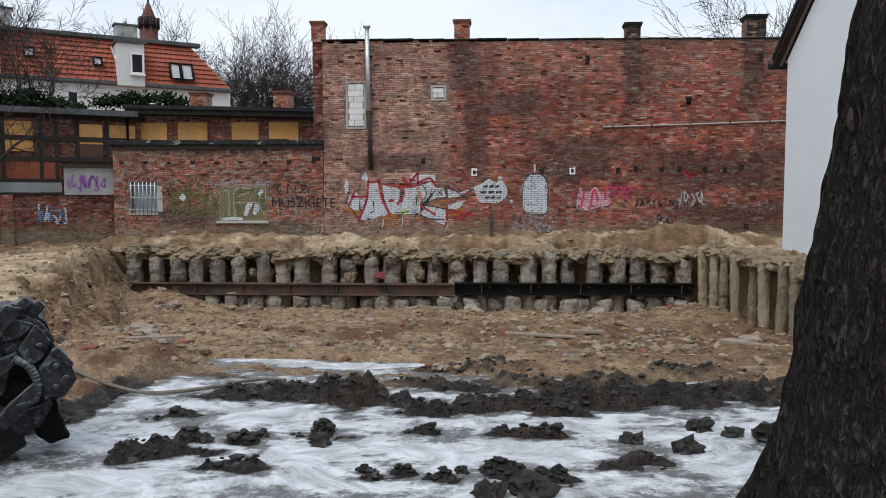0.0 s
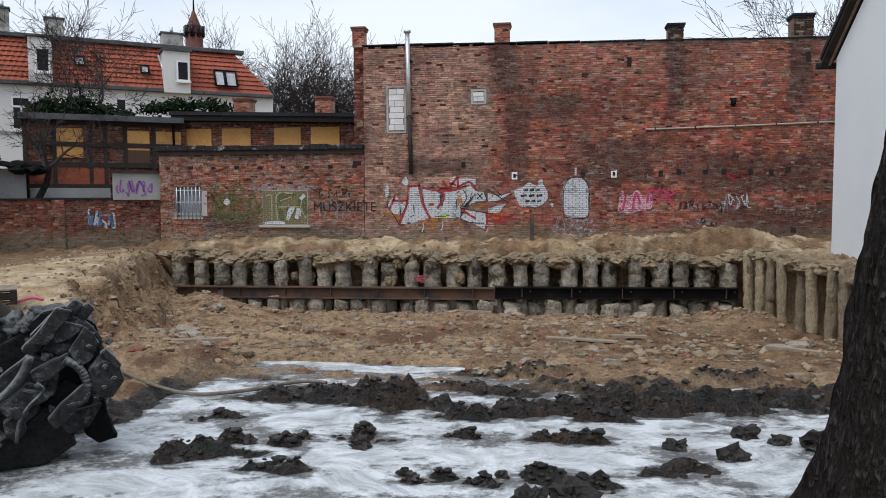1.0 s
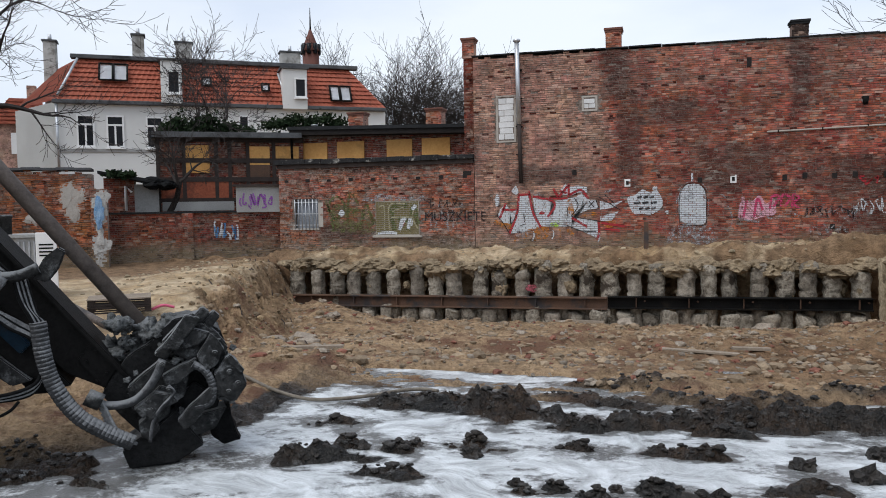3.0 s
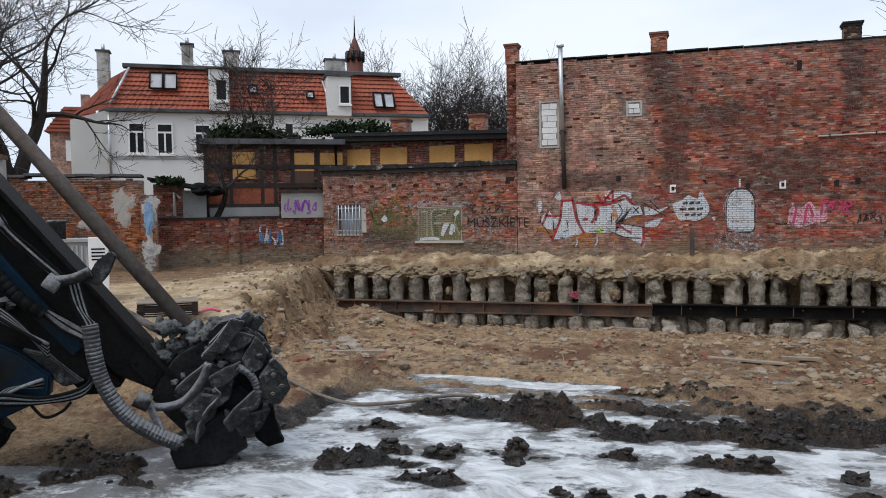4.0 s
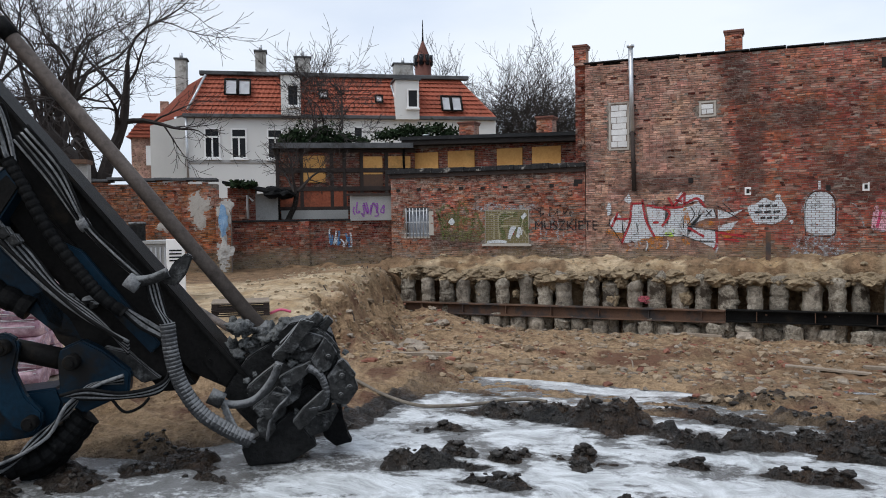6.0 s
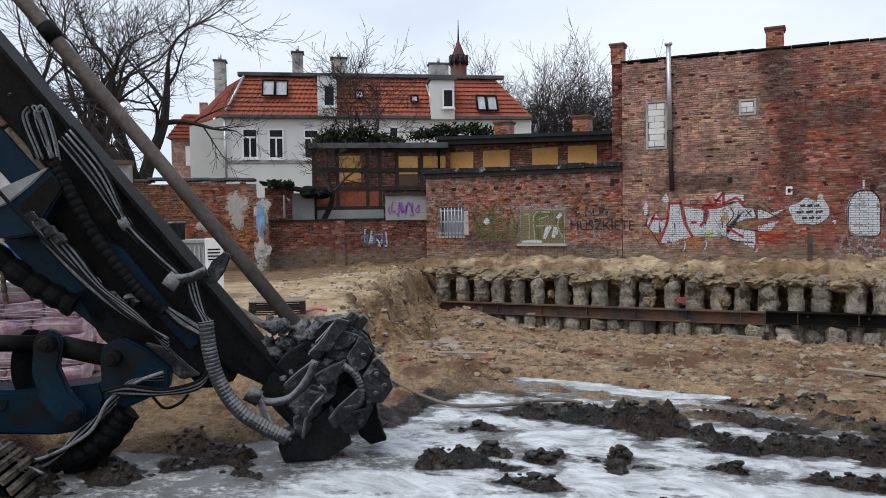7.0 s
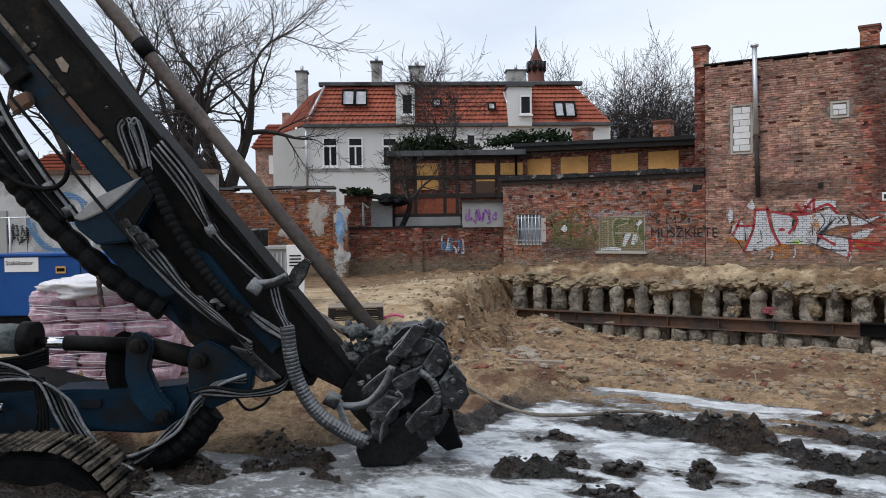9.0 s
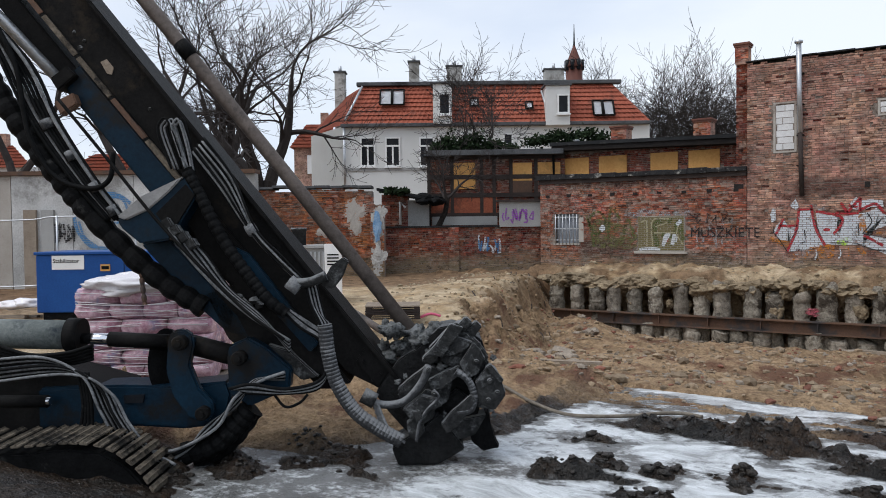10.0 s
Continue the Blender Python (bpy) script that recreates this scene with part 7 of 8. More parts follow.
def on_rim():
    if rng.random() < 0.6:
        return rng.uniform(-12, 8), rng.uniform(23.3, 24.9)
    y = rng.uniform(11, 23)
    return left_edge(y) - rng.uniform(0.0, 3.5), y


def mud_place():
    while True:
        m = rng.choice(MUD)
        x, y = m[0] + rng.gauss(0, m[2] * 0.7), m[1] + rng.gauss(0, m[3] * 0.7)
        if ground_z(x, y) > SLURRY_Z + 0.03 or rng.random() < 0.03:
            return x, y


scatter("pebbles", 1500, STONE, "small stones and brick crumbs strewn over the pit floor", in_pit, (0.012, 0.045))
scatter("brick_crumbs", 500, material("brick_crumb", (0.14, 0.055, 0.04), (0.28, 0.13, 0.09), 8, 0.9, 0.4, island=0.3), "red brick crumbs strewn over the pit floor", in_pit, (0.015, 0.05))
scatter("soil_clods", 1700, material("soil_clod", (0.17, 0.12, 0.08), (0.32, 0.25, 0.17), 6, 0.95, 0.5, island=0.35), "clods of sandy soil on the pit floor", in_pit, (0.02, 0.08))
scatter("sand_clods", 800, material("sand_clod", (0.24, 0.19, 0.12), (0.4, 0.33, 0.23), 6, 0.95, 0.5, island=0.3), "clods of pale sand on the rim", on_rim, (0.01, 0.05))
scatter("mud_clods", 1000, CLOD, "wet dark mud clods between the slurry pools", mud_place, (0.008, 0.034), flat=0.55, sub=2)
bm_shape, bm_tris = ico(3)
verts, faces = [], []
for i in range(70):
    x = -12.0 + 17.9 * i / 70 + rng.uniform(-0.15, 0.15)
    y, z, r_ = rng.uniform(23.3, 23.7), rng.uniform(-0.26, 0.02), rng.uniform(0.2, 0.36)
    first = len(verts)
    for v in bm_shape:
        q = v * 1.4 + Vector((i * 3.7, i * 1.9, 0))
        k = 1 + 0.4 * noise.noise(q) + 0.3 * noise.noise(q * 2.5) + 0.2 * noise.noise(q * 6)
        verts.append((x + v.x * k * r_ * 1.2, y + v.y * k * 0.5, z + v.z * k * r_ * 0.55))
    faces += [tuple(first + j for j in f) for f in bm_tris]
for i in range(46):
    x = -11.8 + 17.2 * rng.random()
    y, z, r_ = rng.uniform(23.2, 23.42), rng.choice((-0.12, -0.2, -0.3, -0.75)) + rng.uniform(-0.08, 0.08), rng.uniform(0.1, 0.2)
    first = len(verts)
    for v in bm_shape:
        q = v * 1.4 + Vector((i * 2.9, i * 4.3, 20))
        k = 1 + 0.4 * noise.noise(q) + 0.3 * noise.noise(q * 2.5) + 0.2 * noise.noise(q * 6)
        verts.append((x + v.x * k * r_, y + v.y * k * 0.2, z + v.z * k * r_ * 1.2))
    faces += [tuple(first + j for j in f) for f in bm_tris]
for i in range(34):
    y = 22.3 - 9.0 * i / 34
    x, z, r_ = 5.95 + 0.115 * (22.4 - y) + rng.uniform(0.0, 0.25), rng.uniform(-0.02, 0.16), rng.uniform(0.18, 0.34)
    first = len(verts)
    for v in bm_shape:
        q = v * 1.4 + Vector((i * 5.1, i * 2.3, 9))
        k = 1 + 0.4 * noise.noise(q) + 0.3 * noise.noise(q * 2.5) + 0.2 * noise.noise(q * 6)
        verts.append((x + v.x * k * 0.45, y + v.y * k * r_ * 1.2, z + v.z * k * r_ * 0.6))
    faces += [tuple(first + j for j in f) for f in bm_tris]
me = bpy.data.meshes.new("sand_bank")
me.from_pydata(verts, [], faces)
tagged(link("sand_bank", me, material("bank_sand", (0.1, 0.075, 0.048), (0.4, 0.31, 0.2), 1.7, 0.95, 1.0, 14, spots=(0.15, 0.11, 0.07), depth=0.05)), "overhanging bank of pale sand over the piles", "sand", kind="stuff")
def on_cut():
    y = rng.uniform(8.6, 23.0)
    return left_edge(y) + rng.gauss(0.3, 0.7), y


BANK_SOIL = material("cut_bank_soil", (0.1, 0.07, 0.042), (0.44, 0.32, 0.19), 2.2, 0.95, 1.0, 16, spots=(0.09, 0.055, 0.035), island=0.35, depth=0.05)
scatter("bank_clods", 700, BANK_SOIL, "slumped clods of sandy soil on the cut bank", on_cut, (0.012, 0.05), flat=0.75, sub=1)
for i in range(26):
    x, y = on_cut()
    l_ = rng.uniform(0.2, 0.55)
    pts = [(0, 0, 0), (rng.uniform(0.05, 0.2), -l_ * 0.3, -l_ * 0.35), (rng.uniform(0.1, 0.35), -l_ * 0.5, -l_ * 0.9)]
    ob = part("root", tube(bmesh.new(), curve_points(pts, 3), [0.014] * 4 + [0.006] * 3, 5), TIMBER)
    ob.location = (x, y, ground_z(x, y) + 0.08)
    tagged(ob, "thin dark root hanging out of the cut bank", "root", "roots in the bank")
for i, (x, y, sx, sy) in enumerate(((1.26, 7.5, 0.1, 0.09), (1.72, 7.27, 0.13, 0.1), (2.01, 7.95, 0.12, 0.1), (2.3, 7.8, 0.1, 0.08), (2.6, 7.7, 0.16, 0.12), (-0.35, 6.55, 0.06, 0.05), (-1.2, 6.5, 0.07, 0.05), (-1.75, 7.2, 0.1, 0.08), (0.2, 6.1, 0.16, 0.12), (-0.1, 6.0, 0.13, 0.11), (-2.9, 7.2, 0.08, 0.06))):
    ob = part("mud_clod", lump(bmesh.new(), (0, 0, 0), (sx, sy, sx * 0.75), i + 71, 3, 0.7), CLOD)
    ob.location = (x, y, max(ground_z(x, y), SLURRY_Z) + sx * 0.2)
    tagged(ob, "dark wet mud clod lying in pale slurry", "mud", "mud clods")
for x, y, l_, t_, rz_ in ((0.9, 15.5, 0.85, 0.03, -3), (1.7, 15.8, 0.35, 0.04, 12), (4.3, 13.4, 0.6, 0.05, -20), (-6.2, 13.2, 0.5, 0.04, 30), (-2.0, 22.2, 0.5, 0.05, 4)):
    ob = part("plank", boxed(-l_, l_, -0.07, 0.07, 0, t_ * 1.4, bevel=0.005), WOOD)
    ob.matrix_world = pose(x, y, ground_z(x, y) + 0.02, 0, 2, rz_)
    tagged(ob, "short pale weathered plank lying on rubble", "plank", "planks")
BRICK_BIT = material("broken_brick", (0.13, 0.05, 0.035), (0.26, 0.11, 0.075), 8, 0.9, 0.5)
for i in range(22):
    x, y = in_pit()
    l_ = rng.uniform(0.12, 0.4)
    ob = part("stick", tube(bmesh.new(), [(-l_, 0, 0), (0, rng.uniform(-0.04, 0.04), 0.03), (l_, 0, 0)], 0.012, 6), WOOD)
    ob.matrix_world = pose(x, y, ground_z(x, y) + 0.02, 0, rng.uniform(-8, 8), rng.uniform(0, 180))
    tagged(ob, "broken weathered stick lying on the pit floor", "stick", "sticks")
for i in range(40):
    x, y = in_pit()
    if i < 16:
        y = rng.uniform(12, 22)
        x = left_edge(y) + rng.uniform(0.6, 2.2)
    put_stone(x, y, rng.uniform(0.06, 0.14), i + 200, STONE if i % 3 else BRICK_BIT, "stone" if i % 3 else "broken_brick", "broken pale concrete lump in the sand" if i % 3 else "broken red brick lying on the pit floor")
post = part("rusty_post", boxed(-0.45, -0.31, 24.55, 24.65, 0.0, 1.2), RUST)
tagged(post, "rusty flat steel post stuck in the bank", "post")
pink = part("paint_patch", lump(bmesh.new(), (-3.7, 22.97, -0.72), (0.15, 0.02, 0.09), 3, 3, 0.9), paint("pink_paint", (0.5, 0.13, 0.16), 0.52))
tagged(pink, "pink spray mark on a pile", "paint mark")


# ---- graffiti ----
def strokes(name, lines, width, mat, parent, y):
    """Flat brush strokes on a wall, each a part: polylines of (x, z)."""
    for ln in lines[1:]:
        strokes(name, [ln], width, mat, parent, y)
    lines = lines[:1]
    bm = bmesh.new()
    for ln in lines:
        pts = curve_points([(x, 0, z) for x, z in ln], 6) if len(ln) > 2 else [Vector((x, 0, z)) for x, z in ln]
        last = None
        for i, p in enumerate(pts):
            d = pts[min(i + 1, len(pts) - 1)] - pts[max(i - 1, 0)]
            n_ = Vector((-d.z, 0, d.x)).normalized() * width / 2
            pair = (bm.verts.new((p.x + n_.x, y, p.z + n_.z)), bm.verts.new((p.x - n_.x, y, p.z - n_.z)))
            if last:
                bm.faces.new((last[0], last[1], pair[1], pair[0]))
            last = pair
    return part(name, bm, mat, parent)


def fill(name, outline, mat, parent, y, smooth=True):
    pts = curve_points([(x, 0, z) for x, z in outline + outline[:1]], 5)[:-1] if smooth else [Vector((x, 0, z)) for x, z in outline]
    bm = bmesh.new()
    bm.faces.new([bm.verts.new((p.x, y, p.z)) for p in pts])
    bmesh.ops.triangulate(bm, faces=bm.faces[:])
    return part(name, bm, mat, parent)


P_WHITE = paint("white_spray", (0.62, 0.65, 0.68), 0.6, 4)
P_RED = paint("red_spray", (0.42, 0.03, 0.04), 0.6, 5)
P_BLACK = paint("black_spray", (0.02, 0.02, 0.022), 0.6)
P_ORANGE = paint("orange_spray", (0.55, 0.2, 0.03), 0.5)
P_GREEN = paint("green_spray", (0.1, 0.13, 0.04), 0.52)
P_OLIVE = paint("olive_spray", (0.17, 0.14, 0.06), 0.62, 7)
P_MOSS = paint("moss_spray", (0.15, 0.15, 0.06), 0.5, 6)
P_KHAKI = paint("khaki_line", (0.4, 0.37, 0.24), 0.6, 8)
P_LIME = paint("lime_spray", (0.5, 0.75, 0.1), 0.5)
P_PINK = paint("magenta_spray", (0.62, 0.06, 0.16), 0.56)
P_PURPLE = paint("purple_spray", (0.3, 0.08, 0.42), 0.6)
P_BLUE = paint("blue_spray", (0.08, 0.22, 0.42), 0.62)
P_GREY = paint("grey_spray", (0.4, 0.42, 0.44), 0.47)
GY = WALL_Y - 0.031


def graf(label):
    return tagged(empty("graffiti"), label, "graffiti", "graffiti on the brick walls")


# big letters, white fill with red outline
def gp(u, w):
    """A place on the wall, from the letters' own drawing (u right, w down)."""
    return (-5.15 + (u - 70) * 0.00567, 2.66 - (w - 30) * 0.0055)


def gl(*pts):
    return [gp(*p) for p in pts]


g = graf("large white and red sprayed letters on the brick wall")
for i, pts in enumerate((
        ((78, 250), (95, 212), (128, 180), (150, 213), (195, 213), (205, 135), (262, 122), (288, 232), (328, 318), (250, 345), (150, 358), (162, 300), (110, 292)),
        ((285, 142), (388, 152), (412, 195), (382, 250), (490, 256), (500, 320), (330, 318), (296, 232)),
        ((412, 168), (520, 150), (560, 128), (600, 165), (640, 168), (652, 215), (600, 222), (505, 262), (660, 290), (648, 345), (655, 392), (560, 345), (500, 325), (470, 262), (400, 255)),
        ((660, 172), (720, 190), (792, 172), (730, 214), (662, 225)), ((660, 262), (762, 236), (722, 290), (664, 288)),
        ((436, 128), (446, 98), (470, 70), (500, 88), (540, 82), (590, 92), (592, 124), (540, 122), (500, 140)),
        ((62, 150), (76, 118), (90, 128), (90, 186), (70, 196)), ((160, 108), (188, 70), (206, 112), (190, 130)),
        ((676, 132), (700, 102), (740, 108), (730, 122)), ((180, 372), (200, 350), (260, 352), (240, 380)), ((262, 100), (300, 112), (350, 128), (340, 140), (280, 132)))):
    fill("fill", gl(*pts), P_WHITE if i < 8 else P_GREY, g, GY - 0.0003 * i, False)
for i, pts in enumerate((((58, 292), (72, 272), (108, 292), (160, 302), (152, 332), (110, 322)), ((248, 336), (330, 316), (372, 322), (360, 350), (262, 352)),
                         ((556, 262), (590, 240), (640, 232), (632, 262)), ((660, 300), (700, 288), (746, 292), (720, 328), (680, 318)), ((300, 360), (372, 348), (360, 388), (310, 392)), ((470, 330), (520, 348), (500, 378)), ((480, 170), (500, 160), (520, 250), (490, 245)))):
    fill("shade", gl(*pts), P_ORANGE, g, GY - 0.004 - 0.0003 * i)
fill("highlight", gl((382, 300), (430, 278), (452, 292), (430, 320), (392, 318)), P_LIME, g, GY - 0.007)
fill("dot", gl((320, 238), (334, 228), (352, 234), (346, 246), (326, 246)), P_RED, g, GY - 0.007)
for pts in (((205, 130), (192, 240), (148, 358)), ((128, 176), (104, 236), (92, 262)), ((112, 212), (150, 218), (198, 214)), ((200, 128), (270, 126)), ((262, 106), (285, 232), (330, 322)),
            ((285, 140), (388, 164), (410, 200), (368, 262)), ((376, 150), (430, 158), (482, 152)), ((402, 96), (432, 152)), ((430, 150), (492, 72)), ((490, 74), (488, 146)), ((438, 112), (478, 124)),
            ((488, 138), (556, 108), (598, 162)), ((652, 284), (656, 362), (640, 395)), ((505, 268), (590, 322)), ((690, 335), (770, 345)), ((668, 300), (800, 322))):
    strokes("outline", [gl(*pts)], 0.075, P_RED, g, GY - 0.009)
for pts in (((78, 250), (110, 292), (150, 360)), ((480, 205), (484, 272)), ((505, 262), (660, 290)), ((520, 152), (540, 200), (500, 262)), ((160, 300), (196, 240)), ((212, 310), (236, 302)), ((232, 240), (236, 290)), ((420, 300), (500, 318)),
            ((500, 322), (560, 345), (640, 350)), ((655, 150), (770, 226)), ((640, 168), (655, 215)), ((690, 140), (740, 190)), ((84, 190), (80, 250)), ((355, 308), (420, 308)), ((600, 172), (630, 210)), ((630, 172), (598, 208)), ((568, 172), (560, 205))):
    strokes("inner_line", [gl(*pts)], 0.03, P_BLACK, g, GY - 0.011)
for u, w0, w1 in ((180, 365, 408), (286, 345, 400), (436, 330, 410), (300, 360, 400), (655, 360, 410), (240, 350, 392), (398, 340, 392)):
    strokes("drip", [gl((u, w0), (u + 4, (w0 + w1) / 2), (u - 6, w1))], 0.04, P_WHITE if u % 4 else P_ORANGE, g, GY - 0.012)
# speech bubble
g = graf("white sprayed cloud shape with small dark bars of writing")
fill("fill", [(-0.9, 1.7), (-0.95, 1.95), (-0.7, 2.05), (-0.5, 2.2), (-0.25, 2.1), (-0.1, 2.2), (0.05, 2.0), (0.12, 1.75), (0.0, 1.55), (-0.25, 1.42), (-0.5, 1.45), (-0.75, 1.45)], P_WHITE, g, GY)
for z, a, b in ((1.95, -0.65, -0.1), (1.78, -0.75, 0.0), (1.6, -0.6, -0.05)):
    for i in range(3):
        w = (b - a) / 3
        strokes("bar", [[(a + i * w, z), (a + i * w + w * 0.75, z + 0.02)]], 0.07, P_BLACK, g, GY - 0.006)
fill("fill", [(-0.15, 2.3), (-0.2, 2.2), (-0.08, 2.18), (-0.05, 2.28)], P_WHITE, g, GY)
fill("fill", [(0.18, 1.5), (0.25, 1.55), (0.3, 1.48), (0.24, 1.42)], P_WHITE, g, GY)
# plain white patch with a dark edge
g = graf("plain white sprayed patch with faded base on brick")
fill("body", [(0.6, 1.2), (0.58, 1.7), (0.6, 2.05), (0.75, 2.28), (1.0, 2.36), (1.25, 2.28), (1.38, 2.0), (1.38, 1.6), (1.36, 1.15), (1.0, 1.1)], P_WHITE, g, GY)
fill("base", [(0.25, 0.75), (0.35, 0.95), (0.7, 1.12), (1.3, 1.1), (1.6, 0.9), (1.7, 0.6), (1.0, 0.45), (0.3, 0.5)], P_GREY, g, GY)
strokes("edge", [[(0.62, 1.1), (0.6, 1.7), (0.63, 2.06), (0.78, 2.3), (1.0, 2.37), (1.24, 2.29), (1.39, 2.0), (1.39, 1.5), (1.37, 1.1), (1.0, 1.06), (0.62, 1.1)]], 0.022, P_BLACK, g, GY - 0.008)
strokes("outline", [[(0.55, 1.12), (0.52, 1.7), (0.55, 2.08), (0.75, 2.34), (1.0, 2.42), (1.28, 2.34), (1.45, 2.0), (1.45, 1.5), (1.42, 1.1)]], 0.03, P_GREY, g, GY - 0.006)
strokes("bar", [[(0.5, 1.92), (1.05, 1.95)]], 0.16, P_GREY, g, GY - 0.004)
strokes("bar", [[(0.75, 1.38), (1.25, 1.38)]], 0.1, P_GREY, g, GY - 0.004)
strokes("line", [[(0.98, 2.4), (0.98, 2.66)]], 0.06, P_WHITE, g, GY)
strokes("line", [[(1.75, 2.0), (1.9, 1.95), (1.98, 1.7), (2.1, 1.45), (2.12, 1.1), (1.95, 0.8)]], 0.06, P_GREY, g, GY)
# magenta and grey tags
g = graf("pink and magenta sprayed tag on brick")
fill("fill", [(2.3, 1.3), (2.4, 1.9), (2.65, 1.75), (2.9, 1.95), (3.1, 1.7), (3.3, 1.85), (3.35, 1.4), (3.0, 1.3), (2.6, 1.2)], paint("pale_pink_spray", (0.75, 0.42, 0.5), 0.55), g, GY)
strokes("letters", [[(3.2, 1.55), (3.25, 1.9), (3.45, 1.9), (3.3, 1.6)], [(3.5, 1.6), (3.55, 1.95), (3.75, 1.85), (3.6, 1.6)], [(3.8, 1.55), (3.85, 1.95), (4.0, 1.85), (3.85, 1.7), (4.02, 1.52)], [(2.45, 1.3), (2.55, 1.8)], [(2.75, 1.3), (2.85, 1.85), (3.0, 1.5)]], 0.07, P_PINK, g, GY - 0.006)
strokes("letters", [[(2.9, 1.4), (3.3, 1.25), (3.7, 1.45), (4.0, 1.3)], [(2.3, 1.25), (2.9, 1.15)]], 0.06, P_GREY, g, GY - 0.003)
rng = random.Random(44)
def tag_scribble(x0, x1, z0, z1, n, width, mat, label):
    g = graf(label)
    for i in range(n):
        a = x0 + (x1 - x0) * i / n
        w = (x1 - x0) / n
        pts = [(a + rng.uniform(0, w * 1.2), rng.uniform(z0, z1)) for _ in range(4)]
        strokes("stroke", [pts], width, mat, g, GY - 0.002 * (i % 3))
    return g
tag_scribble(4.05, 5.9, 1.2, 1.7, 11, 0.045, P_GREY, "grey sprayed scribble on brick")
tag_scribble(4.1, 5.6, 1.25, 1.6, 8, 0.035, P_BLACK, "black sprayed scribble on brick")
tag_scribble(4.2, 5.3, 0.75, 1.1, 6, 0.045, P_GREY, "grey round sprayed letters low on brick")
tag_scribble(5.5, 6.3, 1.35, 1.9, 5, 0.03, P_WHITE, "thin white scribble on brick")
tag_scribble(5.6, 6.1, 2.2, 2.5, 3, 0.05, P_RED, "faint red sprayed mark on brick")
tag_scribble(6.95, 8.45, 1.15, 1.55, 8, 0.04, P_GREY, "faded grey letters on brick")
GL = WALL_Y - 0.016
def low_graf(label):
    return tagged(empty("graffiti"), label, "graffiti", "graffiti on the brick walls")
g = low_graf("olive and white sprayed letters on a plastered window")
fill("fill", [(-9.35, 0.86), (-9.35, 1.98), (-7.82, 1.98), (-7.82, 0.86)], P_OLIVE, g, WALL_Y - 0.006, False)
for ln in ([(-8.7, 1.0), (-8.75, 1.75), (-8.2, 1.85)], [(-8.55, 1.4), (-8.2, 1.35)], [(-8.2, 1.0), (-8.0, 1.8), (-7.85, 1.2)]):
    strokes("letters", [ln], 0.16, P_GREEN, g, WALL_Y - 0.01)
strokes("letters", [[(-8.5, 1.0), (-8.42, 1.35), (-8.25, 1.4)], [(-8.1, 1.15), (-8.05, 1.4)], [(-9.3, 0.9), (-8.9, 0.93), (-8.6, 0.9)]], 0.1, P_WHITE, g, WALL_Y - 0.012)
strokes("letters", [[(-8.38, 1.15), (-8.32, 1.35)]], 0.07, P_RED, g, WALL_Y - 0.014)
for ln in ([(-9.25, 1.8), (-9.05, 1.8), (-9.05, 1.0)], [(-8.85, 1.0), (-8.85, 1.85), (-8.3, 1.9)], [(-8.8, 1.45), (-8.1, 1.45)], [(-8.15, 1.0), (-7.95, 1.9)], [(-8.05, 1.4), (-7.85, 1.05)], [(-8.75, 1.65), (-8.35, 1.78)]):
    strokes("letter_edge", [ln], 0.045, P_KHAKI, g, WALL_Y - 0.016)
strokes("letters", [[(-8.05, 1.7), (-7.9, 1.85)], [(-8.2, 1.05), (-8.12, 1.4)], [(-8.5, 1.05), (-8.3, 1.42)]], 0.12, P_WHITE, g, WALL_Y - 0.018)
fill("plaster", [(-9.9, 2.05), (-9.2, 2.25), (-8.3, 2.12), (-7.7, 2.2), (-7.6, 2.0), (-8.6, 2.02), (-9.4, 1.98)], P_GREY, g, GL)
g = low_graf("dull green sprayed letters on brick")
for ln in ([(-10.9, 1.4), (-11.1, 1.9), (-10.8, 2.2), (-10.5, 1.9), (-10.7, 1.5), (-10.9, 1.4)], [(-10.4, 1.3), (-10.3, 2.3), (-10.0, 1.9), (-10.2, 1.6)], [(-9.9, 1.2), (-9.7, 1.9), (-9.45, 1.2)], [(-11.2, 2.1), (-10.9, 1.0)]):
    strokes("letters", [ln], 0.09, P_GREEN, g, GL)
fill("fill", [(-11.1, 1.0), (-10.9, 1.9), (-10.2, 1.8), (-9.5, 1.6), (-9.4, 1.0), (-10.2, 0.9)], P_MOSS, g, GL + 0.002)
fill("dot", [(-10.75, 1.6), (-10.6, 1.75), (-10.5, 1.6), (-10.62, 1.5)], P_WHITE, g, GL - 0.004)
def low_scribble(x0, x1, z0, z1, n, width, mat, label):
    g = low_graf(label)
    for i in range(n):
        a = x0 + (x1 - x0) * i / n
        w = (x1 - x0) / n
        strokes("stroke", [[(a + rng.uniform(0, w), rng.uniform(z0, z1)) for _ in range(4)]], width, mat, g, GL - 0.002 * (i % 2))
low_scribble(-7.65, -6.2, 1.75, 2.05, 6, 0.035, P_BLACK, "thin black sprayed letters on brick")
g = low_graf("thin black sprayed word along the brick wall")
word = lettering("MUSZKIETE", 0.43, (-7.62, GL - 0.006, 1.3), P_BLACK, g)
word.name = "word"
word.data.transform(Matrix.Translation((-7.62, GL - 0.012, 1.3)) @ pose(0, 0, 0, 90, 0, 0) @ Matrix.Diagonal((0.98, 1.0, 1.0, 1.0)))
word.matrix_local = Matrix.Identity(4)
low_scribble(-7.5, -6.1, 0.95, 1.9, 8, 0.05, P_GREY, "faded pale sprayed letters on brick")
g = tagged(empty("graffiti", YARD), "purple sprayed tag on a grey panel", "graffiti", "graffiti on the brick walls")
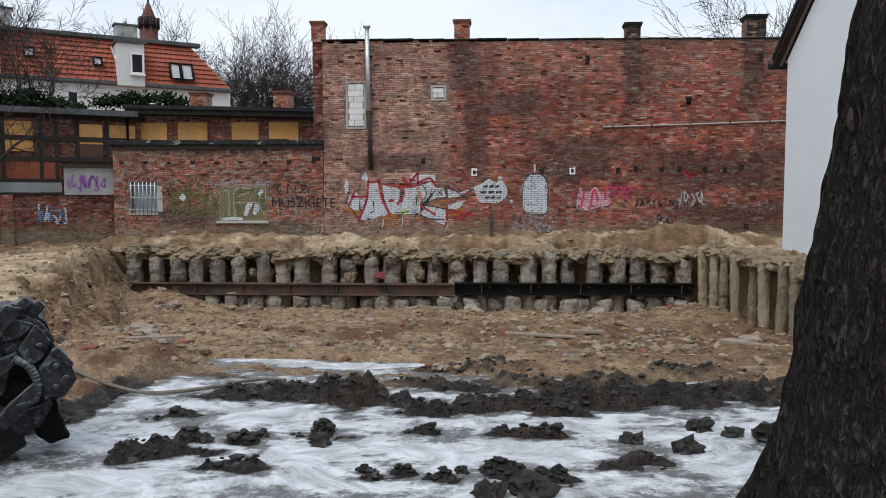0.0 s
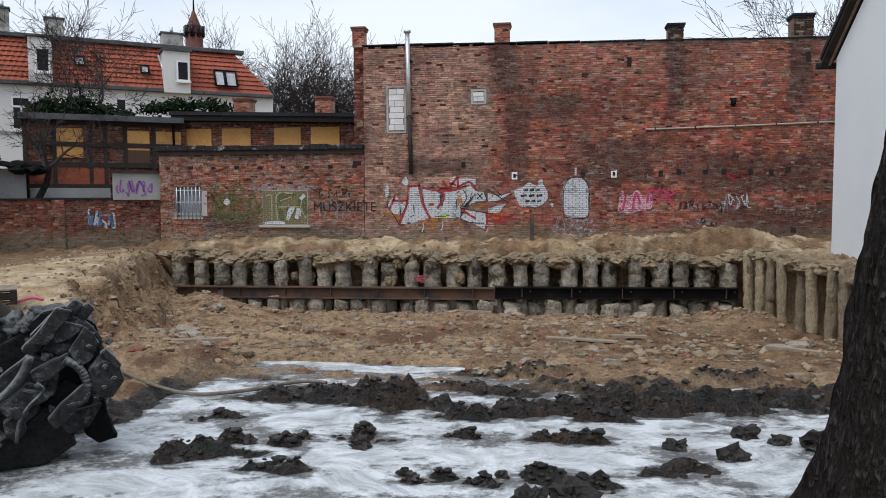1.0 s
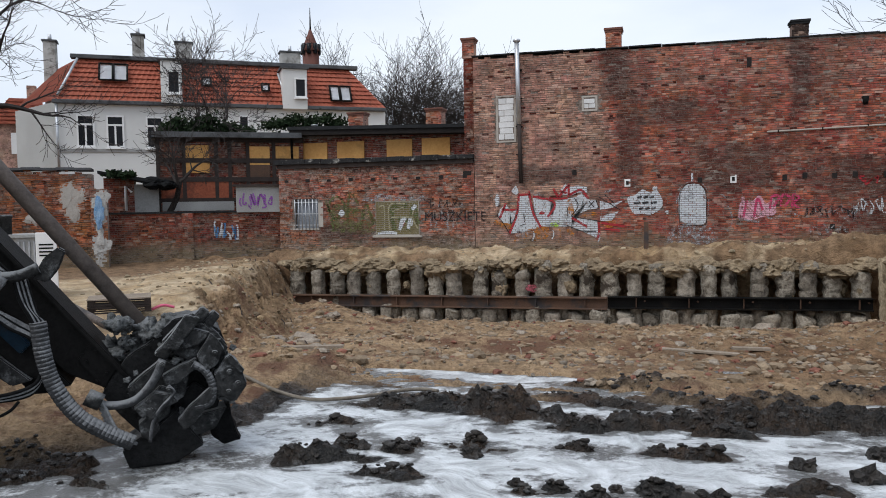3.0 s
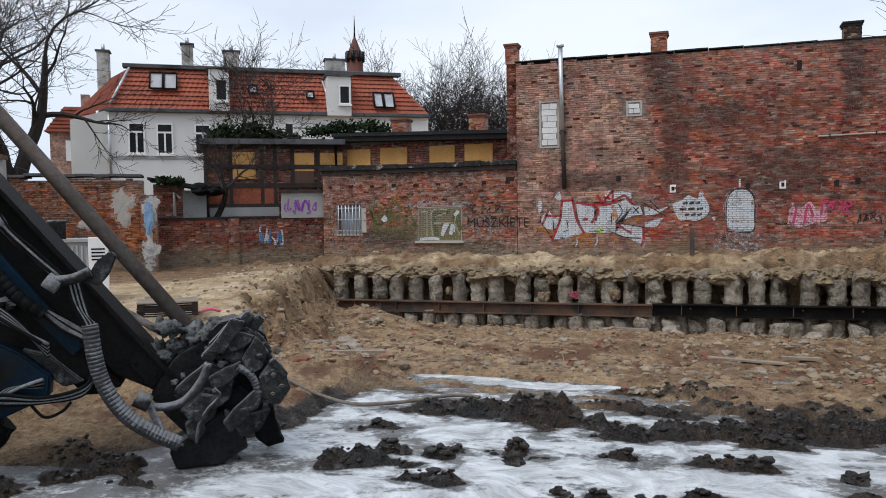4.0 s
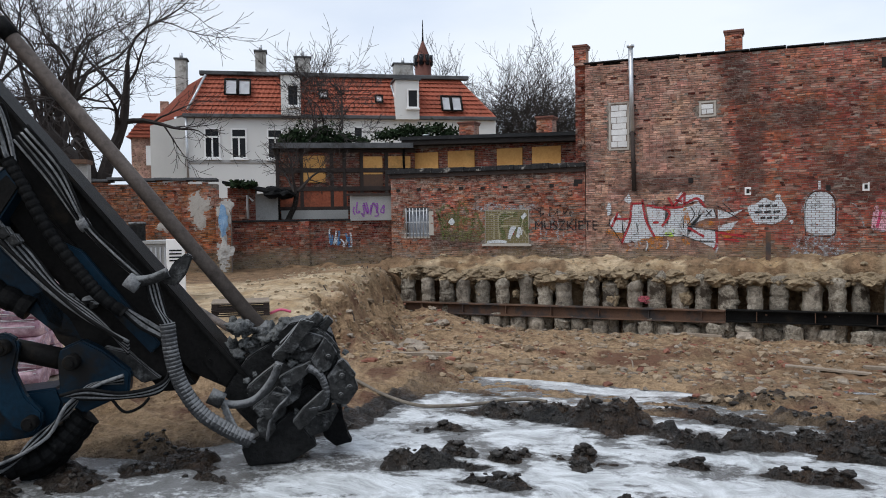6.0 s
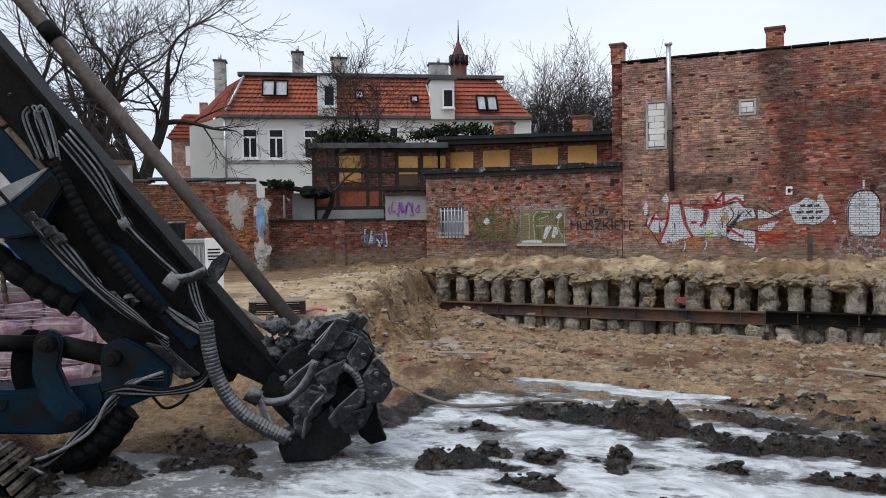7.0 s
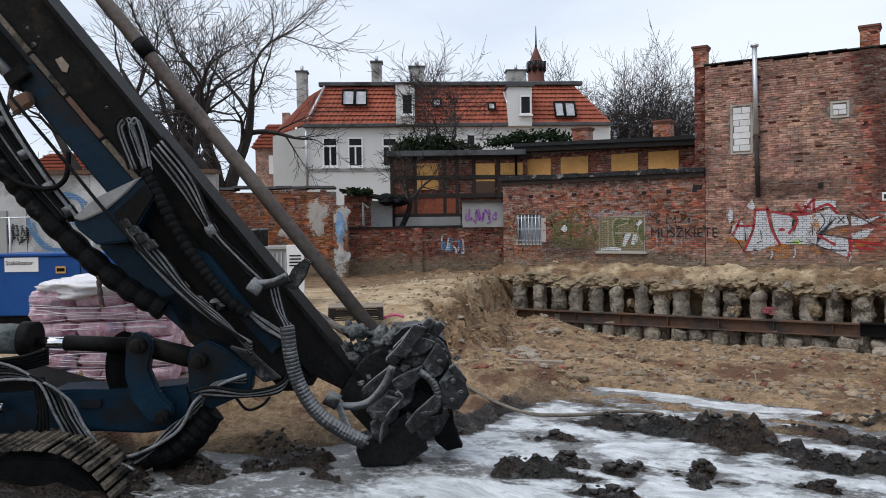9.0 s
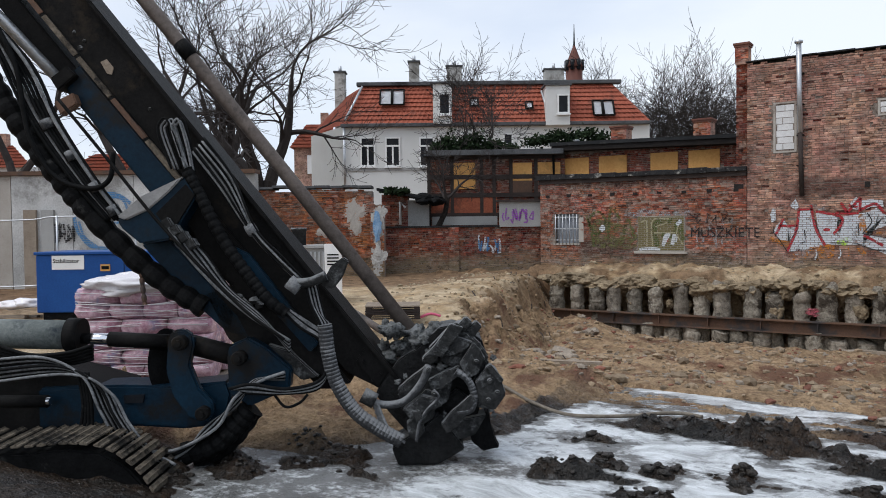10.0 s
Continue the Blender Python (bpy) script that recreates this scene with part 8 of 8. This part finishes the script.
for i in range(9):
    a = 888 + i * 6
    pts = [sheet(a + rng.uniform(0, 10), rng.uniform(368, 396), 28.18) for _ in range(4)]
    strokes("stroke", [[(p.x, p.z) for p in pts]], 0.055, P_PURPLE, g, 28.185 - 0.002 * (i % 3))
g = tagged(empty("graffiti", YARD), "pale blue and white sprayed tag on dark brick", "graffiti", "graffiti on the brick walls")
for i in range(9):
    a = 842 + i * 4.6
    pts = [sheet(a + rng.uniform(0, 8), rng.uniform(416, 444) + i * 0.8, 28.25) for _ in range(4)]
    strokes("stroke", [[(p.x, p.z) for p in pts]], 0.06, P_BLUE if i % 3 == 1 else P_WHITE, g, 28.262 - 0.002 * (i % 3))
g = tagged(empty("graffiti", YARD), "black and blue sprayed tags on concrete wall", "graffiti", "graffiti on the brick walls")
for i in range(12):
    a = 78 + i * 4.5
    pts = [sheet(a + rng.uniform(0, 9), rng.uniform(396, 430), 22.95) for _ in range(4)]
    strokes("stroke", [[(p.x, p.z) for p in pts]], 0.045, P_BLACK, g, 22.97 - 0.002 * (i % 3))
pts = [sheet(a, b, 22.95) for a, b in ((132, 385), (138, 410), (160, 436), (190, 440))]
strokes("stroke", [[(p.x, p.z) for p in pts]], 0.1, P_BLUE, g, 22.96)
pts = [sheet(a, b, 22.95) for a, b in ((190, 342), (212, 346), (232, 360))]
strokes("stroke", [[(p.x, p.z) for p in pts]], 0.1, P_BLUE, g, 22.962)
for k, ab in enumerate((((196, 350), (216, 352), (226, 372), (214, 392), (196, 396)), ((140, 392), (150, 420), (176, 440)), ((120, 398), (128, 418), (116, 428)), ((80, 410), (100, 398), (110, 420)))):
    pts = [sheet(a, b, 22.95) for a, b in ab]
    strokes("stroke", [[(p.x, p.z) for p in pts]], 0.07, P_BLUE if k < 2 else P_BLACK, g, 22.955 - 0.001 * k)


# single bricks of the upper wall
rng = random.Random(90)
long_me, short_me = bpy.data.meshes.new("brick"), bpy.data.meshes.new("brick")
for me, w in ((long_me, 0.203), (short_me, 0.0955)):
    bm = boxed(0, w, -0.004, 0.03, 0, 0.055, bevel=0.0)
    bm.to_mesh(me)
    bm.free()
    me.materials.append(BRICK_SINGLE)
z, row = SINGLE[2] + 0.004, 0
while z + 0.06 < SINGLE[3]:
    x = SINGLE[0] - (0.1 if row % 2 else 0)
    while x < SINGLE[1] - 0.02:
        long_one = rng.random() < 0.72
        ob = new("brick", long_me if long_one else short_me)
        ob.parent = wall_north
        ob.location = (x, WALL_Y - rng.uniform(-0.004, 0.005), z + rng.uniform(-0.003, 0.004))
        x += 0.215 if long_one else 0.1075
    z += 0.067
    row += 1


# ---- bare trees, ivy ----
def bare_tree(base, height, spread, seed, label, trunk_r=0.2, levels=5, split=3, lean=(0, 0), bole=0.3, twig=0.008, droop=0.0, limbs=0):
    rng = random.Random(seed)
    verts, faces = [], []

    def limb(p, d, length, r, level):
        n = 7 if level < 3 else 5 if level < levels else 3
        wig = 0.15 if level < 3 else 0.12
        seg = 7 if level < 2 else 4 if level < 4 else 3
        lift = (0.0 - droop * 0.16) if level in (2, 3) else 0.025
        pts, rads, dirs = [p], [r], [d]
        for i in range(n):
            bend = lift if i < n * 0.6 else lift + droop * 0.3
            d = (d + Vector((rng.gauss(0, wig), rng.gauss(0, wig), bend + rng.gauss(0, wig * 0.7)))).normalized()
            p = p + d * length / n
            pts.append(p)
            rads.append(max(twig, r * (1 - 0.72 * (i + 1) / n)))
            dirs.append(d)
        first = len(verts)
        for q, rr, dd in zip(pts, rads, dirs):
            side = dd.cross(Vector((0.31, 0.95, 0.05))).normalized()
            up = dd.cross(side)
            for k in range(seg):
                a = 2 * math.pi * k / seg
                verts.append(q + side * (rr * math.cos(a)) + up * (rr * math.sin(a)))
        for i in range(n):
            for k in range(seg):
                a, b = first + i * seg + k, first + i * seg + (k + 1) % seg
                faces.append((a, b, b + seg, a + seg))
        if level >= levels:
            return
        kids = split + (3 if level < levels - 1 else 2) + (1 if rng.random() < 0.4 else 0)
        turn0 = rng.uniform(0, 6.28)
        for k in range(kids):
            i = n if k == 0 else max(1, min(n, round(n * (0.28 + 0.72 * (k + rng.uniform(-0.3, 0.3)) / kids))))
            dd = dirs[i]
            side = dd.orthogonal().normalized()
            a = turn0 + 2.4 * k + rng.uniform(-0.4, 0.4)
            turn = side * math.cos(a) + dd.cross(side) * math.sin(a)
            open_ = (0.25 if k == 0 else rng.uniform(0.55, 1.0)) * spread
            nd = (dd + turn * open_).normalized()
            limb(pts[i], nd, length * rng.uniform(0.42, 0.62) * (1.25 if k == 0 else 1.0), max(twig, rads[i] * (0.85 if k == 0 else 0.62)), level + 1)

    ob = empty("tree", YARD @ Matrix.Translation(base))
    d0 = Vector((lean[0], lean[1], 1)).normalized()
    top = d0 * height * bole
    part("trunk", tube(bmesh.new(), [(0, 0, -0.5), (0, 0, 0), top * 0.5 + Vector((0.08, 0, 0)), top], [trunk_r * 1.35, trunk_r * 1.15, trunk_r, trunk_r * 0.85], 12), BARK, ob)
    limbs = limbs or split + 1
    for k in range(limbs):
        a = 2 * math.pi * k / limbs + rng.uniform(-0.5, 0.5)
        limb(top * rng.uniform(0.8, 1.0), (d0 + spread * 0.62 * Vector((math.cos(a), math.sin(a), 0.1))).normalized(), height * 0.42, trunk_r * 0.66, 1)
    me = bpy.data.meshes.new("branches")
    me.from_pydata([tuple(v) for v in verts], [], faces)
    link("crown", me, TWIG, ob, "bare leafless branches")
    return tagged(ob, label, "tree", "bare trees behind the yard")


def at_ground(a, v, z=0.0):
    p = sheet(a, 403, v)
    return Vector((p.x, p.y, z))


bare_tree(at_ground(458, 34), 12.8, 1.1, 5, "large bare spreading tree behind the brick wall", 0.5, 5, 2, (0.04, 0), 0.26, 0.01, 0.5)
bare_tree(at_ground(395, 36), 13.5, 0.9, 12, "tall bare tree with curving limbs behind the brick wall", 0.42, 5, 1, (-0.05, 0), 0.3, 0.009, 0.35, limbs=4)
bare_tree(at_ground(225, 38), 14.5, 0.9, 8, "tall bare tree behind the concrete wall", 0.36, 5, 1, (0.02, 0), 0.3, 0.009, 0.3)
bare_tree(at_ground(20, 42), 16.0, 0.8, 9, "tall bare tree behind the concrete wall", 0.35, 5, 1, (0.05, 0), 0.3, 0.011, 0.2)
for k, (a, v, h) in enumerate(((-70, 31, 5.2), (30, 33, 5.8), (120, 32, 5.0), (200, 34, 5.5), (300, 33, 4.6), (390, 32, 4.2))):
    bare_tree(at_ground(a, v), h, 1.0, 60 + k, "dense leafless shrub behind the yard walls", 0.07, 4, 2, (0.02, 0), 0.12, 0.009, 0.1)
for a, v, h, seed in ((1080, 62, 14.2, 21), (1130, 64, 14.6, 24), (1180, 60, 15.2, 22), (1218, 63, 15.0, 25), (1256, 61, 14.4, 23)):
    bare_tree(at_ground(a, v), h, 0.95, seed, "bare tree behind the house with dense fine twigs", 0.28, 5, 2, (0.01, 0), 0.2, 0.013, limbs=6)
bare_tree(at_ground(848, 36, 2.5), 7.6, 1.25, 31, "slender bare tree before the house", 0.13, 5, 2, (-0.02, 0), 0.3, 0.009, 0.15)
bare_tree(at_ground(775, 29.2, 1.7), 3.4, 1.1, 36, "small crooked bare tree behind the garden wall", 0.1, 4, 2, (0.35, 0), 0.35, 0.008, 0.2)
bt = bare_tree(Vector((0, 0, 0)), 15.5, 0.8, 41, "bare tree beyond the white building", 0.3, 5, 2, (0, 0), 0.35, 0.013)
bt.matrix_world = pose(19.5, 52, 0)


def ivy(name, centres, label, n, seed):
    rng = random.Random(seed)
    verts, faces = [], []
    for _ in range(n):
        c, rx, ry, rz_ = rng.choice(centres)
        u = Vector((rng.gauss(0, 1), rng.gauss(0, 1), rng.gauss(0, 1))).normalized() * abs(rng.gauss(0.5, 0.45))
        p = Vector((c.x + u.x * rx, c.y + u.y * ry, c.z + u.z * rz_))
        a, b = Vector((rng.gauss(0, 1), rng.gauss(0, 1), rng.gauss(0, 1))).normalized(), Vector((rng.gauss(0, 1), rng.gauss(0, 1), rng.gauss(0, 1))).normalized()
        s_ = rng.uniform(0.05, 0.11)
        i = len(verts)
        verts += [p - a * s_, p + b * s_ * 0.7, p + a * s_ * 1.1, p - b * s_ * 0.7]
        faces.append((i, i + 1, i + 2, i + 3))
    me = bpy.data.meshes.new(name)
    me.from_pydata([tuple(v) for v in verts], [], faces)
    ob = link(name, me, IVY)
    ob.matrix_world = YARD
    return tagged(ob, label, "ivy", kind="stuff")


cs = [(sheet(a, b, 33), rx, 0.6, rz_) for a, b, rx, rz_ in ((775, 262, 0.3, 0.2), (792, 252, 0.45, 0.35), (818, 256, 0.4, 0.28), (842, 248, 0.5, 0.42), (868, 258, 0.35, 0.25), (884, 260, 0.4, 0.2), (905, 262, 0.3, 0.15), (800, 264, 0.6, 0.15), (850, 264, 0.6, 0.15))]
cs += [(sheet(a, b, 32), 0.55, 0.8, 0.25) for a, b in ((948, 252), (970, 248), (992, 240), (1040, 238), (1060, 246), (1012, 250))]
ivy("ivy", cs, "dark green ivy growing over the outbuilding roofs", 6500, 6)
cs = [(sheet(a, b, 29), 0.3, 0.3, 0.12) for a, b in ((690, 338), (712, 340))]
ivy("ivy", cs, "small dark green ivy tuft on the shed roof", 500, 7)
# low shrubs by the concrete wall
cs = [(sheet(a, b, 26), 0.9, 0.6, 0.5) for a, b in ((-40, 300), (20, 300))]
